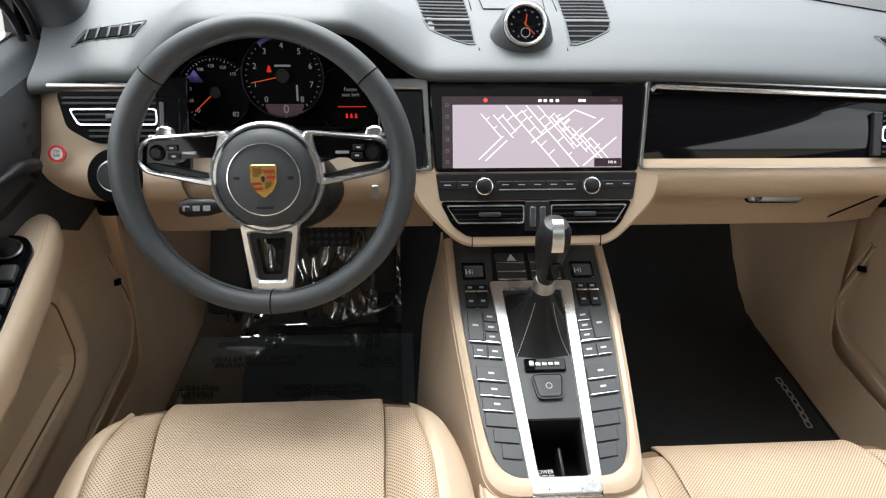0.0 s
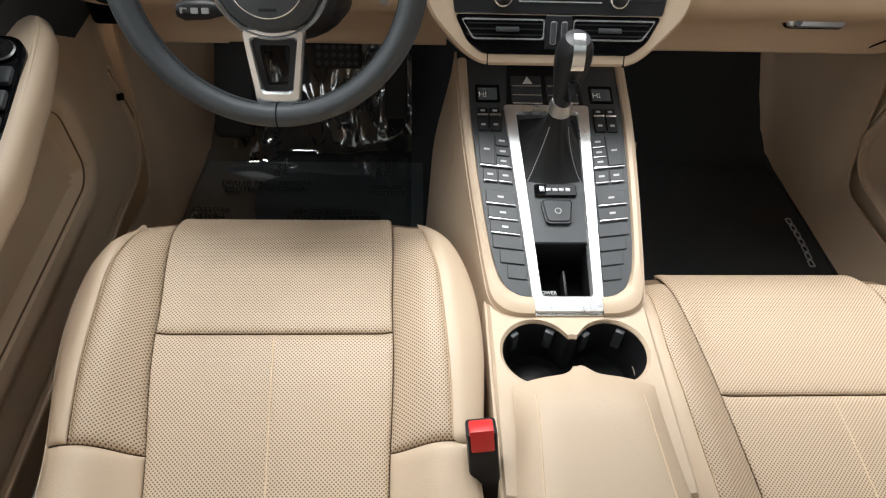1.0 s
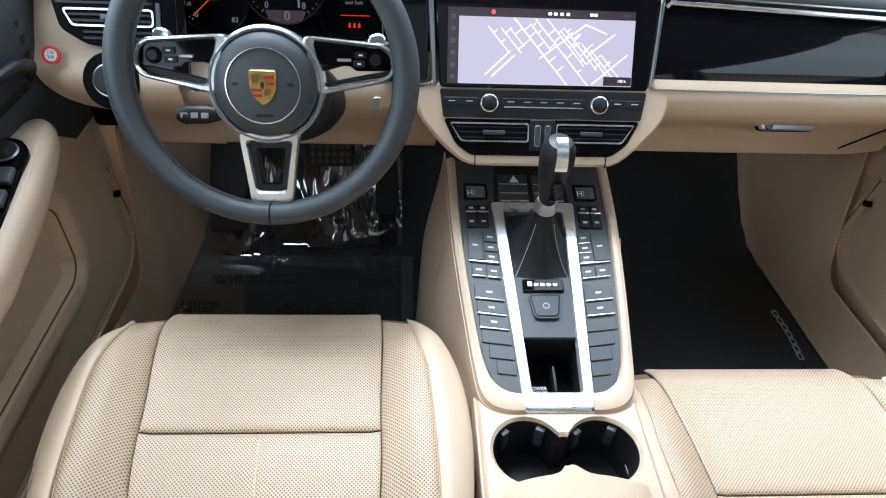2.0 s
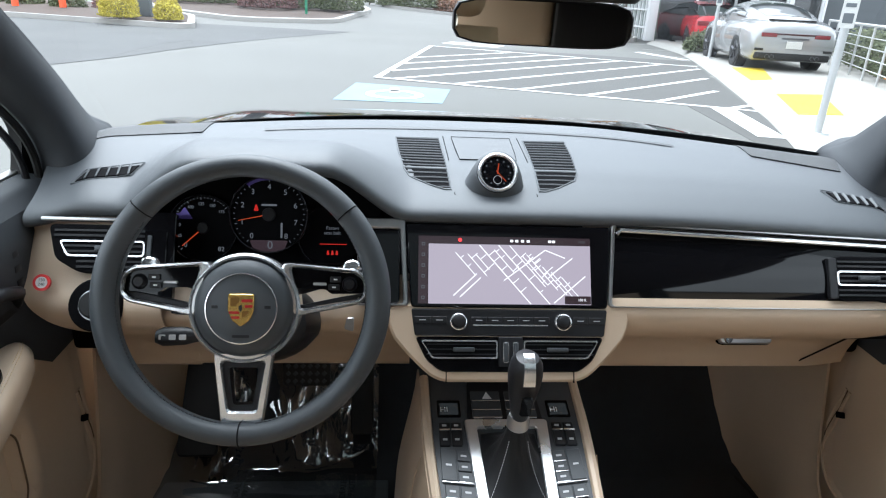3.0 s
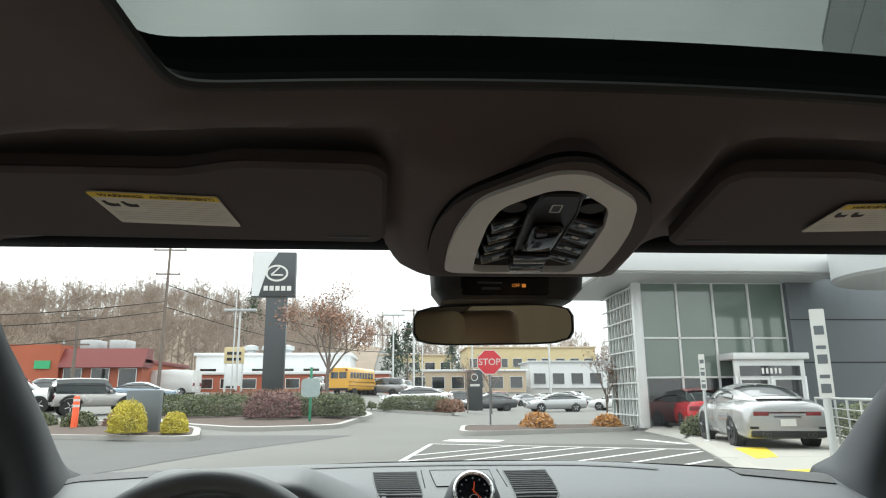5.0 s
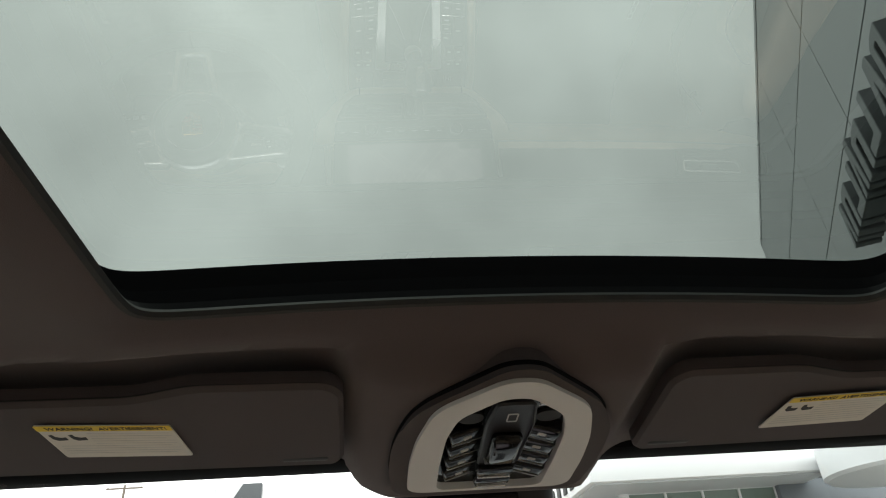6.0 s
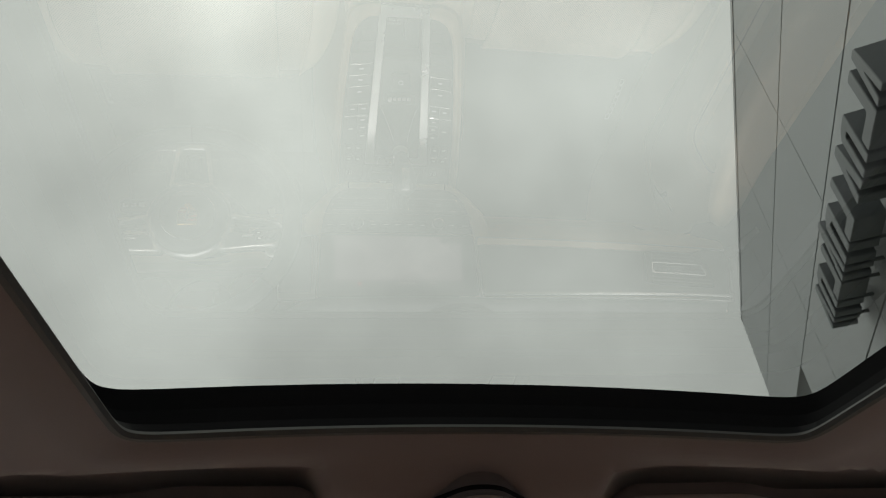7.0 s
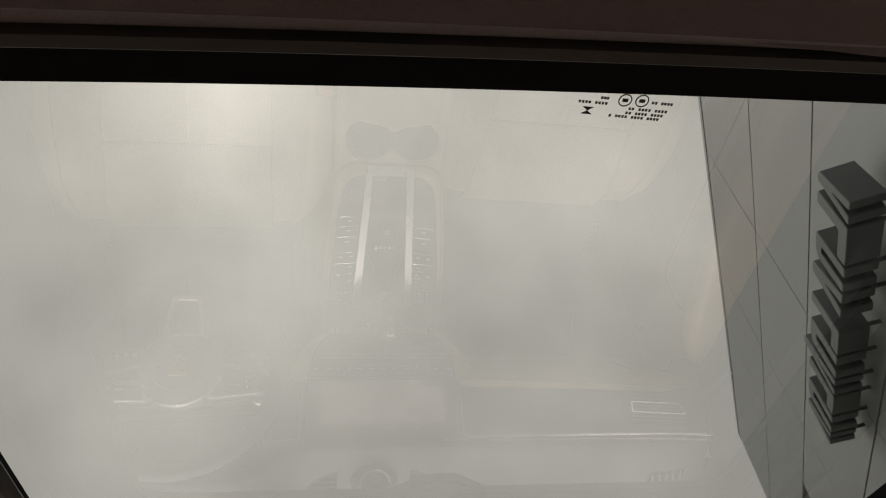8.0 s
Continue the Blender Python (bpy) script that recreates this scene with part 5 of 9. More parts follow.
# side spokes
for sx in (-1, 1):
    mir = lambda pts: [(sx * p[0], p[1]) for p in (pts if sx < 0 else pts[::-1])]
    so = round_poly(mir([(0.046, 0.061), (0.062, -0.012), (0.150, 0.006), (0.162, 0.016), (0.160, 0.042), (0.146, 0.054)]), 0.010, 6)
    si = round_poly(mir([(0.058, 0.0555), (0.0728, -0.002), (0.147, 0.0118), (0.1570, 0.0205), (0.1550, 0.039), (0.1432, 0.0482)]), 0.008, 6)
    part("spoke_frame", ring(so, si, -0.004, 0.014, WM, None, 0.003), silver, wheel, "satin silver spoke frame")
    keys = round_poly(mir([(0.059, 0.0545), (0.0665, 0.0265), (0.105, 0.0255), (0.112, 0.0195), (0.154, 0.0205), (0.1545, 0.038), (0.1425, 0.0472)]), 0.003, 4)
    sp = part("spoke_panel", plate(keys, -0.012, 0.006, WM), piano, wheel, "gloss black spoke panel")
    part("spoke_back", ring(so, si, -0.018, -0.004, WM), black_plastic, wheel)
    part("spoke_shelf", plate(round_poly(mir([(0.072, 0.004), (0.0735, -0.0005), (0.146, 0.0125), (0.1555, 0.021), (0.125, 0.0155)]), 0.001, 3), -0.014, 0.004, WM), black_plastic, wheel)
    rx = sx * 0.137
    rol = part("roller", lathe([(0.0, 0.013), (0.006, 0.013), (0.0085, 0.009), (0.0085, 0.005)], WM @ Matrix.Translation((rx, 0.033, 0)), 20), black_plastic, sp)
    part("roller_ring", lathe([(0.0085, 0.006), (0.0095, 0.009), (0.0105, 0.006)], WM @ Matrix.Translation((rx, 0.033, 0)), 20), black_plastic, sp)
    for k, (x_, y_) in enumerate(((0.118, 0.039), (0.116, 0.0285))):
        part("spoke_button", plate(rrect(sx * x_ - 0.0075, y_ - 0.004, sx * x_ + 0.0075, y_ + 0.004, 0.0015), 0.006, 0.0095, WM, 0.001), black_plastic, sp)
        part("button_mark", plate(rrect(sx * x_ - 0.0025, y_ - 0.001, sx * x_ + 0.0025, y_ + 0.001, 0.0004), 0.0095, 0.0098, WM), white_print, sp)
    part("spoke_button", plate(rrect(sx * 0.097 - 0.009, 0.031, sx * 0.097 + 0.009, 0.0345, 0.0015), 0.006, 0.0095, WM, 0.001), dark_silver, sp)
    # paddles
    pd = part("paddle", plate(round_poly(mir([(0.122, 0.048), (0.136, 0.048), (0.148, 0.054), (0.148, 0.063), (0.140, 0.067), (0.128, 0.064)]), 0.004, 3), -0.034, -0.024, WM, 0.002), silver, wheel, "satin silver shift paddle")
    if sx > 0:
        part("paddle_foot", plate(round_poly(mir([(0.128, -0.03), (0.132, -0.014), (0.142, -0.014), (0.141, -0.034)]), 0.003, 3), -0.03, -0.026, WM, 0.001), dark_silver, wheel)
# lower spoke
lo = round_poly([(-0.039, -0.058), (0.039, -0.058), (0.027, -0.151), (-0.027, -0.151)][::-1], 0.006, 5)
li = round_poly([(-0.0285, -0.071), (0.0285, -0.071), (0.0185, -0.1355), (-0.0185, -0.1355)][::-1], 0.006, 5)
part("spoke_frame", ring(lo, li, -0.004, 0.014, WM, None, 0.003), silver, wheel, "satin silver lower spoke frame")
part("spoke_rim", ring([(x * 0.985, y) for x, y in li], round_poly([(-0.0195, -0.079), (0.0195, -0.079), (0.013, -0.128), (-0.013, -0.128)][::-1], 0.004, 5), -0.012, 0.006, WM), black_plastic, wheel)
# column with stalks
col = thing("steering_column", "black plastic steering column with control stalks", "steering column", at=(-0.374, 0.85, 0.95))
part("shroud", loft([[WM @ Vector((x, y - 0.01, z)) for x, y in [(p[0], p[1] * 0.68 - 0.016) for p in circle(0, 0, r, 28)]] for r, z in ((0.055, -0.02), (0.075, -0.035), (0.088, -0.09), (0.086, -0.2))]), black_plastic, col)
stalk = part("cruise_stalk", tube([WM @ Vector(p) for p in ((-0.04, -0.04, -0.045), (-0.075, -0.042, -0.04), (-0.09, -0.042, -0.038), (-0.118, -0.043, -0.036), (-0.128, -0.043, -0.036))], [0.006, 0.009, 0.013, 0.0135, 0.009], 14, flat=0.75), black_plastic, col, "black cruise control stalk")
for i in range(3):
    part("stalk_mark", plate(rrect(-0.122 + 0.0135 * i, -0.0465, -0.113 + 0.0135 * i, -0.0395, 0.001), -0.029, -0.0262, WM), faded_print, stalk)
part("indicator_stalk", tube([WM @ Vector(p) for p in ((-0.04, 0.015, -0.05), (-0.10, 0.035, -0.05), (-0.155, 0.05, -0.045))], [0.006, 0.008, 0.009], 12), black_plastic, col)
part("wiper_stalk", tube([WM @ Vector(p) for p in ((0.04, 0.015, -0.05), (0.10, 0.035, -0.05), (0.155, 0.05, -0.045))], [0.006, 0.008, 0.009], 12), black_plastic, col)
part("stalk_tip", box(-0.165, 0.045, -0.052, -0.135, 0.055, -0.04, 0.003, WM), dark_silver, col)
part("stalk_tip", box(0.135, 0.045, -0.052, 0.165, 0.055, -0.04, 0.003, WM), dark_silver, col)
part("adjust_lever", box(-0.118, -0.015, -0.075, -0.082, -0.004, -0.06, 0.003, WM), chrome, col)
# instrument cluster
GM = axes((-0.37, 0.945, 1.075), (1, 0, 0), (0, 0.35, 1))
cl = thing("instrument_cluster", "three round black gauges with orange needles, lit", "instrument cluster", at=(-0.37, 0.95, 1.07))
part("backplate", plate(rrect(-0.182, -0.075, 0.182, 0.088, 0.05, 8), -0.03, -0.012, GM), void_black, cl)
arch = [(0.176 * math.cos(math.pi * k / 40), 0.008 + 0.076 * hump(-0.37 + 0.176 * math.cos(math.pi * k / 40))) for k in range(41)] + [(-0.17, -0.07), (0.17, -0.07)]
part("hood_lining", loft([[GM @ Vector((x, y, z)) for x, y in arch] for z in (-0.02, 0.03)], None, False), void_black, cl)

part("side_cheek", plate(rrect(-0.556, 0.0, -0.506, 0.132, 0.004), -0.01, 0.0035, DASH, 0.001), piano, cl, "black panel beside the gauges")


def gauge(name, x, y, r, nums, a0, a1, needle, bezel_mat, z=0.0):
    m = GM @ Matrix.Translation((x, y, z))
    g = part(name, lathe([(0.0, 0.0), (r * 0.96, 0.0), (r * 0.96, -0.012)], m, 48), void_black, cl)
    part("gauge_ring", lathe([(r * 0.97, -0.01), (r * 0.97, 0.006), (r, 0.009), (r * 1.03, 0.006), (r * 1.05, -0.012)], m, 48), bezel_mat, g)
    k = len(nums)
    for i, w in enumerate(nums):
        a = radians(a0 + (a1 - a0) * i / (k - 1))
        text("numeral", w, r * (0.2 if len(w) == 1 else 0.125), m @ Matrix.Translation((r * 0.72 * math.cos(a), r * 0.72 * math.sin(a), 0.001)), gauge_white, g)
    for i in range(4 * (k - 1) + 1):
        a = radians(a0 + (a1 - a0) * i / (4 * (k - 1)))
        L_ = 0.07 if i % 4 == 0 else 0.035
        part("tick", plate([(r * (0.92 - L_), -0.0004), (r * 0.92, -0.0004), (r * 0.92, 0.0004), (r * (0.92 - L_), 0.0004)], 0.0, 0.0006, m @ Matrix.Rotation(a, 4, "Z")), gauge_white, g, sharp=0)
    if needle is not None:
        part("needle", plate([(-r * 0.1, -0.0009), (r * 0.8, -0.0005), (r * 0.8, 0.0005), (-r * 0.1, 0.0009)], 0.002, 0.0034, m @ Matrix.Rotation(radians(needle), 4, "Z")), gauge_orange, g)
        part("needle_cap", lathe([(0.0, 0.006), (r * 0.16, 0.006), (r * 0.18, 0.002)], m, 24), black_plastic, g)
    return g


gauge_rim = mat("gauge_rim_black", (0.03, 0.031, 0.036), 0.22, 0, spec=0.5)
GM = GM @ Matrix.Translation((0, 0, 0.006))
GM = GM @ Matrix.Translation((0.001, -0.007, 0))
tacho = gauge("tachometer", 0.0, 0.0125, 0.060, "0 1 2 3 4 5 6 7 8".split(), 232, -52, 192, gauge_rim)
text("readout", "0", 0.018, GM @ Matrix.Translation((0.002, -0.036, 0.001)), gauge_white, tacho)
part("lcd_window", plate(round_poly([(-0.03, -0.028), (0.03, -0.028), (0.022, -0.046), (-0.022, -0.046)][::-1], 0.004), 0.0, 0.0006, GM), screen_dark, tacho)
part("belt_lamp", plate(round_poly([(-0.024, 0.018), (-0.016, 0.018), (-0.019, 0.028), (-0.021, 0.028)], 0.002), 0.0, 0.0008, GM), gauge_red, tacho, sharp=0)
part("gear_marks", plate(rrect(0.018, -0.024, 0.021, 0.0, 0.001), 0.0, 0.0006, GM), gauge_white, tacho, sharp=0)
part("gauge_print", plate(rrect(-0.012, 0.026, 0.012, 0.029, 0.001), 0.0, 0.0006, GM), gauge_white, tacho, sharp=0)
GM = GM @ Matrix.Translation((0, 0, -0.012))
speedo = gauge("speedometer", -0.104, -0.011, 0.053, "0 25 50 75 100 125 150 175".split(), 225, 43, 222, gauge_rim)
text("readout", "82", 0.01, GM @ Matrix.Translation((-0.076, -0.044, 0.001)), gauge_white, speedo)
# violet plates paint in the reflections on the speedometer and tachometer covers
painted_reflection = mat("violet_painted_reflection", (0.16, 0.11, 0.42), 0.25, 0.4)
part("reflection_patch", plate(round_poly([(-0.152, 0.010), (-0.138, 0.012), (-0.131, 0.022), (-0.118, 0.003), (-0.136, 0.003)], 0.003, 3), 0.006, 0.0066, GM), painted_reflection, speedo, "violet reflection painted as a patch on the gauge cover")
part("reflection_patch", plate([(0.058 * math.cos(a), 0.0125 + 0.058 * math.sin(a)) for a in [radians(72 + 6 * k) for k in range(10)]] + [(0.051 * math.cos(a), 0.0125 + 0.0535 * math.sin(a)) for a in [radians(126 - 6 * k) for k in range(10)]], 0.018, 0.0186, GM), painted_reflection, tacho, "violet reflection painted as a patch on the gauge cover")
GM = GM @ Matrix.Translation((0.001, -0.009, 0))
info = gauge("info_display", 0.094, -0.011, 0.050, ["", ""], 0, 90, None, gauge_rim)
text("warning_text", "Fasten\nseat belt", 0.0078, GM @ Matrix.Translation((0.097, -0.002, 0.001)), gauge_white, info)
part("warning_bar", plate(rrect(0.077, -0.0245, 0.120, -0.0232, 0.0004), 0.0, 0.0006, GM), gauge_red, info, sharp=0)
for i in range(3):
    part("belt_lamp", plate(round_poly([(0.088 + 0.007 * i, -0.041), (0.0925 + 0.007 * i, -0.041), (0.0915 + 0.007 * i, -0.034), (0.089 + 0.007 * i, -0.034)], 0.0008, 2), 0.0, 0.0006, GM), gauge_red, info, sharp=0)
part("warning_icon", plate(rrect(0.094, 0.024, 0.102, 0.028, 0.001), 0.0, 0.0006, GM), gauge_red, info, sharp=0)

# ---- doors, pillars, glass, roof ----
CR = 0.008  # middle of the roof opening


def head_z(x, y):
    """Underside of the headliner."""
    z = 1.512 - 0.10 * sstep(0.34, 0.62, y) * 0.45
    z -= (0.13 - 0.11 * sstep(0.30, 0.5, y)) * sstep(0.36, 0.64, abs(x - CR)) ** 1.6
    near = (1 - sstep(0.10, 0.18, abs(x - 0.013))) * sstep(0.355, 0.42, y)
    z += (1.487 - 0.18 * (y - 0.385) - z) * near
    # the roof falls away to its sides
    z -= 0.010 * min(1.0, (abs(x - CR) / 0.3) ** 2) * (1 - sstep(0.36, 0.5, y))
    # visor recesses
    for sx in (-1, 1):
        d = abs(x - sx * 0.355)
        z += 0.018 * (1 - sstep(0.205, 0.228, d)) * sstep(0.388, 0.404, y)
    return z


def superbox(t, hx, hy, p):
    c, s = math.cos(t), math.sin(t)
    k = (abs(c / hx) ** p + abs(s / hy) ** p) ** (-1 / p)
    return k * c, k * s


def opening(t, e):
    """Outline of the roof opening about its middle, e outwards from the lower lip."""
    hy = OH + 0.6 * e if math.sin(t) > 0 else 0.286 - 0.9 * e
    x, y = superbox(t, HX + e, hy, 22)
    return x, y - (0.065 * (x + 0.24) * sstep(0.15, 0.25, -y))


NR = 480
RT = [2 * math.pi * i / NR for i in range(NR)]
OY, OH = 0.1, 0.235     # opening middle and half length
HX = 0.293
roofin = thing("headliner", "black-brown suede headliner with sunroof opening", "headliner", kind="structure", at=(0, 0.1, 1.5))


def lining():
    """Headliner from the opening outwards to the roof edge."""
    loops = []
    for k in range(26):
        f = k / 25
        lp = []
        for t in RT:
            ix, iy = opening(t, 0.0)
            ix, iy = ix + CR, iy + OY
            c, s = math.cos(t), math.sin(t)
            hx, hy = 0.70, (0.56 if s > 0 else 0.40)
            m_ = min(hx / abs(c) if abs(c) > 1e-6 else 9, hy / abs(s) if abs(s) > 1e-6 else 9)
            ox, oy = m_ * c, OY + m_ * s
            # the front edge bows with the windshield
            if s > 0:
                oy -= 0.05 * (ox / 0.7) ** 2
            x, y = ix + (ox - ix) * f, iy + (oy - iy) * f
            z = head_z(x, y)
            lp.append(Vector((x, y, z + 0.010 * (1 - sstep(0, 0.08, f)))))
        loops.append(lp)
    return loops


part("lining", loft(lining(), None, False), alcantara, roofin, "black-brown suede lining")
part("opening_wall", loft([[Vector((CR + opening(t, e)[0], OY + opening(t, e)[1], z - 0.010 * (opening(t, e)[0] / 0.3) ** 2)) for t in RT] for e, z in ((0.0, 1.520), (0.012, 1.534), (0.022, 1.536), (0.027, 1.550), (0.04, 1.553), (0.042, 1.574))], None, False), void_black, roofin, "black sunroof frame wall")
part("opening_seal", tube([Vector((CR + opening(t, 0.003)[0], OY + opening(t, 0.003)[1], 1.521 - 0.010 * (opening(t, 0.003)[0] / 0.3) ** 2)) for t in RT], 0.004, 6, True), rubber, roofin)
part("rear_lining", grid(lambda u, v: Vector((-0.70 + 1.4 * u, -0.30 - 1.3 * v, head_z(-0.70 + 1.4 * u, 0.0))), 24, 4, 0.004), alcantara, roofin)
part("cross_beam", box(-0.34, -0.33, 1.514, 0.35, -0.205, 1.53, 0.006), alcantara, roofin)
pano = tagged(part("sunroof_glass", grid(lambda u, v: Vector((-0.45 + 0.94 * u, -0.30 + 0.76 * v, 1.576 + 0.012 * (1 - (2 * u - 1) ** 2) - 0.024 * (v - 0.45) + 0.0125 * (u - 0.5))), 24, 16), roof_glass), "green-tinted panoramic sunroof glass", "sunroof", kind="structure")
pano.visible_shadow = True
stamp = thing("glass_stamp", "small black maker's stamp on sunroof glass", "glass stamp", at=(0.05, -0.118, 1.57))
stm2 = Matrix.Translation((0.006, -0.1465, 1.5745)) @ Matrix.Rotation(radians(180), 4, "X") @ Matrix.Rotation(radians(180), 4, "Z")
for x0, x1, y in ((-0.0216, -0.0115, -0.0036), (-0.0204, -0.0019, 0.0003), (-0.0192, -0.0012, 0.0025), (-0.018, 0.006, 0.0045), (0.008, 0.012, -0.0038), (0.008, 0.0216, -0.0012)):
    n_ = max(2, round((x1 - x0) / 0.0015))
    for k in range(n_):
        a_ = x0 + (x1 - x0) * k / n_
        if k % 5 != 4:
            part("stamp_bar", plate([(a_, y - 0.0006), (a_ + 0.0010, y - 0.0006), (a_ + 0.0010, y + 0.0006), (a_, y + 0.0006)], 0, 0.0003, stm2), rubber, stamp, sharp=0)
for cx, cy in ((0.0005, -0.0036), (-0.0072, -0.004)):
    part("stamp_ring", ring(circle(cx, cy, 0.0031, 20), circle(cx, cy, 0.0026, 20), 0, 0.0003, stm2), rubber, stamp)
    part("stamp_bar", plate(rrect(cx - 0.0013, cy - 0.0008, cx + 0.0013, cy + 0.0008, 0.0002), 0, 0.0003, stm2), rubber, stamp, sharp=0)
for tri in ([(0.0135, 0.0012), (0.0185, 0.0012), (0.016, 0.003)], [(0.016, 0.003), (0.0185, 0.0048), (0.0135, 0.0048)]):
    part("stamp_mark", plate(tri, 0, 0.0003, stm2), rubber, stamp, sharp=0)

# outer roof skin and header so that no light leaks in
shell = thing("car_body", "dark car body shell seen from inside", "car body", at=(0, 0, 1.2))
body_paint = mat("black_car_paint", (0.01, 0.01, 0.011), 0.12, 0, 0.0, coat=1.0)
for q in ((-0.74, 0.448, 0.74, 0.72), (-0.74, -1.9, 0.74, -0.29), (-0.74, -0.29, -0.44, 0.42), (0.478, -0.29, 0.74, 0.448)):
    part("roof_skin", box(q[0], q[1], 1.585, q[2], q[3], 1.60, 0.003), body_paint, shell)
part("header", box(-0.66, 0.64, 1.475, 0.66, 0.70, 1.59, 0.01), void_black, shell)
for sx in (-1, 1):
    part("roof_rail", box(min(sx * 0.68, sx * 0.76), -1.8, 1.40, max(sx * 0.68, sx * 0.76), 0.62, 1.59, 0.02), alcantara, shell)
    part("b_pillar", loft([[Vector((sx * x, y + dy, z)) for x, y in ((0.72, -0.06), (0.78, -0.06), (0.78, 0.06), (0.72, 0.06))] for z, dy in ((0.9, -0.30), (1.5, -0.36))]), pillar_trim, shell)
    part("c_pillar", loft([[Vector((sx * x, y + dy, z)) for x, y in ((0.68, -0.12), (0.78, -0.12), (0.78, 0.12), (0.70, 0.12))] for z, dy in ((0.9, -1.75), (1.5, -1.65))]), pillar_trim, shell)
    part("rear_side", box(min(sx * 0.74, sx * 0.78), -2.0, 0.35, max(sx * 0.74, sx * 0.78), -0.35, 1.02, 0.01), beige_soft, shell)
part("tailgate", box(-0.75, -2.02, 0.35, 0.75, -1.98, 1.1, 0.01), black_plastic, shell)
part("tailgate_window", grid(lambda u, v: Vector((-0.66 + 1.32 * u, -1.99 + 0.12 * v, 1.09 + 0.42 * v)), 4, 4), pane("dark_privacy_glass", (0.16, 0.17, 0.17), 0.6), shell, "dark privacy glass in the tailgate")
part("hood", grid(lambda u, v: Vector((-0.86 + 1.72 * u, 1.52 + 0.95 * v - 0.10 * (2 * u - 1) ** 2, 1.05 + 0.02 * (1 - (2 * u - 1) ** 4) - 0.09 * v ** 2 + 0.028 * math.exp(-((abs(2 * u - 1) - 0.72) / 0.12) ** 2) * (1 - v))), 40, 16, -0.01), body_paint, shell, "glossy black hood")
part("cowl", grid(lambda u, v: Vector((-0.80 + 1.6 * u, wind_y(-0.80 + 1.6 * u) + 0.02 + 0.12 * v, 1.085 - 0.02 * math.sin(math.pi * v))), 24, 6, -0.01), rubber, shell, "black windshield cowl")
part("wiper", tube([(-0.55, 1.50, 1.10), (-0.2, 1.535, 1.105), (0.12, 1.53, 1.102)], 0.008, 8), rubber, shell, "black wiper blade")

# outside of the car body: sides, tail, wheels
for sx in (-1, 1):
    for y0, y1 in ((1.12, 2.42), (-2.02, -0.32)):
        part("side_skin", box(min(sx * 0.835, sx * 0.86), y0, 0.3, max(sx * 0.835, sx * 0.86), y1, 0.9 if y0 > 0 else 1.02, 0.03), body_paint, shell)
    for yy in (1.75, -1.05):
        hub_m = Matrix.Translation((sx * 0.87, yy, 0.345)) @ Matrix.Rotation(radians(90 * sx), 4, "Y")
        cw = part("wheel", lathe([(0.22, 0.02), (0.27, 0.03), (0.335, 0.02), (0.345, -0.02), (0.345, -0.22), (0.1, -0.22)], hub_m, 32), rubber, shell)
        part("rim", lathe([(0.235, 0.02), (0.2, 0.0), (0.06, -0.01), (0.0, 0.0)], hub_m, 28), dark_silver, cw)
part("tail_skin", box(-0.85, -2.06, 0.3, 0.85, -2.02, 1.1, 0.02), body_paint, shell)
part("nose_skin", box(-0.85, 2.42, 0.3, 0.85, 2.47, 0.85, 0.02), body_paint, shell)
part("underbody", box(-0.83, -2.0, 0.26, 0.83, 2.4, 0.32, 0.01), rubber, shell)

# windshield
def shield_pt(u, v):
    x = -0.74 + 1.48 * u
    y0, y1 = wind_y(x) + 0.045, 0.66 - 0.05 * (x / 0.7) ** 2
    return Vector((x * (1 - 0.12 * v), y0 + (y1 - y0) * v, 1.13 + 0.37 * v - 0.012 * (x / 0.7) ** 2 + 0.02 * math.sin(math.pi * v)))


tagged(part("windshield", grid(shield_pt, 24, 12), windshield_glass), "clear curved windshield", "windshield", kind="structure")
part("frit_band", grid(lambda u, v: shield_pt(u, 0.002 + 0.066 * v) - Vector((0, 0.004, 0.003)), 40, 2, -0.001), rubber, shell, "black band along the windshield foot")
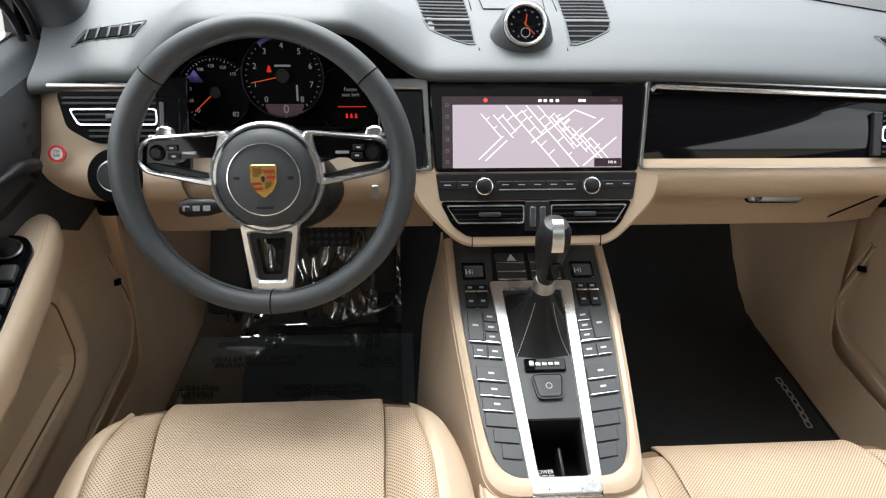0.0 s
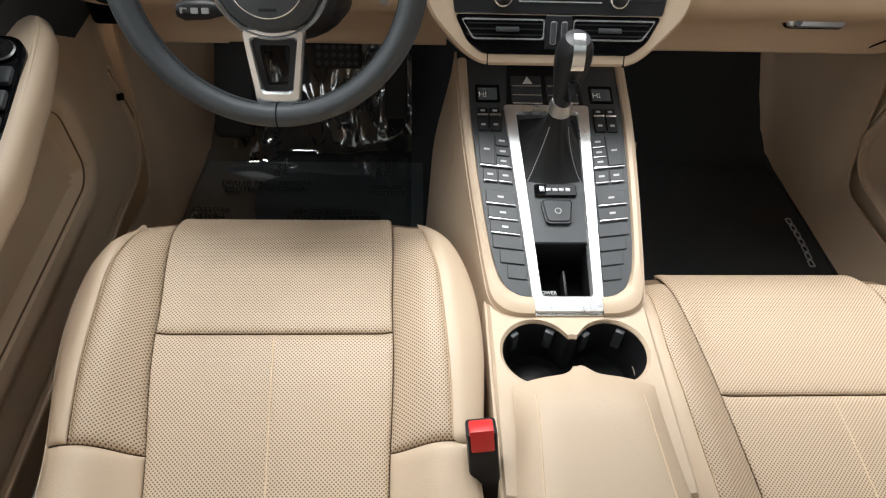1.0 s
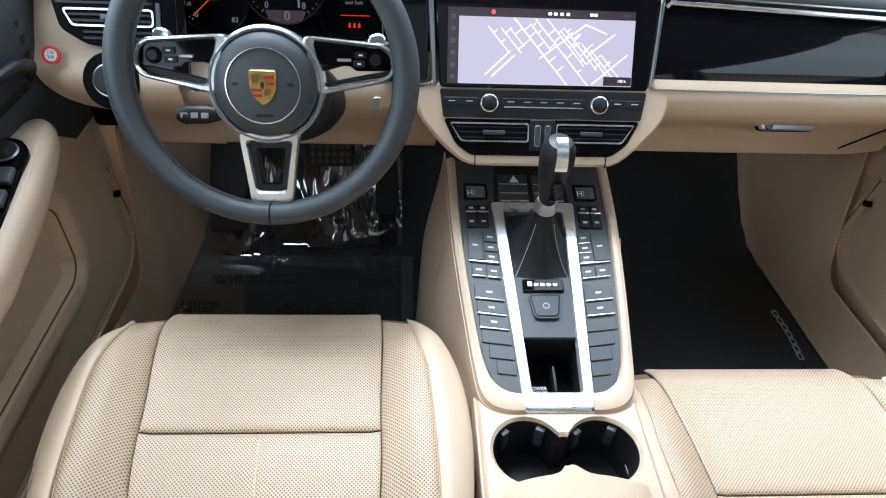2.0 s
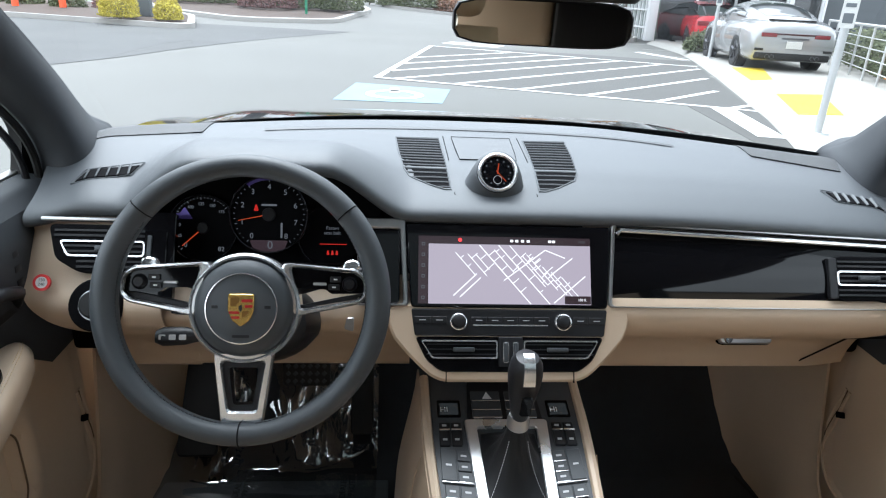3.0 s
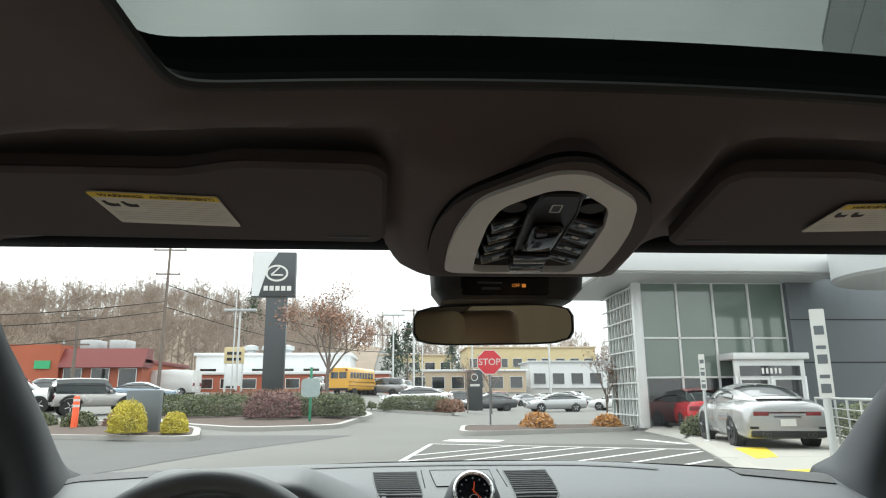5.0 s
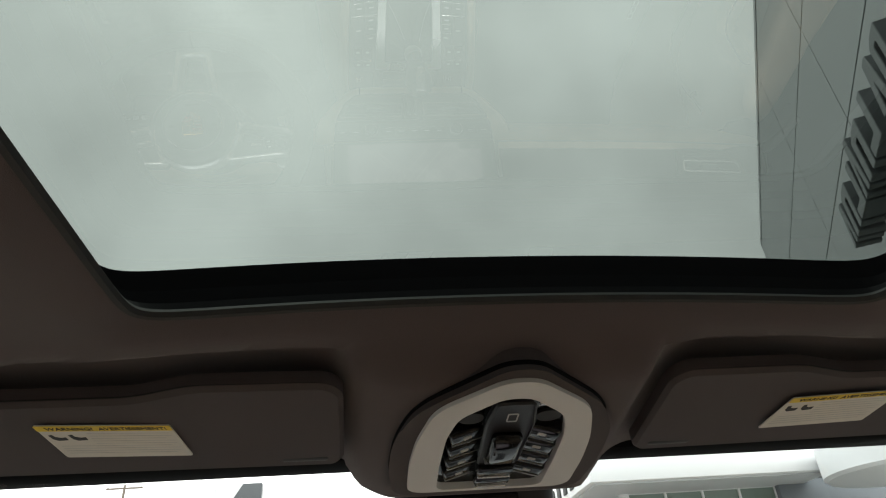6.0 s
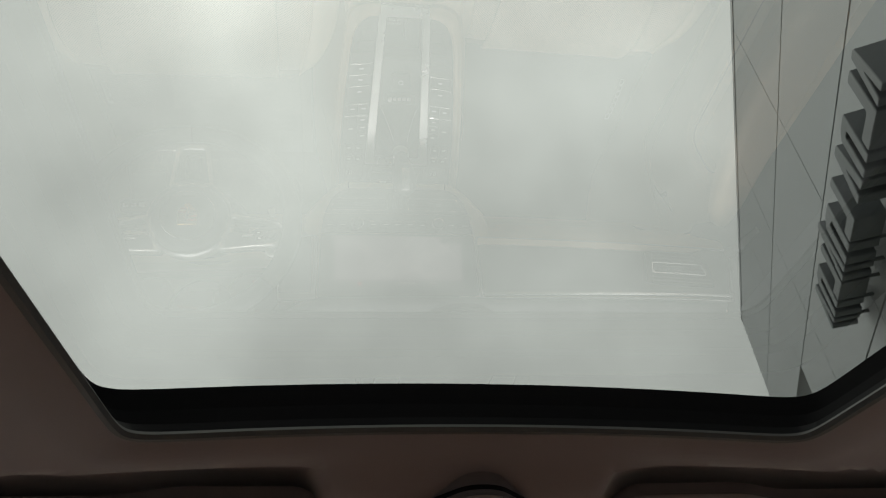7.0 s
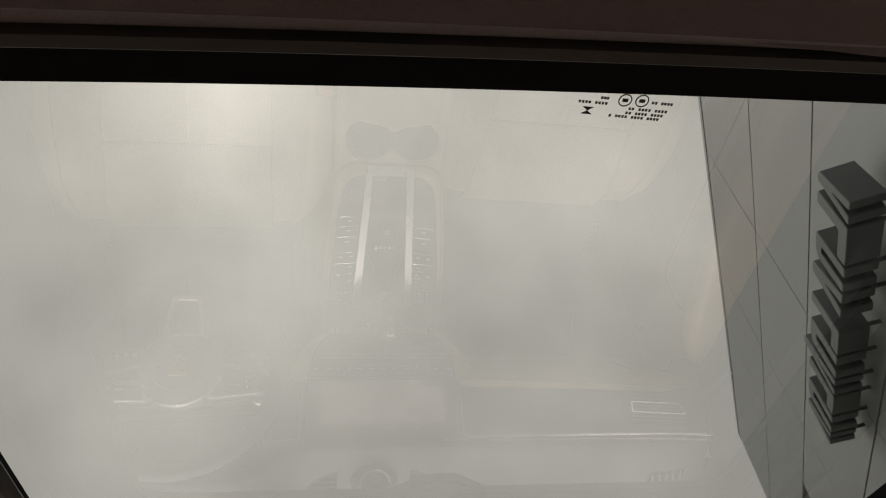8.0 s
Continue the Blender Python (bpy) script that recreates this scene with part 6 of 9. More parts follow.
# A-pillars
for sx in (-1, 1):
    # edge at the glass, ridge, and edge at the door seal, foot to head
    glass_edge = curve_pts([(0.735, 1.29, 1.06), (0.716, 1.247, 1.148), (0.722, 1.175, 1.183), (0.702, 1.043, 1.271), (0.682, 0.927, 1.340), (0.666, 0.855, 1.374), (0.651, 0.776, 1.418), (0.635, 0.60, 1.495)], 30)
    ridge = curve_pts([(0.668, 1.065, 1.06), (0.674, 1.05, 1.12), (0.680, 1.028, 1.17), (0.686, 0.97, 1.245), (0.678, 0.87, 1.315), (0.665, 0.79, 1.365), (0.65, 0.70, 1.42), (0.64, 0.55, 1.48)], 30)
    seal_edge = curve_pts([(0.75, 1.03, 1.05), (0.75, 1.042, 1.111), (0.75, 1.031, 1.162), (0.75, 0.994, 1.211), (0.745, 0.915, 1.271), (0.735, 0.83, 1.33), (0.725, 0.73, 1.39), (0.71, 0.54, 1.45)], 30)
    loops = []
    for p, q, r_ in zip(glass_edge, ridge, seal_edge):
        c = 2 * q - (p + r_) / 2
        lp = [p * (1 - f) ** 2 + 2 * c * f * (1 - f) + r_ * f ** 2 for f in [k / 14 for k in range(15)]]
        lp += [r_ + Vector((0.03, 0.03, 0)), p + Vector((0.05, 0.03, 0.01))]
        loops.append([Vector((sx * v.x, v.y, v.z)) for v in lp])
    pil = tagged(part("windshield_pillar", loft(loops), pillar_trim), "slate-grey trimmed windshield pillar", "pillar", kind="structure")
    part("pillar_seal", tube([(sx * (p.x + 0.006), p.y - 0.006, p.z - 0.004) for p in seal_edge], 0.0065, 8), rubber, pil)
    part("pillar_seal", tube([(sx * (p.x + 0.018), p.y - 0.022, p.z - 0.014) for p in seal_edge], 0.006, 8), black_plastic, pil)

# doors
def door(sx, name, lab):
    d = thing(name, lab, "car door", kind="", at=(sx * 0.76, 0.6, 0.45))

    def inset(y, z, y1, z0, z1, r):
        """Distance inwards from a rounded panel edge that runs off backwards."""
        qy, qz = y - (y1 - r), max(z0 + r - z, z - (z1 - r))
        return r - (math.hypot(max(qy, 0), max(qz, 0)) + min(max(qy, qz), 0))

    def skin(u, v):
        y = 1.14 - 1.39 * u
        z = 0.39 + 0.61 * v
        x = 0.748 - 0.012 * math.sin(math.pi * v) + 0.012 * sstep(0.85, 1.0, v)
        e = inset(y, z, 1.035, 0.478, 1.3, 0.10)
        x += 0.020 * (1 - sstep(0.0, 0.018, e)) + 0.004 * math.exp(-((e - 0.032) / 0.005) ** 2)
        g = inset(y, z, 0.815, 0.628, 0.79, 0.045)
        x += 0.024 * sstep(0.0, 0.012, g) - 0.006 * math.exp(-((g + 0.018) / 0.016) ** 2)
        return Vector((sx * x, y, z))
    part("lower_panel", grid(skin, 140, 110), beige_soft, d, "beige door panel")

    def contour(y1, z0, z1, r, e, ya, up=True):
        """Points of the rounded panel edge, e inwards."""
        pts = [(ya + (y1 - r - ya) * k / 12, z0 + e) for k in range(12)]
        pts += [(y1 - r + (r - e) * math.sin(radians(9 * k)), z0 + r - (r - e) * math.cos(radians(9 * k))) for k in range(11)]
        if up:
            pts += [(y1 - e - 0.03 * k / 6 * (1 if z1 > 0.9 else 0), z0 + r + (min(z1, 0.72) - r - z0) * k / 6) for k in range(1, 7)]
        return pts

    def on_skin(y, z, off):
        p = skin((1.14 - y) / 1.39, (z - 0.39) / 0.61)
        return Vector((p.x - sx * off, p.y, p.z))
    for e in (0.004, 0.019):
        part("panel_piping", tube([on_skin(y, z, 0.001) for y, z in contour(1.035, 0.478, 1.3, 0.10, e, 0.2)], 0.0034, 6), beige_soft, d, "raised beige piping")
    part("panel_seam", tube([on_skin(y, z, 0.0015) for y, z in contour(1.035, 0.478, 1.3, 0.10, 0.0115, 0.2)], 0.0012, 5), seam_shade, d)
    pk = contour(0.815, 0.628, 0.79, 0.045, 0.004, 0.2)
    pk += [(0.815 - 0.045 + 0.041 * math.cos(radians(9 * k)), 0.745 + 0.041 * math.sin(radians(9 * k))) for k in range(11)] + [(0.77 - 0.06 * k / 3, 0.786) for k in range(1, 4)]
    part("pocket_gap", tube([on_skin(y, z, 0.0006) for y, z in pk], 0.0016, 5), seam_shade, d, "dark gap round the door pocket")

    def upper(u, v):
        y = 1.045 - 1.295 * u
        lo_ = 0.90 - 0.085 * sstep(0.83, 0.93, y)
        f = v * 5
        k = min(int(f), 4)
        prof = ((0.738, lo_), (0.719, lo_ + 0.07), (0.716, 1.055), (0.726, 1.088), (0.752, 1.106), (0.790, 1.113))
        a, b = prof[k], prof[k + 1]
        g = f - k
        return Vector((sx * (a[0] + (b[0] - a[0]) * g), y, a[1] + (b[1] - a[1]) * g))
    part("upper_panel", grid(upper, 24, 20, 0.006), pillar_trim, d, "slate upper door panel")
    # armrest
    ctrl = [(0.850, 0.880, 0.018, 0.012), (0.842, 0.887, 0.036, 0.02), (0.81, 0.889, 0.053, 0.026), (0.765, 0.888, 0.066, 0.028), (0.69, 0.877, 0.079, 0.03), (0.55, 0.854, 0.090, 0.03), (0.35, 0.842, 0.092, 0.03), (0.1, 0.838, 0.08, 0.03), (-0.1, 0.838, 0.05, 0.03)]
    loops = []
    for y, z, hw, hh in ctrl:
        lp = []
        for x_, z_ in rrect(-hw, -hh, hw, hh, 0.02, 5):
            lp.append(Vector((sx * (0.745 + x_ * (1.0 if x_ < 0 else 0.6)), y, z + z_)))
        loops.append(lp)
    ar = part("armrest", loft(loops), leather, d, "padded beige leather armrest")
    edge = [Vector((sx * (0.745 - hw + 0.012), y, z + hh * 0.93)) for y, z, hw, hh in ctrl[1:]]
    edge = curve_pts(edge, 40)
    stitches(edge, 0.006, 0.004, 0.0007, thread, d)
    stitches([p + Vector((sx * 0.004, 0, 0.0006)) for p in edge], 0.006, 0.004, 0.0007, thread, d)
    if sx < 0:
        sm = axes((-0.712, 0.665, 0.902), (1, 0, 0), (-0.12, 1, 0.19))
        sp = part("switch_panel", plate(round_poly([(-0.03, -0.11), (0.026, -0.11), (0.030, 0.075), (0.012, 0.10), (-0.026, 0.10)], 0.012), -0.02, 0.004, sm, 0.002), piano, d, "gloss black window switch panel")
        part("mirror_dial", lathe([(0.0, 0.016), (0.011, 0.016), (0.013, 0.013), (0.0165, 0.004)], sm @ Matrix.Translation((0.0, 0.068, 0.004)), 24), black_plastic, sp)
        part("dial_rim", lathe([(0.0165, 0.004), (0.0175, 0.006), (0.0195, 0.004)], sm @ Matrix.Translation((0.0, 0.068, 0.004)), 24), dark_silver, sp)
        for j in range(3):
            for i in range(2):
                part("window_switch", box(-0.024 + 0.026 * i, 0.008 - 0.04 * j, 0.004, -0.002 + 0.026 * i, 0.036 - 0.04 * j, 0.013, 0.003, sm), grey_plastic, sp)
    # pocket and inner line
    part("stop_slot", plate(rrect(-0.011, -0.006, 0.011, 0.006, 0.002), -0.002, 0.0025, axes((sx * 0.7285, 0.985, 0.668), (0, sx, -0.55 * sx), (0, 0.5, 1)), 0.0008), void_black, d)
    # handle on the upper panel
    part("handle_cup", plate(rrect(-0.07, -0.045, 0.07, 0.045, 0.02), 0.0, 0.006, axes((sx * 0.725, 0.80, 1.0), (0, -sx, 0), (0, 0, 1)), 0.003), black_plastic, d)
    part("pull_handle", tube([(sx * 0.722, 0.85, 0.965), (sx * 0.705, 0.83, 0.995), (sx * 0.703, 0.79, 1.01), (sx * 0.715, 0.73, 1.01)], [0.006, 0.01, 0.01, 0.006], 10), black_plastic, d, "black inner door pull")
    for k in range(4):
        part("memory_key", box(-0.008, -0.005, 0, 0.008, 0.005, 0.006, 0.001, axes((sx * 0.722, 0.862, 0.975 + 0.022 * k), (0, -sx, 0), (0, 0, 1))), black_plastic, d)
    # broad black frame, rounded at its lower front corner
    ins = curve_pts([(1.02, 1.06, 0), (1.032, 1.11, 0), (1.036, 1.15, 0), (1.028, 1.19, 0), (0.985, 1.233, 0), (0.90, 1.298, 0), (0.80, 1.36, 0), (0.70, 1.402, 0), (0.5, 1.44, 0), (-0.28, 1.45, 0)], 40)
    outs = curve_pts([(1.14, 1.06, 0), (1.14, 1.12, 0), (1.13, 1.18, 0), (1.11, 1.23, 0), (1.05, 1.29, 0), (0.95, 1.36, 0), (0.85, 1.42, 0), (0.73, 1.47, 0), (0.5, 1.50, 0), (-0.28, 1.51, 0)], 40)
    lean = lambda p, x: Vector((sx * (x - 0.05 * (p.y - 1.105) / 0.345), p.x, p.y))
    part("window_frame", loft([[lean(p, 0.782), lean(q, 0.778), lean(q, 0.80), lean(p, 0.80)] for p, q in zip(ins, outs)]), rubber, d, "broad black window frame")
    part("window", grid(lambda u, v: Vector((sx * (0.80 - 0.05 * v), (1.10 - 0.42 * v ** 1.6) + (-0.28 - 1.10 + 0.42 * v ** 1.6) * u, 1.10 + 0.36 * v)), 4, 8), side_glass, d, "clear side window")
    part("belt_seal", box(min(sx * 0.786, sx * 0.806), -0.3, 1.08, max(sx * 0.786, sx * 0.806), 1.06, 1.117, 0.004), dark_silver, d)
    part("outer_skin", box(min(sx * 0.83, sx * 0.85), -0.3, 0.35, max(sx * 0.83, sx * 0.85), 1.1, 1.09, 0.01), body_paint, d)
    return d


door(-1, "driver_door", "beige and slate driver door with stitched armrest")
door(1, "passenger_door", "beige and slate passenger door panel with stitched armrest")

# sun visors with warning labels
yellow_print = mat("yellow_label", (0.75, 0.55, 0.05), 0.5)
label_white = mat("label_paper", (0.62, 0.60, 0.56), 0.55, 0, 0.03)
for sx in (-1, 1):
    vs = thing("sun_visor", "charcoal sun visor folded up with printed warning label", "sun visor", "sun visors", at=(sx * 0.35, 0.46, 1.48))
    vm = axes((CR + sx * 0.355, 0.475, 1.4755), (1, 0, 0), (0, -1, 0.17 + 0.0))
    vm = Matrix.Translation(vm.translation) @ Matrix.Rotation(radians(-sx * 1.5), 4, "Z") @ Matrix.Translation(-vm.translation) @ vm
    vo = [(-0.205, -0.09), (0.198, -0.094), (0.207, -0.082), (0.207, 0.05), (0.194, 0.065), (0.085, 0.065), (0.035, 0.048), (-0.205, 0.045)]
    vo = vo if sx < 0 else [(-a, b) for a, b in reversed(vo)]
    part("pad", plate(round_poly(vo, 0.014, 6), -0.012, 0.004, vm, 0.004), visor_cloth, vs)
    part("pad_seam", tube([vm @ Vector((a * 0.992, b * 0.985, -0.001)) for a, b in round_poly(vo, 0.014, 6)], 0.0012, 5, True), rubber, vs)
    if sx < 0:
        lm = axes((-0.338, 0.491, 1.4672), (0.114, 0.0135, 0.0), (-0.0085, -0.065, 0.0115))
    else:
        lm = axes((0.335, 0.482, 1.466), (0.114, -0.0135, 0.0), (0.0085, -0.065, 0.0115))
    wl2 = part("warning_label", plate(rrect(-0.0535, -0.031, 0.0535, 0.031, 0.002), 0.0, 0.0012, lm), label_white, vs, "white warning label with yellow header")
    part("label_header", plate(rrect(-0.0535, 0.022, 0.0535, 0.031, 0.001), 0.0012, 0.0016, lm), yellow_print, wl2)
    for j in range(9):
        x0 = -0.018 if j < 5 else -0.048
        part("label_line", plate(rrect(x0, 0.0165 - 0.0048 * j, 0.049 - 0.006 * (j % 3 == 2), 0.0171 - 0.0048 * j, 0.0002), 0.0012, 0.0014, lm), faded_print, wl2, sharp=0)
    for j in range(2):
        part("label_picture", plate([(-0.049 + 0.0155 * j + a, 0.006 + b) for a, b in ((0.0, 0.008), (0.003, 0.009), (0.004, 0.005), (0.008, 0.003), (0.012, 0.004), (0.012, -0.001), (0.004, -0.002), (0.001, 0.001))], 0.0012, 0.0016, lm), black_plastic, wl2, sharp=0)
    text("label_text", "WARNING!  AVERTISSEMENT!", 0.0072, lm @ Matrix.Translation((0.002, 0.0262, 0.0018)), black_plastic, wl2)
    part("visor_clip", box(CR + sx * 0.188 - 0.025, 0.55, 1.458, CR + sx * 0.188 + 0.025, 0.566, 1.472, 0.004), black_plastic, vs)

# overhead console
OM = axes((0.010, 0.378, 1.487), (1, 0, 0), (0, 1, -0.16)) @ Matrix.Scale(0.88, 4, (0, 1, 0))
oh = thing("overhead_console", "black overhead switch console with pale grey ring", "overhead console", at=(0.015, 0.5, 1.46))


def arch_of(pts, r):
    """Outline of an arch from its right half."""
    return round_poly([(-pts[0][0], pts[0][1])] + pts + [(-a, b) for a, b in reversed(pts[1:])], r, 6)


O1 = arch_of([(0.014, 0.004), (0.086, 0.080), (0.103, 0.15), (0.107, 0.235), (0.098, 0.300)], 0.03)
O2 = arch_of([(0.014, 0.015), (0.070, 0.070), (0.084, 0.14), (0.0885, 0.20), (0.088, 0.282)], 0.022)
O3 = arch_of([(0.012, 0.047), (0.048, 0.086), (0.056, 0.13), (0.058, 0.20), (0.057, 0.276)], 0.014)
part("bezel", ring(O1, O2, 0.02, -0.010, OM, None, -0.004), visor_cloth, oh)
part("bezel_gap", tube([OM @ Vector((a, b, -0.001)) for a, b in O1], 0.0022, 5, True), void_black, oh)
part("pale_ring", ring(O2, O3, 0.02, -0.014, OM), console_white, oh, "pale grey ring")
ohp = part("switch_panel", plate(O3, 0.02, -0.006, OM), piano, oh, "gloss black switch panel")
part("centre_spine", plate(round_poly([(-0.016, 0.056), (0.016, 0.056), (0.021, 0.10), (0.019, 0.20), (-0.019, 0.20), (-0.021, 0.10)], 0.005), -0.004, -0.014, OM, -0.002), black_plastic, ohp)
part("rocker", box(-0.015, 0.118, -0.024, 0.015, 0.182, -0.012, 0.006, OM, 3), piano, ohp)
part("rocker_line", box(-0.015, 0.184, -0.020, 0.015, 0.187, -0.010, 0.001, OM), dark_silver, ohp)
part("mark", ring(rrect(-0.005, 0.078, 0.005, 0.096, 0.002), rrect(-0.0038, 0.080, 0.0038, 0.094, 0.001), -0.014, -0.0145, OM), faded_print, ohp)
for sx in (-1, 1):
    for k in range(4):
        y = 0.135 + 0.032 * k
        tilt = OM @ Matrix.Translation((sx * 0.037, y, -0.006)) @ Matrix.Rotation(radians(sx * 14), 4, "Y") @ Matrix.Rotation(radians(sx * 6), 4, "Z")
        kk = part("key", box(-0.0165, -0.013, -0.006, 0.0165, 0.013, 0.006, 0.003, tilt, 3), piano, ohp)
        part("key_line", box(-0.0155, 0.0136, -0.0055, 0.0155, 0.0152, 0.002, 0.0006, tilt), dark_silver, kk)
        part("key_mark", plate(rrect(-0.004, -0.003, 0.004, 0.003, 0.001), -0.0058, -0.0064, tilt), faded_print, kk, sharp=0)
    part("microphone", plate(circle(sx * 0.036, 0.098, 0.012, 20), -0.005, -0.009, OM), rubber, ohp)
    part("ambient_light", box(min(sx * 0.022, sx * 0.034), 0.062 if sx < 0 else 0.064, -0.012, max(sx * 0.022, sx * 0.034), 0.066 if sx < 0 else 0.068, -0.005, 0.0008, OM @ Matrix.Rotation(radians(sx * 0), 4, "Z")), silver, ohp)
for k in range(2):
    part("key", box(-0.019, 0.206 + 0.028 * k, -0.018, 0.019, 0.228 + 0.028 * k, -0.005, 0.003, OM), piano, ohp)
    part("key_line", box(-0.017, 0.229 + 0.028 * k, -0.019, 0.017, 0.2315 + 0.028 * k, -0.008, 0.0008, OM), silver, ohp)
# lamp pod and mirror
pod2 = thing("airbag_indicator", "black sensor pod with amber airbag-off text", "indicator", at=(0.02, 0.74, 1.45))
part("housing", loft([[Vector((0.012 + x, y, z)) for x, y in rrect(-w, -0.05 + yo, w, 0.05 + yo, 0.025, 5)] for w, z, yo in ((0.098, 1.46, 0.745), (0.096, 1.432, 0.750), (0.084, 1.418, 0.760))]), black_plastic, pod2)
pmx = axes((0.004, 0.6965, 1.433), (1, 0, 0), (0, -0.15, 1))
part("window", plate(rrect(-0.055, -0.012, 0.055, 0.012, 0.004), 0.0, 0.003, pmx, 0.001), piano, pod2)
text("indicator_text", "OFF", 0.0058, pmx @ Matrix.Translation((0.013, 0.0, 0.0034)), amber, pod2)
part("amber_icon", plate(rrect(0.0205, -0.0022, 0.0255, 0.0022, 0.0010), 0.003, 0.0034, pmx), amber, pod2, sharp=0)
part("print_bar", plate(rrect(-0.035, 0.002, -0.004, 0.0045, 0.0005), 0.003, 0.0034, pmx), grey_plastic, pod2)
part("print_bar", plate(rrect(-0.03, -0.005, -0.006, -0.0025, 0.0005), 0.003, 0.0034, pmx), grey_plastic, pod2)
mir = thing("rear_view_mirror", "frameless black-rimmed rear-view mirror", "mirror", at=(0.013, 0.8, 1.4))
MM = axes((-0.004, 0.757, 1.391), (1, -0.156, 0.0), (0.0, -0.06, 1))
mo = [(superbox(t, 0.105, 0.0262, 5)) for t in [2 * math.pi * i / 64 for i in range(64)]]
part("housing", loft([[MM @ Vector((x * s, y * s, z)) for x, y in mo] for s, z in ((1.0, 0.0), (1.02, -0.006), (0.95, -0.02), (0.6, -0.03))]), black_plastic, mir)
part("glass", plate([(x * 0.975, y * 0.93) for x, y in mo], 0.0, 0.0016, MM), mirror_mat, mir, "silvered mirror glass", sharp=0)
part("stem", tube([(0.0, 0.775, 1.40), (0.008, 0.77, 1.44)], 0.015, 10), black_plastic, mir)

# ---- outside: ground, kerbs, markings ----
def ground_z(x, y):
    s = sstep(8, -4, x)
    k = max(0.0, y - 20)
    z = 0.035 * k * k / (k + 4) * s
    z = min(z, 3.2 + 0.3 * math.tanh((z - 3.2) / 0.3)) if z > 3.2 else z
    return z + 9.0 * sstep(85, 180, y) + 10.0 * sstep(80, 190, y) * sstep(10, -60, x)


def far(v, reach):
    return math.sinh(4.2 * v) / math.sinh(4.2) * reach


asphalt = mat("asphalt", (0.130, 0.128, 0.120), 0.9, 0, 0.24, 0.22, 0.0, 100, bump=0.35, bump_scale=55)
concrete = mat("pale_concrete", (0.31, 0.30, 0.275), 0.85, 0, 0.08, 0.8, 0, 100, bump=0.2, bump_scale=40)
kerb_stone = mat("kerb_concrete", (0.35, 0.34, 0.32), 0.85, 0, 0.12, 1.5, 0, 100, bump=0.2, bump_scale=30)
white_line = mat("white_road_paint", (0.62, 0.62, 0.60), 0.7, 0, 0.12, 3.0)
yellow_paint = mat("yellow_tactile_paint", (0.60, 0.45, 0.02), 0.65, 0, 0.1, 3.0)
blue_paint = mat("blue_road_paint", (0.175, 0.265, 0.31), 0.7, 0, 0.25, 2.0)
mulch = mat("dark_mulch", (0.07, 0.05, 0.04), 0.95, 0, 0.4, 5.0, 0, 100, bump=0.8, bump_scale=20)
metal_pole = mat("galvanised_steel", (0.55, 0.56, 0.56), 0.45, 0.6, 0.08, 3.0)
bark = mat("grey_bark", (0.16, 0.13, 0.11), 0.9, 0, 0.3, 6.0, 0, 100, bump=0.6, bump_scale=30)
tagged(part("ground", grid(lambda u, v: (lambda x, y: Vector((x, y, ground_z(x, y))))(far(2 * u - 1, 700), 20 + far(2 * v - 1, 700)), 150, 150), asphalt), "grey asphalt parking lot rising to wooded hill", "ground", kind="structure")


def strip(a, b, w, material, parent, name="line", up=0.006, n=8):
    """A painted line that follows the ground."""
    a, b = Vector(a), Vector(b)
    d = (b - a).normalized()
    s = Vector((-d.y, d.x)) * w / 2
    bm = bmesh.new()
    prev = None
    for i in range(n + 1):
        p = a.lerp(b, i / n)
        q = [bm.verts.new((*(p + k * s), ground_z(*(p + k * s)) + up)) for k in (1, -1)]
        if prev:
            bm.faces.new((prev[0], prev[1], q[1], q[0]))
        prev = q
    return part(name, bm, material, parent, sharp=0)


hatch = thing("hatched_marking", "white painted no-parking hatching on asphalt", "road marking", kind="structure", at=(3, 13, 0))
A, B, C, D = (-0.45, 11.32), (0.85, 18.5), (7.1, 15.6), (4.78, 9.3)
fresh = [(-0.5, 11.2), (0.8, 18.8), (3.0, 18.4), (7.6, 17.0), (4.85, 8.4), (4.15, 6.5), (3.85, 6.6), (4.2, 9.55)]
part("newer_coat", plate(fresh[::-1], -0.05, 0.004), mat("newer_asphalt", (0.083, 0.081, 0.076), 0.9, 0, 0.14, 0.9, 0.0, 100, bump=0.35, bump_scale=60), hatch, "darker newer asphalt", sharp=0)
strip(A, B, 0.12, white_line, hatch, up=0.009)
strip(A, D, 0.12, white_line, hatch, up=0.009)
strip(B, C, 0.12, white_line, hatch, up=0.009)
A, B, C, D = (Vector(p) for p in (A, B, C, D))
for k in range(9):
    # parallel bars from the near and outer edges to the far and kerb edges
    f = -0.52 + 0.19 * k
    a = A.lerp(D, f) if f > 0 else A.lerp(B, -f * 0.98)
    d = Vector((0.74, 0.672))
    reach = 9.0
    for p, q in ((B, C), (C, D)):
        e, w = q - p, p - a
        den = d.x * e.y - d.y * e.x
        if abs(den) > 1e-6:
            t_ = (w.x * e.y - w.y * e.x) / den
            s_ = (w.x * d.y - w.y * d.x) / den
            if t_ > 0.2 and 0 <= s_ <= 1:
                reach = min(reach, t_)
    if reach < 8.9:
        strip(a, a + d * reach, 0.11, white_line, hatch, up=0.009)
wheelstop = thing("parking_line", "thick white parking bay line", "road marking", kind="structure", at=(4.5, 8.6, 0))
strip((4.66, 9.3), (4.25, 7.2), 0.34, white_line, wheelstop, up=0.009)
strip((4.78, 9.3), (5.4, 9.0), 0.11, white_line, wheelstop, up=0.009)
strip((4.78, 9.32), (5.55, 9.85), 0.11, white_line, wheelstop, up=0.009)
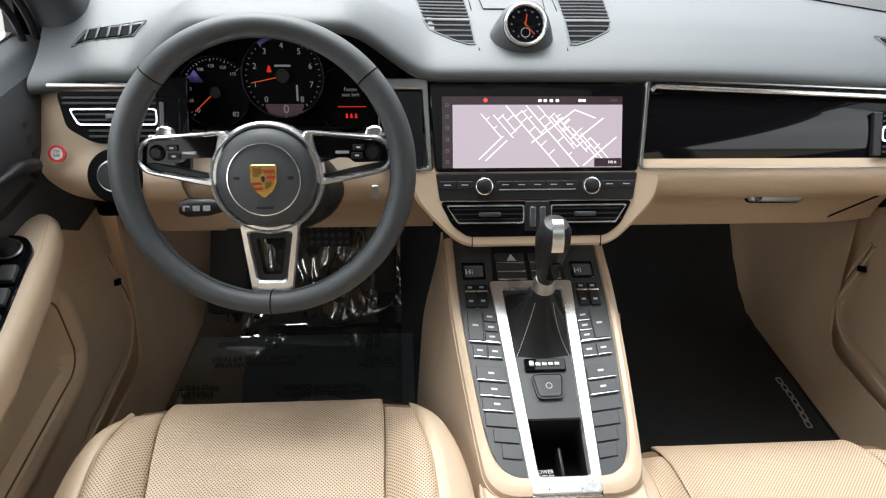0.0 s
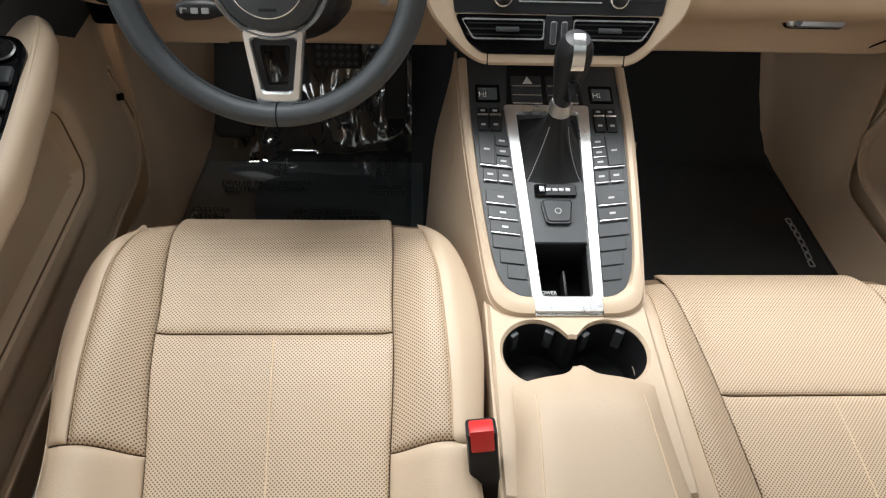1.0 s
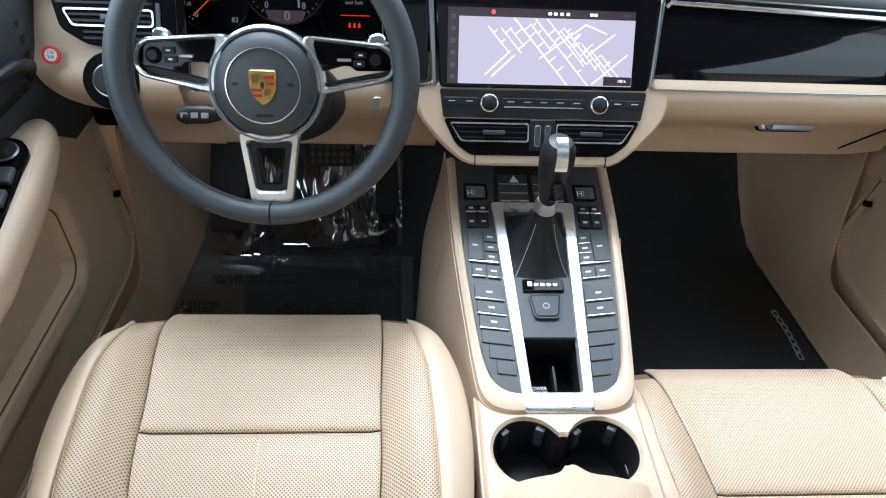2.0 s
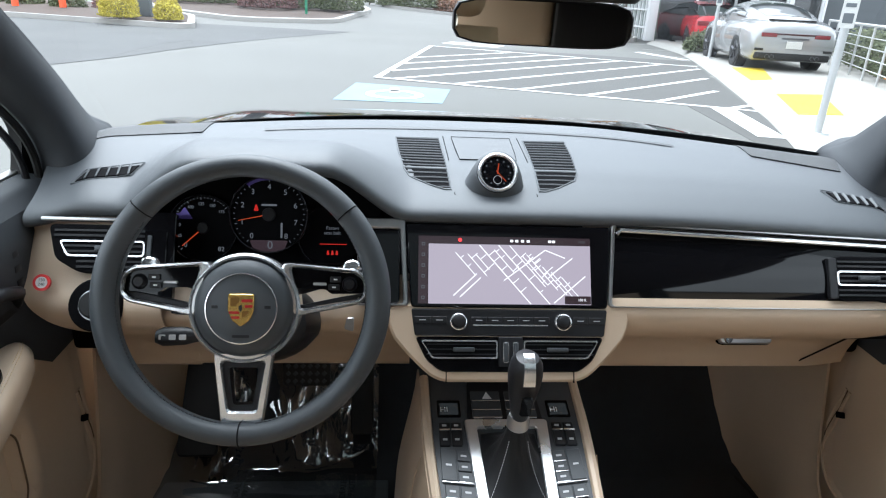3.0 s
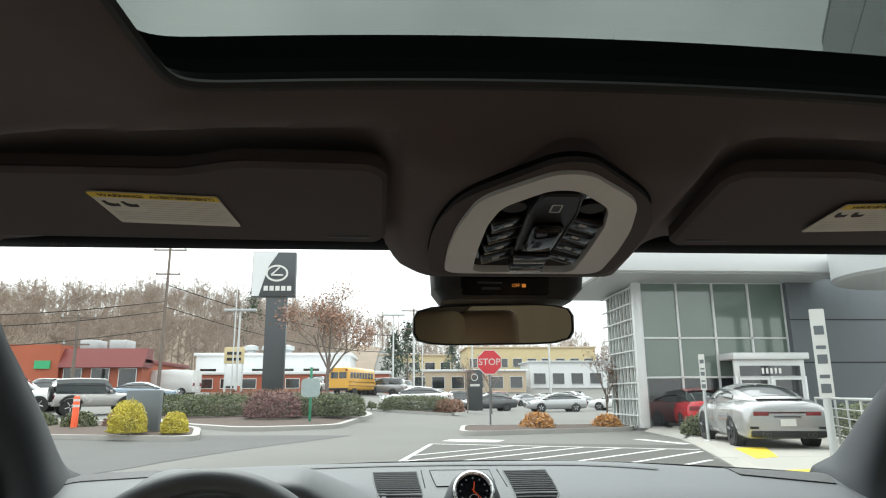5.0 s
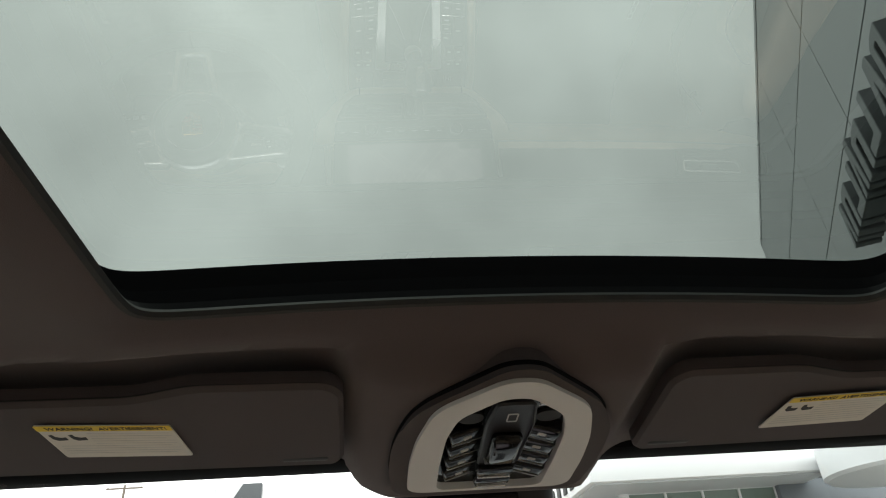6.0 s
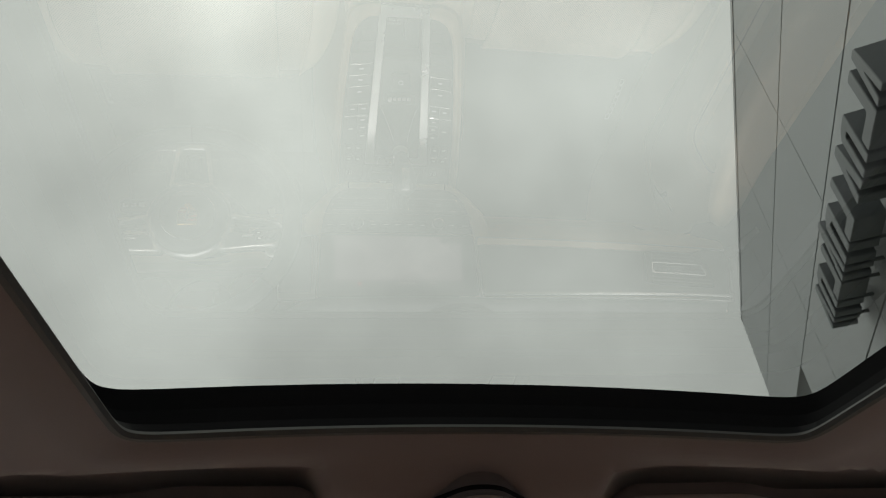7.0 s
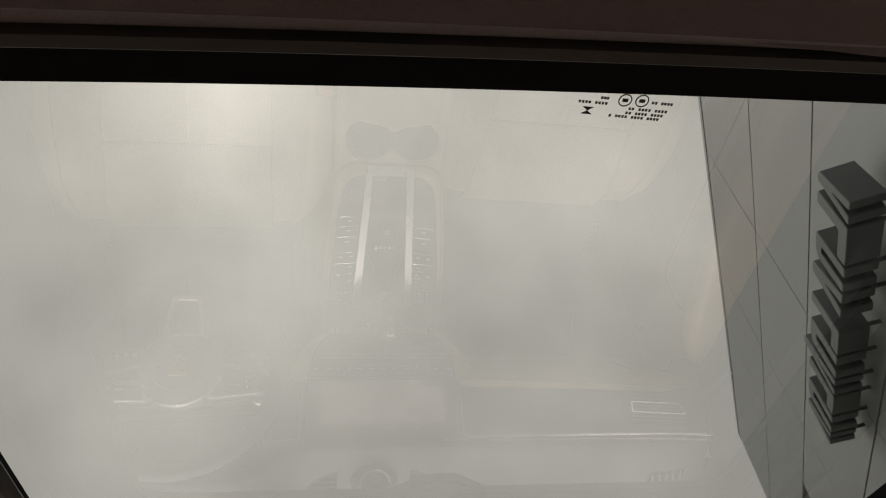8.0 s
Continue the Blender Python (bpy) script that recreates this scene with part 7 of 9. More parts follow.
bay2 = thing("parking_line", "thick white parking bay line", "road marking", kind="structure", at=(2.2, 19.8, 0))
strip((1.4, 20.0), (2.9, 19.3), 0.9, white_line, bay2)
strip((7.0, 19.5), (7.6, 17.4), 0.3, white_line, bay2)
acc = thing("accessible_bay_marking", "pale blue painted square with white symbol", "road marking", kind="structure", at=(-0.1, 9.6, 0))
part("blue_square", grid(lambda u, v: Vector((-0.98 + 1.47 * u + 0.22 * v, 8.83 + 1.75 * v - 0.02 * u - 0.38 * u * v, 0.006)), 2, 2), blue_paint, acc)
part("white_symbol", ring(circle(-0.15, 9.45, 0.42, 24), circle(-0.15, 9.45, 0.30, 24), 0.008, 0.012), white_line, acc, sharp=0)
part("white_symbol", plate(rrect(-0.22, 9.6, -0.08, 10.1, 0.05), 0.008, 0.012), white_line, acc, sharp=0)
for a, b in (((-14, 12.0), (-7.0, 12.6)),):
    strip(a, b, 0.12, white_line, bay2)
seam = thing("asphalt_seam", "dark seam between two asphalt coats", "road marking", kind="structure", at=(-4, 14, 0))
SEAM = curve_pts([(-6.6, 9.0, 0), (-5.74, 11.39, 0), (-5.17, 12.98, 0), (-4.69, 15.0, 0), (-3.44, 18.7, 0), (-1.6, 22.4, 0)], 20)
tar = mat("tar_seam", (0.03, 0.03, 0.03), 0.8)
for a, b in zip(SEAM, SEAM[1:]):
    strip((a.x, a.y), (b.x, b.y), 0.05, tar, seam, n=1)
part("worn_coat", grid(lambda u, v: (lambda p: Vector((p.x + (-19.0 - p.x) * v, p.y + (0.12 * (p.x + 19.0)) * v, ground_z(p.x + (-19.0 - p.x) * v, p.y + 0.12 * (p.x + 19.0) * v) + 0.004)))(SEAM[round(u * 20)]), 20, 16), mat("older_asphalt", (0.078, 0.078, 0.077), 0.9, 0, 0.3, 0.5, 0.0, 100, bump=0.35, bump_scale=55), seam, "darker older asphalt", sharp=0)

# pavement on the building side, with kerb
pave = thing("pavement", "pale concrete pavement with kerb and yellow ramps", "pavement", kind="structure", at=(9, 13, 0))
pv = [(4.05, 5.8), (4.50, 6.9), (5.08, 8.4), (5.55, 9.85), (6.66, 13.2), (7.85, 17.0), (8.5, 19.5), (9.0, 23.6), (22, 23.6), (22, 2.0), (4.0, 2.0)]
part("slab", plate(pv[::-1], -0.2, 0.12), concrete, pave)
part("kerb", loft([[Vector((x - 0.22, y + 0.02, -0.1)), Vector((x - 0.2, y + 0.02, 0.01)), Vector((x - 0.03, y, 0.118)), Vector((x + 0.01, y, 0.1225)), Vector((x + 0.01, y, -0.1))] for x, y in pv[:8]]), concrete, pave)
for q in ([(5.16, 8.25), (6.0, 10.25), (6.86, 10.37), (5.85, 8.32)], [(6.55, 12.1), (7.38, 14.5), (8.2, 14.7), (7.15, 12.4)]):
    part("yellow_ramp", plate(q[::-1], 0.11, 0.126), yellow_paint, pave, "yellow tactile ramp", sharp=0)
for k in range(7):
    part("joint", box(5.2 + 0.35 * k, 8.0 + 2.2 * k, 0.118, 21, 8.03 + 2.2 * k, 0.1215), kerb_stone, pave)


def island(name, outline, lab, lift=0.15):
    t = thing(name, lab, "planter island", kind="structure", at=(sum(p[0] for p in outline) / len(outline), sum(p[1] for p in outline) / len(outline), 0))
    o = round_poly(outline, 1.0, 6)
    cx, cy = t.location.x, t.location.y
    inn = [(p[0] + (cx - p[0]) * 0.05, p[1] + (cy - p[1]) * 0.05) for p in o]
    bm = bmesh.new()
    rows = [[bm.verts.new((x, y, ground_z(x, y) + z)) for x, y in pts] for pts, z in ((o, -0.1), (o, lift), (inn, lift), (inn, -0.1))]
    for a, b in zip(rows, rows[1:]):
        for i in range(len(o)):
            bm.faces.new((a[i - 1], a[i], b[i], b[i - 1]))
    part("kerb", bm, kerb_stone, t)
    bm = bmesh.new()
    c = bm.verts.new((cx, cy, ground_z(cx, cy) + lift + 0.08))
    rim_ = [bm.verts.new((x, y, ground_z(x, y) + lift - 0.03)) for x, y in inn]
    for i in range(len(inn)):
        bm.faces.new((rim_[i - 1], rim_[i], c))
    part("mulch_bed", bm, mulch, t)
    return t


island("planter_island", [(-16, 23.2), (-11.9, 22.3), (-6.0, 20.6), (-7.2, 25.0), (-12, 29.0), (-18, 29.5)], "kerbed planting bed with dark mulch")
island("planter_island", [(-9.5, 27.6), (-5.6, 24.4), (-2.3, 25.3), (-1.2, 33), (-3.0, 42), (-9, 40), (-12, 33)], "kerbed planting bed with dark mulch")
island("planter_island", [(1.9, 21.6), (8.6, 23.9), (9.4, 26.6), (2.4, 25.8)], "narrow kerbed planting bed")
island("planter_island", [(-1.0, 38.0), (3.0, 37.0), (3.4, 39.5), (-0.5, 41)], "kerbed planting bed with dark mulch")


# ---- planting ----
def shrub_mesh(rng, rx, ry, rz, n, leaf, flat=0.0):
    """Many small leaves on and in an uneven mound."""
    V, F = [], []
    for _ in range(n):
        th, ph = rng.uniform(0, 2 * math.pi), math.acos(rng.uniform(-0.2, 1))
        rr = rng.uniform(0.72, 1.0) * (1 + 0.16 * noise.noise((3 * math.cos(th), 3 * math.sin(th), 3 * math.cos(ph) + rng.random() * 0.2)))
        p4 = 1.0
        if flat:
            m_ = max(abs(math.cos(th)) * math.sin(ph), abs(math.sin(th)) * math.sin(ph), abs(math.cos(ph)))
            p4 = (1 - flat) + flat / max(m_, 0.4)
        c = Vector((rx * math.cos(th) * math.sin(ph), ry * math.sin(th) * math.sin(ph), rz * (0.15 + 0.85 * max(0, math.cos(ph))))) * rr * p4
        c.z = max(0.02, min(c.z, rz * 1.12))
        a = Vector((rng.gauss(0, 1), rng.gauss(0, 1), rng.gauss(0, 1))).normalized()
        b = a.orthogonal().normalized()
        s = leaf * rng.uniform(0.6, 1.3)
        k = len(V)
        V += [c - a * s, c + b * s * 0.5, c + a * s, c - b * s * 0.5]
        F.append((k, k + 1, k + 2, k + 3))
    me = bpy.data.meshes.new("leaves")
    me.from_pydata([tuple(v) for v in V], [], F)
    return me


def leaf_mat(name, c, vary=0.45):
    m = mat(name, c, 0.7, 0, vary, 2.5)
    n, l = m.node_tree.nodes, m.node_tree.links
    g = n.new("ShaderNodeNewGeometry")
    h = n.new("ShaderNodeHueSaturation")
    mr = n.new("ShaderNodeMapRange")
    mr.inputs[3].default_value, mr.inputs[4].default_value = 0.6, 1.4
    l.new(g.outputs["Random Per Island"], mr.inputs[0])
    l.new(mr.outputs[0], h.inputs["Value"])
    b = n["Principled BSDF"]
    l.new(b.inputs["Base Color"].links[0].from_socket, h.inputs["Color"])
    l.new(h.outputs[0], b.inputs["Base Color"])
    return m


green_leaf = leaf_mat("dark_green_leaf", (0.085, 0.10, 0.045))
yellow_leaf = leaf_mat("yellow_leaf", (0.47, 0.40, 0.05), 0.35)
red_leaf = leaf_mat("purple_leaf", (0.15, 0.075, 0.07))
orange_leaf = leaf_mat("orange_leaf", (0.42, 0.20, 0.05), 0.3)
brown_leaf = leaf_mat("russet_leaf", (0.20, 0.10, 0.06))
rngp = random.Random(11)


def shrub(name, x, y, rx, ry, rz, material, lab, n=1600, leaf=0.05, flat=0.0, group=""):
    z = ground_z(x, y) + 0.1
    t = thing(name, lab, "shrub", group, at=(x, y, z))
    me = shrub_mesh(rngp, rx, ry, rz, n, leaf, flat)
    me.transform(Matrix.Translation((x, y, z)))
    link("foliage", me, material, t, sharp=0)
    bm = bmesh.new()
    for k in range(5):
        a = 2 * math.pi * k / 5
        tube([(x, y, z - 0.1), (x + 0.3 * rx * math.cos(a), y + 0.3 * ry * math.sin(a), z + 0.55 * rz)], 0.02, 5, bm=bm)
    part("stems", bm, bark, t, kind="stuff")
    return t


shrub("yellow_shrub", -8.5, 21.6, 0.6, 0.6, 1.12, yellow_leaf, "bright yellow feathery shrub in mulch bed", 7000, 0.03, group="yellow shrubs")
shrub("yellow_shrub", -7.15, 21.9, 0.44, 0.44, 0.74, yellow_leaf, "bright yellow feathery shrub in mulch bed", 5000, 0.03, group="yellow shrubs")
for i, (x, y, rx, rz, m_, lab) in enumerate(((-11.5, 25.0, 0.9, 0.9, green_leaf, "low dark green shrub in mulch"), (-10.3, 25.5, 0.8, 0.8, red_leaf, "low purple shrub in mulch"), (-13.2, 25.6, 0.9, 0.8, green_leaf, "low dark green shrub in mulch"), (-14.8, 26.5, 0.9, 0.9, green_leaf, "low dark green shrub in mulch"), (-9.3, 25.0, 0.6, 0.6, green_leaf, "low dark green shrub in mulch"))):
    shrub("low_shrub", x, y, rx * 0.72, rx * 0.6, rz * 0.72, m_, lab, 1500, 0.05)
for x, y, rx, ry, rz, m_, lab in ((-8.2, 31.0, 2.0, 1.0, 1.05, green_leaf, "clipped green hedge block"), (-5.4, 29.2, 1.25, 1.0, 1.2, red_leaf, "clipped purple hedge block"), (-3.9, 30.2, 1.4, 0.9, 1.1, green_leaf, "clipped green hedge block"), (-2.45, 30.0, 1.0, 0.9, 1.1, green_leaf, "clipped green hedge block"), (-6.5, 33.5, 3.5, 0.8, 1.2, brown_leaf, "clipped brown hedge block"), (-10.5, 33.0, 1.4, 1.0, 1.0, green_leaf, "clipped green hedge block"), (1.0, 38.5, 2.2, 0.8, 0.9, green_leaf, "low green hedge in planting bed"), (2.9, 38.2, 0.9, 0.7, 0.8, brown_leaf, "low russet shrub in planting bed")):
    shrub("hedge", x, y, rx, ry, rz, m_, lab, int(2400 * rx + 1800), 0.055, 0.35)
for k in range(4):
    shrub("low_shrub", -2.3 + 0.75 * k, 38.6 + 0.3 * k, 0.3, 0.3, 0.42, green_leaf, "small round clipped shrub", 350, 0.06, group="round clipped shrubs")
shrub("orange_shrub", 4.95, 23.8, 0.62, 0.5, 0.6, orange_leaf, "russet-orange autumn shrub on a kerbed island", 1200, 0.06, group="autumn shrubs")
shrub("orange_shrub", 7.75, 24.6, 0.55, 0.5, 0.5, orange_leaf, "russet-orange autumn shrub on a kerbed island", 1000, 0.06, group="autumn shrubs")
shrub("green_shrub", 8.62, 18.9, 0.5, 0.45, 0.62, green_leaf, "rounded dark green shrub by the wall", 1700, 0.05)
for k in range(5):
    shrub("railing_hedge", 11.55 - 0.52 * k, 16.2 - 1.2 * k, 0.5, 0.7, 0.95, green_leaf if k != 4 else orange_leaf, "green hedge behind the railing", 1600, 0.05, 0.4, "railing hedges")


def bare_tree(rng, base, h, r, depth=4, bm=None, spread=0.5, tips=None, bole=0.38):
    """Trunk and limbs, tapering."""
    bm = bm or bmesh.new()

    def grow(p, d, L, rad, k):
        q = p + d * L
        mid_ = p.lerp(q, 0.5) + Vector((rng.uniform(-1, 1), rng.uniform(-1, 1), 0)) * L * 0.06
        tube([p, mid_, q], [rad, rad * 0.85, rad * 0.62], 5 if k < 2 else 3, bm=bm)
        if tips is not None and k >= depth - 2:
            tips.append(q)
            tips.append(mid_)
        if k >= depth:
            return
        for _ in range(3 if k else 5):
            nd = (d + Vector((rng.gauss(0, spread), rng.gauss(0, spread), rng.uniform(-0.05, 0.35)))).normalized()
            start = p.lerp(q, rng.uniform(0.45, 1.0))
            grow(start, nd, L * rng.uniform(0.55, 0.78), rad * 0.5, k + 1)
    grow(Vector(base), Vector((0, 0, 1)), h * bole, r, 0)
    return bm


def leafy(tips, rng, n, leaf, reach):
    V, F = [], []
    for _ in range(n):
        c = rng.choice(tips) + Vector((rng.gauss(0, reach), rng.gauss(0, reach), rng.gauss(0, reach)))
        a = Vector((rng.gauss(0, 1), rng.gauss(0, 1), rng.gauss(0, 1))).normalized()
        b = a.orthogonal().normalized()
        s = leaf * rng.uniform(0.6, 1.3)
        k = len(V)
        V += [c - a * s, c + b * s * 0.6, c + a * s, c - b * s * 0.6]
        F.append((k, k + 1, k + 2, k + 3))
    me = bpy.data.meshes.new("leaves")
    me.from_pydata([tuple(v) for v in V], [], F)
    return me


rngt = random.Random(4)
tr = thing("autumn_tree", "tall thin tree with sparse russet leaves", "tree", at=(-3.9, 37.5, ground_z(-3.9, 37.5)))
tips = []
part("trunk", bare_tree(rngt, (-3.9, 37.5, ground_z(-3.9, 37.5)), 11.5, 0.13, 5, None, 0.62, tips, 0.27), bark, tr)
link("crown", leafy(tips, rngt, 3600, 0.07, 0.3), brown_leaf, tr, "sparse russet leaves", sharp=0)
for x, y, h in ((8.6, 27.2, 4.0), (4.6, 44, 4.5), (6.5, 46, 4.2), (9.0, 27.0, 3.6)):
    st_ = thing("young_tree", "young bare tree with thin branches", "tree", "young bare trees", at=(x, y, 0))
    tips = []
    part("trunk", bare_tree(rngt, (x, y, ground_z(x, y)), h, 0.045, 4, None, 0.35, tips), bark, st_)
    link("crown", leafy(tips, rngt, 160, 0.06, 0.15), brown_leaf, st_, "last russet leaves", sharp=0)

# ---- showroom, wall with letters, signs ----
facade_glass = mat("grey_green_facade_glass", (0.12, 0.165, 0.14), 0.1, 0, 0.1, 0.6, coat=1.0)
dark_glass = mat("dark_facade_glass", (0.015, 0.018, 0.02), 0.06, 0, 0.1, 0.5, coat=1.0)
white_alu = mat("white_aluminium", (0.70, 0.71, 0.72), 0.4, 0.2, 0.04, 2.0)
grey_panel = mat("silver_grey_cladding", (0.43, 0.45, 0.46), 0.5, 0.2, 0.05, 0.8)
dark_panel = mat("slate_cladding", (0.13, 0.145, 0.16), 0.5, 0.2, 0.06, 0.8)
pale_panel = mat("pale_fascia", (0.62, 0.63, 0.64), 0.5, 0.1, 0.04, 0.5)
show = thing("showroom_building", "two-storey glass car showroom with white fascia", "building", at=(12, 24, 0))
X0, X1, YF = 8.95, 14.7, 23.8
xs = [X0 + 0.1 + (X1 - X0 - 0.1) * k / 4 for k in range(5)]
zs = [0.12, 1.9, 3.35, 5.46]
for i in range(4):
    for j in range(3):
        part("pane", box(xs[i] + 0.03, YF + 0.02, zs[j] + 0.03, xs[i + 1] - 0.03, YF + 0.07, zs[j + 1] - 0.03), facade_glass if j else dark_glass, show)
for x in xs:
    part("mullion", box(x - 0.04, YF - 0.05, 0.1, x + 0.04, YF + 0.08, 5.5, 0.01), white_alu, show)
for z in zs[1:]:
    part("transom", box(X0, YF - 0.05, z - 0.035, X1, YF + 0.08, z + 0.035, 0.01), white_alu, show)
part("corner_column", box(X0 - 0.22, YF - 0.12, 0.1, X0 + 0.1, YF + 0.1, 5.5, 0.02), white_alu, show)
for k in range(9):
    y = YF + 0.15 + 0.45 * k
    part("lattice_post", box(X0 - 0.1 + 0.02 * k, y, 0.1, X0 - 0.02 + 0.02 * k, y + 0.06, 5.45), white_alu, show)
for k in range(9):
    z = 0.5 + 0.6 * k
    part("lattice_rail", box(X0 - 0.12, YF, z, X0 - 0.04, YF + 4.0, z + 0.05), white_alu, show)
part("side_glass", box(X0 + 0.1, YF, 0.1, X0 + 0.2, YF + 4.0, 5.45), facade_glass, show)
part("fascia", box(X0 - 1.9, YF - 2.2, 5.5, X1 + 1.2, YF + 5.0, 6.35, 0.03), pale_panel, show, "white projecting fascia")
part("soffit", box(X0 - 1.7, YF - 2.0, 5.44, X1 + 1.0, YF + 4.8, 5.5), grey_panel, show)
part("parapet", box(X0 + 0.5, YF, 6.35, X1 + 1.0, YF + 4.5, 6.9, 0.02), pale_panel, show)
for k in range(5):
    part("fascia_letter", box(X0 - 1.95, YF - 1.2 + 0.9 * k, 5.7, X0 - 1.88, YF - 0.75 + 0.9 * k, 6.15, 0.01), rubber, show)
part("dark_wall", box(X1, YF - 0.3, 0.1, X1 + 4.2, YF + 4.0, 7.0, 0.03), dark_panel, show, "slate-grey clad wall")
for k in range(4):
    part("cladding_joint", box(X1 - 0.01, YF - 0.315, 0.8 + 1.6 * k, X1 + 4.2, YF - 0.295, 0.84 + 1.6 * k), rubber, show)
# entrance porch with number board
part("porch_roof", box(11.9, YF - 1.1, 2.5, 14.75, YF, 2.74, 0.03), white_alu, show, "white porch roof")
part("porch_beam", box(12.0, YF - 0.9, 1.86, 14.65, YF - 0.8, 2.5, 0.02), white_alu, show)
nb = part("number_board", box(12.2, YF - 0.93, 1.92, 14.45, YF - 0.89, 2.28), dark_glass, show, "dark number board with white bars")
for k in range(5):
    part("number_bar", box(13.0 + 0.16 * k, YF - 0.945, 2.0, 13.08 + 0.16 * k, YF - 0.925, 2.2), white_print, nb)
for x in (12.05, 13.35, 14.6):
    part("porch_post", box(x - 0.05, YF - 0.95, 0.1, x + 0.05, YF - 0.75, 1.9, 0.01), white_alu, show)
for k in range(2):
    dr = part("door", box(12.15 + 1.27 * k, YF - 0.86, 0.13, 13.28 + 1.27 * k, YF - 0.82, 1.86), dark_glass, show)
    part("door_frame", ring(rrect(12.15 + 1.27 * k, 0.13, 13.28 + 1.27 * k, 1.86, 0.01, 1), rrect(12.22 + 1.27 * k, 0.22, 13.21 + 1.27 * k, 1.78, 0.01, 1), 0, 0.05, axes((0, YF - 0.86, 0), (1, 0, 0), (0, 0, 1))), white_alu, dr)
# canopy at the far side
cano = thing("entrance_canopy", "curved grey canopy on round columns", "canopy", at=(19, 22, 0))
part("canopy_slab", loft([[Vector((17.2 + r * math.cos(a) * 3, 19.5 + r * math.sin(a) * 2.6, z)) for a in [2 * math.pi * k / 40 for k in range(40)]] for z, r in ((4.9, 0.96), (5.0, 1.0), (5.9, 1.0), (6.0, 0.97))]), grey_panel, cano)
for x, y in ((15.6, 18.6), (17.6, 17.6)):
    part("column", lathe([(0.0, 0.1), (0.16, 0.1), (0.16, 4.9), (0.0, 4.9)], Matrix.Translation((x, y, 0)), 20), white_alu, cano)
# tall wall beside the car
wdir = Vector((math.sin(radians(29)), math.cos(radians(29)), 0))
WALL = axes((7.5, 6.85, 0), wdir, (0, 0, 1))
tall = thing("letter_wall", "tall grey panel-clad wall with projecting letters", "building", at=(7.5, 6.85, 0))
part("core", plate([(-9, 0), (7.2, 0), (7.2, 13.05), (-9, 13.05)], 0.05, 0.9, WALL), rubber, tall)
courses = (0.05, 1.7, 3.85, 6.0, 8.17, 10.33, 12.98)
for x0, x1 in ((-8.98, 0.37), (0.4, 4.47), (4.5, 7.2)):
    for z0, z1 in zip(courses, courses[1:]):
        part("cladding_panel", plate(rrect(x0, z0, x1, z1 - 0.034, 0.004, 1), 0.06, -0.0, WALL, 0.004), grey_panel, tall)
part("fascia_core", plate([(7.2, 8.17), (14, 8.17), (14, 13.05), (7.2, 13.05)], 0.05, 0.9, WALL), grey_panel, tall)
for x0, x1 in ((7.22, 8.58), (8.6, 12.68), (12.7, 14)):
    for z0, z1 in zip(courses[4:], courses[5:]):
        part("cladding_panel", plate(rrect(x0, z0, x1, z1 - 0.034, 0.004, 1), 0.06, -0.0, WALL, 0.004), grey_panel, tall)
part("coping", plate([(-9, 12.97), (14, 12.97), (14, 13.12), (-9, 13.12)], 0.95, -0.012, WALL, 0.006), grey_panel, tall, "pale metal coping")
letter_mat = mat("grey_metal_letter", (0.16, 0.17, 0.175), 0.45, 0.5, 0.08, 2.0)
rnd = random.Random(11)
lx = 1.05
for k, w in enumerate((0.34, 0.48, 0.52, 0.38, 0.52, 0.52, 0.46, 0.42, 0.62, 0.34)):
    hgt = 0.68 if k > 6 else (0.92 if k == 3 else 0.74)
    z0, s = 6.18, min(0.19, w * 0.36)
    if k % 3 == 2:
        shape = [(lx - w, z0), (lx, z0), (lx, z0 + s), (lx - w + s, z0 + s), (lx - w + s, z0 + hgt), (lx - w, z0 + hgt)]
    elif k % 3 == 1:
        shape = [(lx - w, z0), (lx - w + s, z0), (lx - w + s, z0 + hgt - s), (lx - s, z0 + hgt - s), (lx - s, z0), (lx, z0), (lx, z0 + hgt * 0.9), (lx - s, z0 + hgt), (lx - w, z0 + hgt)]
    else:
        shape = [(lx - w, z0), (lx - w + s, z0), (lx - w / 2, z0 + hgt * 0.55), (lx - s, z0), (lx, z0), (lx - w * 0.3, z0 + hgt), (lx - w * 0.7, z0 + hgt)]
    part("letter", plate(round_poly(shape, 0.03, 3), -0.16, -0.53, WALL, 0.01), letter_mat, tall, "projecting grey metal letter shape")
    part("letter_stud", tube([WALL @ Vector((lx - w + 0.08, z0 + 0.08, -0.2)), WALL @ Vector((lx - w + 0.08, z0 + 0.08, 0.02))], 0.03, 6), letter_mat, tall)
    lx -= w + 0.06
    if k == 5:
        lx -= 0.25
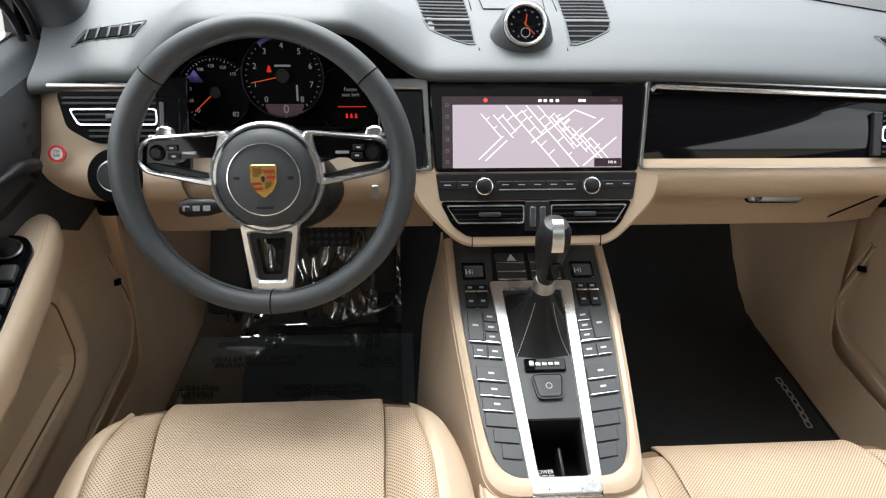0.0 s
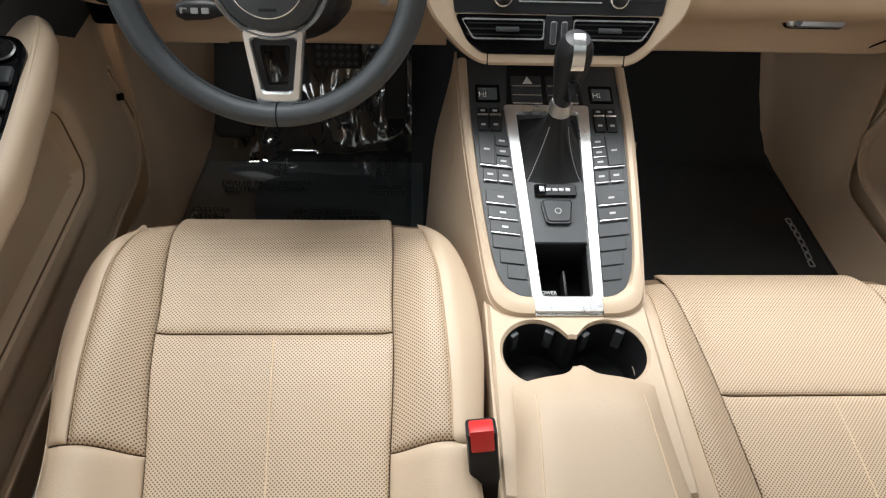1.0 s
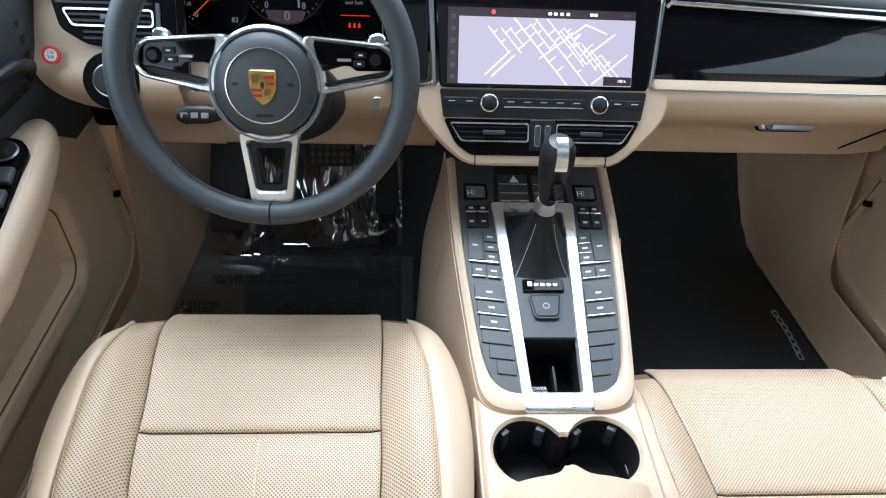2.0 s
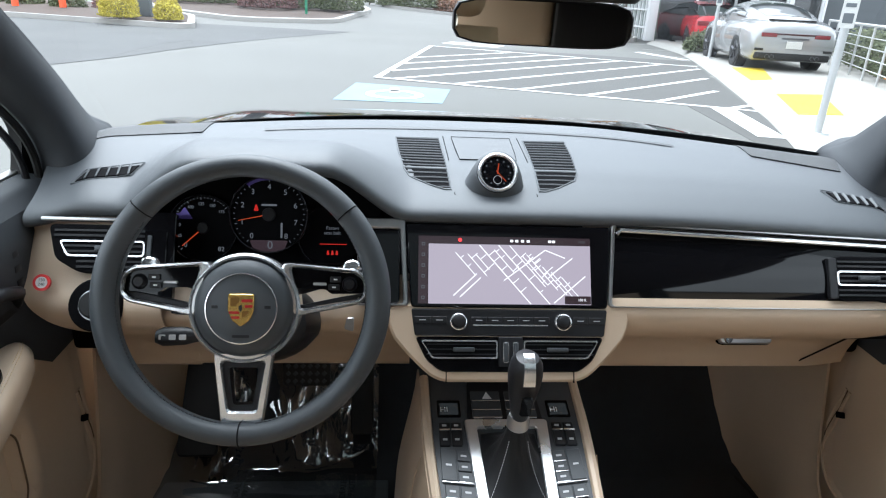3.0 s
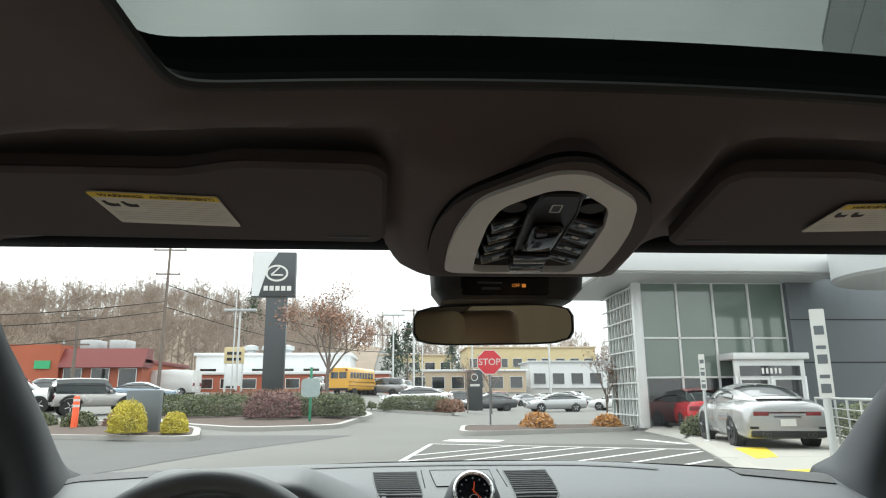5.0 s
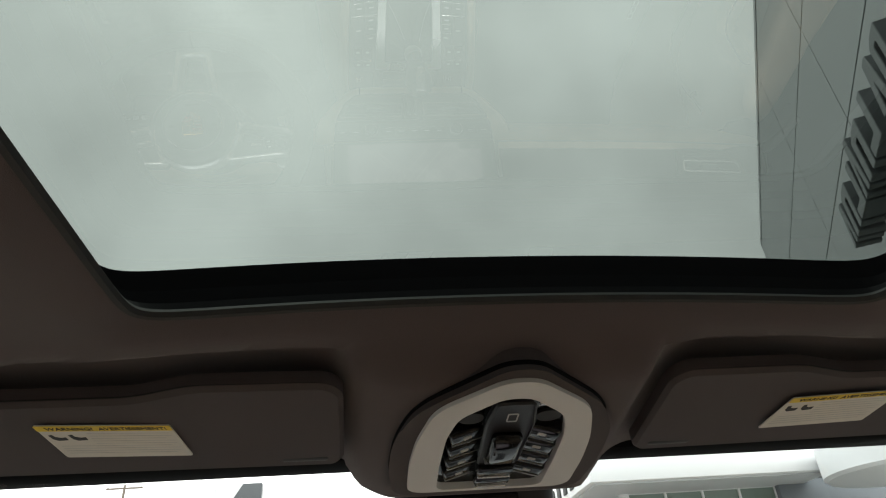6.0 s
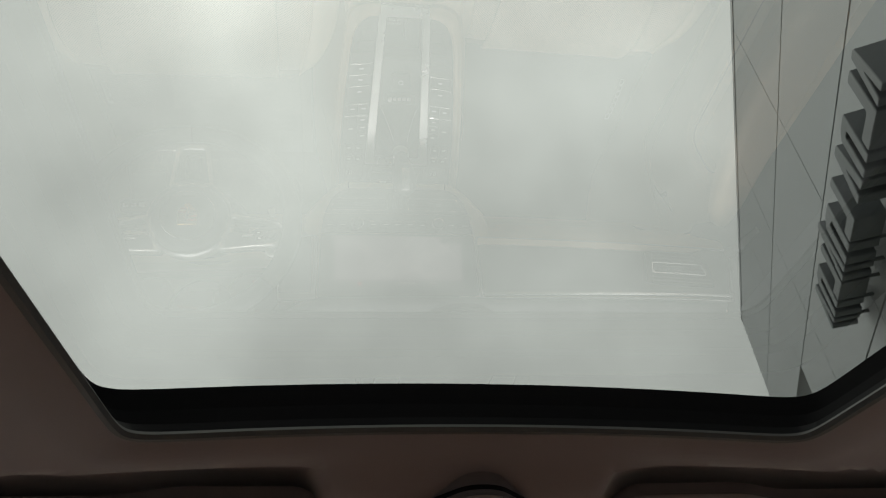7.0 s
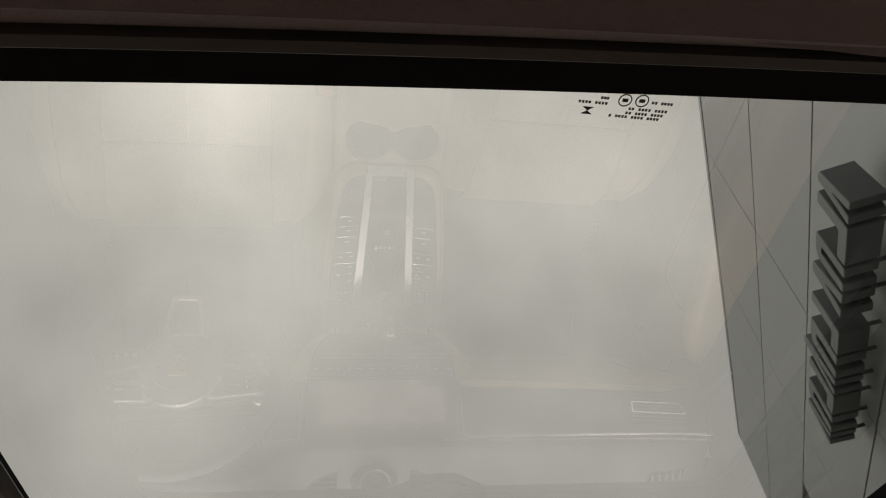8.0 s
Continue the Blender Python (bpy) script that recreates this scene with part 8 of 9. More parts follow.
# sign posts on the pavement
def sign_post(x, y, h, lab, panel_h):
    t = thing("sign_post", lab, "sign", "pavement sign posts", at=(x, y, 0.12))
    part("post", lathe([(0.0, 0.1), (0.042, 0.1), (0.042, h), (0.0, h)], Matrix.Translation((x, y, 0)), 16), metal_pole, t)
    part("foot_plate", lathe([(0.0, 0.135), (0.11, 0.135), (0.12, 0.12), (0.12, 0.1)], Matrix.Translation((x, y, 0)), 20), metal_pole, t)
    sm_ = axes((x, y, 0), (1, -0.45, 0), (0, 0, 1))
    pn = part("panel", plate(rrect(-0.075, h - panel_h, 0.075, h + 0.03, 0.015), 0.045, 0.055, sm_), white_line, t, "narrow white sign panel")
    for k in range(int(panel_h / 0.16)):
        part("print_bar", plate(rrect(-0.05, h - panel_h + 0.05 + 0.16 * k, 0.05, h - panel_h + (0.09 if k % 2 else 0.15) + 0.16 * k, 0.006), 0.055, 0.058, sm_), dark_panel, pn, sharp=0)
    return t


sign_post(4.62, 6.97, 2.2, "tall steel post with narrow white parking sign", 0.95)
sign_post(7.98, 16.95, 2.3, "steel post with narrow white parking sign", 0.9)
# railing
rail = thing("railing", "grey steel railing with thin bars beside the pavement", "railing", at=(12, 13, 0.12))
rp = [Vector((11.3, 17.4, 0.12)), Vector((9.3, 12.87, 0.12)), Vector((8.2, 10.3, 0.12))]
part("top_rail", tube([p + Vector((0, 0, 1.05)) for p in rp], 0.03, 8), metal_pole, rail)
for zz in (0.22, 0.42, 0.62, 0.82):
    part("bar", tube([p + Vector((0, 0, zz)) for p in rp], 0.012, 6), metal_pole, rail)
for k in range(7):
    p = rp[0].lerp(rp[1], k / 4) if k <= 4 else rp[1].lerp(rp[2], (k - 4) / 2.5)
    part("post", tube([p, p + Vector((0, 0, 1.05))], 0.025, 8), metal_pole, rail)


# stop sign, small signs, posts
def octagon(r):
    return [(r * math.cos(radians(22.5 + 45 * k)), r * math.sin(radians(22.5 + 45 * k))) for k in range(8)]


stop_red = mat("red_sign_sheet", (0.55, 0.03, 0.045), 0.45, 0, 0.05)
gz0 = ground_z(3.55, 25.9)
ss_ = thing("stop_sign", "red octagonal stop sign on thin steel post", "stop sign", at=(3.55, 25.9, gz0))
SS = axes((3.55, 25.88, 2.58), (1, -0.08, 0), (0, 0, 1))
pl = part("plate", plate(octagon(0.52), 0.0, 0.01, SS), white_line, ss_, "white-rimmed red octagon")
part("red_face", plate(octagon(0.49), 0.01, 0.014, SS), stop_red, pl)
text("stop_text", "STOP", 0.36, SS @ Matrix.Translation((0, 0, 0.016)), white_line, pl)
part("post", box(3.52, 25.89, gz0, 3.58, 25.95, 2.9), dark_panel, ss_)
gs = thing("green_sign_post", "small round grey sign on green post", "sign", at=(-3.6, 27.4, ground_z(-3.6, 27.4)))
zg = ground_z(-3.6, 27.4)
green_post = mat("green_paint", (0.03, 0.22, 0.12), 0.5)
part("post", box(-3.66, 27.38, zg, -3.56, 27.46, zg + 2.3, 0.005), green_post, gs)
part("panel", plate(rrect(-0.38, 1.1, 0.38, 1.85, 0.16), 0, 0.02, axes((-3.61, 27.36, zg), (1, 0, 0), (0, 0, 1))), mat("sign_back_grey", (0.35, 0.42, 0.42), 0.5, 0.4), gs)
for x, y in ((-12.95, 24.4), (-11.4, 24.4)):
    z = ground_z(x, y)
    op = thing("marker_post", "orange reflective marker post", "marker post", "marker posts", at=(x, y, z))
    part("tube", lathe([(0.0, 0.0), (0.17, 0.0), (0.17, 0.06), (0.11, 0.12), (0.105, 1.22), (0.08, 1.28), (0.0, 1.29)], Matrix.Translation((x, y, z)), 16), mat("orange_plastic", (0.85, 0.12, 0.04), 0.5), op)
    for zz in (0.9, 1.1):
        part("white_band", lathe([(0.109, zz), (0.109, zz + 0.08)], Matrix.Translation((x, y, z)), 16), white_line, op)
zb = ground_z(-8.0, 23.0)
bxs = thing("box_sign", "dark grey box sign seen from behind", "sign", at=(-8.0, 23.0, zb))
part("cabinet", box(-9.12, 22.85, zb + 0.15, -8.0, 23.15, zb + 1.5, 0.03), dark_panel, bxs)
part("plinth", box(-9.0, 22.9, zb, -8.1, 23.1, zb + 0.17), kerb_stone, bxs)
# tall pylon sign
zb = ground_z(-9, 48)
pyl = thing("pylon_sign", "tall charcoal pylon sign with pale emblem", "sign", at=(-9.0, 48, zb))
charcoal = mat("charcoal_sign", (0.05, 0.055, 0.06), 0.4, 0.2, 0.05)
part("mast", box(-9.65, 47.8, zb, -8.15, 48.3, 8.5, 0.03), charcoal, pyl)
hd = part("head", box(-10.75, 47.7, 8.4, -7.6, 48.4, 11.75, 0.06), charcoal, pyl, "charcoal sign box")
part("pale_corner", plate([(-10.7, 8.45), (-10.2, 8.45), (-9.6, 10.6), (-8.9, 11.7), (-10.7, 11.7)], 0, 0.02, axes((0, 47.69, 0), (1, 0, 0), (0, 0, 1))), pale_panel, hd)
part("emblem_ring", ring(circle(-8.95, 10.15, 0.82, 32, 0.62), circle(-8.95, 10.15, 0.68, 32, 0.49), 0.0, 0.03, axes((0, 47.69, 0), (1, 0, 0), (0, 0, 1))), white_line, hd)
for a, b in (((-9.35, 10.0), (-8.75, 10.6)), ((-9.35, 10.0), (-8.5, 10.0))):
    part("emblem_bar", tube([(a[0], 47.66, a[1]), (b[0], 47.66, b[1])], 0.06, 6), white_line, hd)
for k in range(5):
    part("letter_bar", box(-9.85 + 0.42 * k, 47.66, 8.85, -9.55 + 0.42 * k, 47.7, 9.2), white_line, hd)
p2 = thing("pylon_sign", "small dark pylon sign beside the road", "sign", at=(5.4, 45, 0))
part("cabinet", box(4.7, 45, 0.3, 5.75, 45.3, 3.0, 0.03), charcoal, p2)
part("emblem_ring", ring(circle(5.2, 2.5, 0.25, 20), circle(5.2, 2.5, 0.19, 20), 0, 0.02, axes((0, 44.99, 0), (1, 0, 0), (0, 0, 1))), white_line, p2)
part("letter_bar", box(4.9, 44.98, 1.9, 5.55, 45.0, 2.05), white_line, p2)


# ---- far buildings, poles, woods ----
def low_building(name, x0, y0, x1, y1, h, material, roof_mat, lab, nwin=6, band=None):
    z = min(ground_z(x0, y0), ground_z(x1, y0))
    t = thing(name, lab, "building", at=((x0 + x1) / 2, y0, z))
    part("wall", box(x0, y0, z - 0.5, x1, y1, z + h), material, t)
    part("roof", box(x0 - 0.3, y0 - 0.3, z + h, x1 + 0.3, y1 + 0.3, z + h + 0.35, 0.03), roof_mat, t)
    w = (x1 - x0) / nwin
    for k in range(nwin):
        a = x0 + w * (k + 0.18)
        wd = part("window", box(a, y0 - 0.08, z + 0.7, a + w * 0.62, y0 + 0.05, z + min(h - 0.5, 2.6)), dark_glass, t)
        part("window_frame", ring(rrect(a - 0.06, z + 0.64, a + w * 0.62 + 0.06, z + min(h - 0.5, 2.6) + 0.06, 0.01, 1), rrect(a, z + 0.7, a + w * 0.62, z + min(h - 0.5, 2.6), 0.01, 1), 0, 0.06, axes((0, y0 - 0.06, 0), (1, 0, 0), (0, 0, 1))), white_alu, wd)
    return t, z


brick_red = mat("red_brick_wall", (0.36, 0.10, 0.055), 0.8, 0, 0.15, 0.8)
maroon = mat("maroon_metal_roof", (0.155, 0.03, 0.028), 0.5, 0.2, 0.08)
cream = mat("cream_render", (0.55, 0.45, 0.26), 0.8, 0, 0.1, 0.2)
tan = mat("tan_render", (0.45, 0.36, 0.26), 0.8, 0, 0.1, 0.2)
t, z = low_building("red_store", -34.2, 60, -22.5, 72, 3.0, brick_red, maroon, "low red brick store with maroon roof", 5)
part("mansard", loft([[Vector((-29.4 if k in (0, 3) else -22.2, y, zz)) for k, (y, zz) in enumerate(((59.2, z + 2.6), (59.2, z + 2.6), (60.3, z + 4.3), (60.3, z + 4.3)))] for d in (0,)] + [[Vector((-29.4 if k in (0, 3) else -22.2, y, zz)) for k, (y, zz) in enumerate(((61.5, z + 2.6), (61.5, z + 2.6), (61.5, z + 4.3), (61.5, z + 4.3)))]]), maroon, t, "sloped maroon roof front")
part("brick_box", box(-34.3, 59.5, z, -29.4, 66, z + 4.6), brick_red, t)
part("store_sign", box(-31.4, 59.35, z + 2.5, -30.1, 59.5, z + 3.2), mat("green_sign", (0.05, 0.35, 0.15), 0.5), t)
for k in range(2):
    part("roof_unit", box(-29 + 2.6 * k, 62, z + 4.3, -27.4 + 2.6 * k, 64, z + 5.2, 0.05), grey_panel, t, "grey rooftop unit")
low_building("long_store", -25, 76, -1, 90, 2.2, brick_red, pale_panel, "long low store with white upper wall", 10)
t, z = low_building("white_warehouse", -25, 84, -6, 96, 4.2, pale_panel, pale_panel, "long white warehouse behind stores", 6)
for k in range(3):
    part("roof_vent", lathe([(0.0, 1.3), (0.9, 1.1), (1.0, 0.6), (0.6, 0.5), (0.6, 0.0)], Matrix.Translation((-19 + 2.3 * k, 87, z + 4.5)), 16), grey_panel, t)
low_building("cream_store", 16, 150, 46, 165, 5.0, cream, tan, "wide cream strip mall on the hill", 9)
low_building("cream_store", -8, 140, 12, 150, 4.0, cream, tan, "cream strip mall on the hill", 6)
low_building("tan_store", 2, 112, 22, 122, 3.5, tan, pale_panel, "low tan store on far road", 6)
low_building("white_store", 24, 118, 48, 128, 4.5, pale_panel, grey_panel, "low white store on far road", 7)
low_building("brick_block", -30, -34, 25, -24, 9.0, tan, pale_panel, "tan office block behind the car", 12)
hs = thing("roadside_sign", "cream roadside store sign on two posts", "sign", at=(-12.2, 58, ground_z(-12.2, 58)))
z = ground_z(-12.2, 58)
part("board", box(-15.0, 58, z + 2.9, -13.3, 58.2, z + 4.3, 0.05), cream, hs)
for k in range(2):
    part("letter_bar", box(-14.75, 57.95, z + 3.15 + 0.5 * k, -13.55, 58.0, z + 3.4 + 0.5 * k), rubber, hs)
part("lower_board", box(-14.85, 58, z + 1.0, -13.45, 58.2, z + 2.7, 0.03), pale_panel, hs)
for x in (-14.9, -13.5):
    part("post", box(x, 58.05, z, x + 0.15, 58.2, z + 3.3), metal_pole, hs)


def utility_pole(x, y, h, lab="tall wooden utility pole with crossarms", lean=0.0):
    z = ground_z(x, y)
    t = thing("utility_pole", lab, "utility pole", "utility poles", at=(x, y, z))
    part("pole", tube([(x, y, z), (x + lean * h, y, z + h)], [0.17, 0.11], 8), bark, t)
    for k, hh in enumerate((h - 0.25, h - 2.5)):
        w = 1.5 if k == 0 else 1.1
        part("crossarm", box(x + lean * hh - w, y - 0.06, z + hh - 0.07, x + lean * hh + w, y + 0.06, z + hh + 0.07), bark, t)
        for q in (-0.9, 0, 0.9):
            part("insulator", lathe([(0.0, 0.3), (0.06, 0.28), (0.07, 0.0), (0.0, 0.0)], Matrix.Translation((x + lean * hh + q * w, y, z + hh + 0.07)), 8), grey_panel, t)
    return Vector((x + lean * h, y, z + h))


tops = [utility_pole(-21.0, 60, 13.5), utility_pole(-46, 45, 12), utility_pole(2, 82, 11), utility_pole(-27, 57, 7.0, "short wooden utility pole")]
cables = thing("overhead_cable", "black overhead power cables between poles", "cable", at=(-25, 55, 10))
for a, b, dz in ((tops[1], tops[0], -5.0), (tops[1], tops[0], -5.9), (tops[0], tops[2], -5.5), (tops[0], tops[2], -3.5), (tops[1], tops[0], -7.5)):
    part("wire", tube([a.lerp(b, k / 12) + Vector((0, 0, dz - 1.2 * math.sin(math.pi * k / 12))) for k in range(13)], 0.035, 5), rubber, cables)


def street_lamp(x, y, h, heads):
    z = ground_z(x, y)
    t = thing("street_lamp", "tall grey lamp post with flat lamp heads", "street lamp", "street lamps", at=(x, y, z))
    part("post", tube([(x, y, z), (x, y, z + h)], [0.12, 0.07], 8), metal_pole, t)
    for s in heads:
        part("head", box(min(x, x + s * 1.3), y - 0.2, z + h - 0.12, max(x, x + s * 1.3), y + 0.2, z + h + 0.05, 0.03), grey_panel, t)


street_lamp(-12.9, 54, 7.2, (-1, 1))
street_lamp(1.5, 62, 8.0, (1,))
street_lamp(-0.5, 75, 9.0, (-1, 1))
street_lamp(7.5, 66, 8.5, (1,))
street_lamp(3.6, 95, 9, (-1, 1))
street_lamp(13.5, 58, 8, (-1,))
fp = thing("flag_pole", "tall thin white flag pole", "flag pole", at=(-13.5, 55, ground_z(-13.5, 55)))
part("pole", tube([(-13.5, 55, ground_z(-13.5, 55)), (-13.5, 55, 16.5)], [0.07, 0.03], 8), metal_pole, fp)


def woods(rng, n, xr, yr, hr, name, material, lab):
    """A far belt of bare trees as one mass of trunks and twigs."""
    V, F = [], []

    def stick(p, q, r0, r1):
        d = (q - p).normalized()
        a = d.cross(Vector((0.3, 1, 0.2))).normalized()
        k = len(V)
        V.extend([p - a * r0, p + a * r0, q + a * r1, q - a * r1])
        F.append((k, k + 1, k + 2, k + 3))
        b = d.cross(a)
        k = len(V)
        V.extend([p - b * r0, p + b * r0, q + b * r1, q - b * r1])
        F.append((k, k + 1, k + 2, k + 3))
    for _ in range(n):
        x, y = rng.uniform(*xr), rng.uniform(*yr)
        z, h = ground_z(x, y), rng.uniform(*hr)
        p = Vector((x, y, z))
        lean = Vector((rng.gauss(0, 0.05), rng.gauss(0, 0.05), 1))
        stick(p, p + lean * h, 0.10, 0.03)
        for _ in range(11):
            f = rng.uniform(0.3, 0.95)
            s = p + lean * h * f
            a = rng.uniform(0, 2 * math.pi)
            L_ = h * (1.05 - f) * rng.uniform(0.35, 0.6)
            q = s + Vector((math.cos(a) * 0.7, math.sin(a) * 0.7, rng.uniform(0.4, 1.0))) * L_
            stick(s, q, 0.045, 0.02)
            for _ in range(7):
                g = s.lerp(q, rng.uniform(0.3, 1.0))
                stick(g, g + Vector((rng.gauss(0, 0.6), rng.gauss(0, 0.6), rng.uniform(0.2, 0.9))) * L_ * 0.5, 0.028, 0.014)
    me = bpy.data.meshes.new(name)
    me.from_pydata([tuple(v) for v in V], [], F)
    ob = link(name, me, material, None, sharp=0)
    return tagged(ob, lab, "woods", kind="stuff")


twig = mat("bare_twig", (0.33, 0.27, 0.225), 0.95, 0, 0.3, 0.08)
litter = mat("leaf_litter", (0.21, 0.165, 0.125), 0.95, 0, 0.35, 0.3, bump=0.5, bump_scale=3)
tagged(part("hillside", grid(lambda u, v: (lambda x, y: Vector((x, y, ground_z(x, y) + 0.25)))(-190 + 186 * u, 87 + 130 * v * v), 50, 30), litter), "leaf-covered brown hillside under the woods", "hill", kind="structure")
rngw = random.Random(8)
woods(rngw, 1500, (-150, -10), (90, 165), (6.5, 11.5), "bare_woods", twig, "bare brown autumn woods on a hillside")
woods(rngw, 260, (-12, 110), (150, 230), (6, 10), "bare_woods", twig, "bare brown autumn woods on a far hill")
woods(rngw, 90, (-62, -30), (72, 90), (6, 9), "bare_woods", twig, "bare brown trees behind the red store")
ever = leaf_mat("evergreen", (0.03, 0.05, 0.03))
for x, y, h in ((1.5, 96, 10), (-0.5, 99, 8), (-24, 110, 15), (10, 120, 8)):
    z = ground_z(x, y)
    et = thing("evergreen_tree", "dark conical evergreen tree", "tree", "evergreen trees", at=(x, y, z))
    part("trunk", tube([(x, y, z), (x, y, z + h * 0.9)], [0.2, 0.04], 6), bark, et)
    tips = [Vector((x, y, z)) + Vector((math.cos(a) * r, math.sin(a) * r, h * (1 - r / 2.6))) for a, r in [(rngw.uniform(0, 6.28), rngw.uniform(0, 2.2)) for _ in range(160)]]
    link("crown", leafy(tips, rngw, 900, 0.22, 0.3), ever, et, "dense dark needles", sharp=0)

# ---- parked cars ----
tyre_mat = mat("tyre_rubber", (0.02, 0.02, 0.02), 0.8)
rim_mat = mat("dark_alloy", (0.12, 0.12, 0.13), 0.35, 0.8)
rim_light = mat("silver_alloy", (0.5, 0.5, 0.52), 0.35, 0.8)
car_glass = mat("car_window", (0.02, 0.025, 0.028), 0.05, 0, 0.0, coat=1.0)
tail_red = mat("red_lamp_lens", (0.16, 0.012, 0.016), 0.2, coat=0.5)
lamp_clear = mat("clear_lamp_lens", (0.6, 0.62, 0.64), 0.15)


def paint(name, c, metal=0.0):
    return mat(name, c, 0.25, metal, 0.02, 1.0, coat=0.8)


def car(label, material, stations, cabin, wheels, at, heading, tail=(0.6, 0.85), alloy=rim_mat, name="parked_car", category="car", glass=car_glass):
    """stations: (y, half width, bottom, belt) from tail to nose; cabin: (y, base half width, base, roof half width, roof)."""
    M = Matrix.Translation(at) @ Matrix.Rotation(radians(heading), 4, "Z")
    c = thing(name, label, category, at=at)
    loops = []
    for y, w, zb, zt in stations:
        h = zt - zb
        half = [(0.0, zb), (0.86 * w, zb), (0.97 * w, zb + 0.12 * h), (w, zb + 0.45 * h), (0.985 * w, zb + 0.72 * h), (0.93 * w, zb + 0.9 * h), (0.8 * w, zt), (0.45 * w, zt + 0.03), (0.0, zt + 0.04)]
        lp = [Vector((x, y, z)) for x, z in half] + [Vector((-x, y, z)) for x, z in reversed(half[1:-1])]
        loops.append([M @ p for p in lp])
    part("body", loft(loops), material, c, sharp=50)
    if cabin:
        loops, roof = [], []
        for y, wb, zb, wr, zr in cabin:
            half = [(wb, zb - 0.05), (wb * 0.5 + wr * 0.5 + 0.02, (zb + zr) / 2), (wr, zr - 0.03)]
            loops.append([M @ Vector((x, y, z)) for x, z in half + [(0.0, zr)] + [(-x, z) for x, z in reversed(half)]])
            if zr - zb > 0.18:
                roof.append([M @ Vector((x, y, z + 0.008)) for x, z in ((wr * 1.01, zr - 0.045), (wr * 0.9, zr - 0.005), (0, zr + 0.012), (-wr * 0.9, zr - 0.005), (-wr * 1.01, zr - 0.045))])
        part("cabin_glass", loft(loops), glass, c, "dark window glass", sharp=50)
        if len(roof) > 1:
            part("roof", loft(roof, None, False, False), material, c)
        n = len(cabin)
        for sx in (-1, 1):
            part("window_pillar", tube([M @ Vector((sx * (q[1] * (0.5 if i in (0,) else 0.5) + q[3] * 0.5 + 0.03), q[0], (q[2] + q[4]) / 2)) for i, q in enumerate(cabin)], 0.02, 5), rubber, c)
    wr_ = wheels[2]
    for yy in wheels[:2]:
        for sx in (-1, 1):
            wx = sx * (max(s[1] for s in stations) - 0.02)
            Wm = M @ Matrix.Translation((wx, yy, wr_)) @ Matrix.Rotation(radians(90 * sx), 4, "Y")
            part("wheel_arch", lathe([(0.0, 0.005), (wr_ * 1.13, 0.005), (wr_ * 1.13, -0.2)], Wm, 28), rubber, c)
            wh = part("wheel", lathe([(wr_ * 0.68, 0.02), (wr_ * 0.8, 0.03), (wr_ * 0.97, 0.02), (wr_, -0.02), (wr_, -0.2), (0.1, -0.2)], Wm, 28), tyre_mat, c)
            part("rim", lathe([(wr_ * 0.68, 0.02), (wr_ * 0.6, 0.012), (wr_ * 0.5, -0.02), (0.07, 0.0), (0.0, 0.012)], Wm, 28), rubber, wh)
            for k in range(5):
                a = 2 * math.pi * k / 5
                part("spoke", tube([Wm @ Vector((0.05 * math.cos(a), 0.05 * math.sin(a), 0.012)), Wm @ Vector((wr_ * 0.64 * math.cos(a), wr_ * 0.64 * math.sin(a), 0.015))], 0.03, 5, flat=0.6), alloy, wh)
    yt, wt = stations[0][0], stations[1][1]
    for sx in (-1, 1):
        q = sorted((sx * 0.5 * wt, sx * 0.93 * wt))
        part("tail_light", box(q[0], yt - 0.015, tail[0], q[1], yt + 0.12, tail[1], 0.02, M), tail_red, c)
        yn = stations[-1][0]
        q = sorted((sx * 0.5 * wt, sx * 0.9 * wt))
        part("headlight", box(q[0], yn - 0.12, tail[0], q[1], yn + 0.012, tail[1], 0.02, M), lamp_clear, c)
        if cabin:
            q = cabin[-1]
            part("door_mirror", box(min(sx * (q[1] + 0.02), sx * (q[1] + 0.22)), q[0] - 0.3, q[2], max(sx * (q[1] + 0.02), sx * (q[1] + 0.22)), q[0] - 0.18, q[2] + 0.14, 0.03, M), material, c)
    part("number_plate", box(-0.16, yt - 0.03, tail[0] - 0.22, 0.16, yt - 0.005, tail[0] - 0.07, 0, M), white_line, c, "blank white number plate")
    return c, M


silver_paint = paint("silver_paint", (0.36, 0.365, 0.37), 0.4)
white_car = paint("white_paint", (0.6, 0.6, 0.6))
black_car = paint("dark_grey_paint", (0.04, 0.04, 0.045))
red_car = paint("red_paint", (0.5, 0.02, 0.03))
grey_car = paint("grey_paint", (0.25, 0.25, 0.26), 0.4)
SPORT = [(-2.25, 0.74, 0.42, 0.66), (-2.2, 0.84, 0.26, 0.80), (-2.0, 0.91, 0.2, 0.90), (-1.4, 0.93, 0.18, 0.96), (-0.5, 0.90, 0.18, 0.95), (0.5, 0.885, 0.18, 0.93), (1.3, 0.90, 0.18, 0.90), (1.9, 0.86, 0.2, 0.80), (2.15, 0.76, 0.24, 0.68), (2.25, 0.6, 0.32, 0.56)]
SPORT_CAB = [(-1.95, 0.55, 0.90, 0.50, 0.93), (-1.4, 0.66, 0.95, 0.55, 1.08), (-0.8, 0.72, 0.95, 0.56, 1.23), (-0.2, 0.74, 0.95, 0.56, 1.29), (0.2, 0.75, 0.94, 0.56, 1.28), (0.75, 0.74, 0.93, 0.52, 1.12), (1.2, 0.70, 0.92, 0.45, 0.94)]
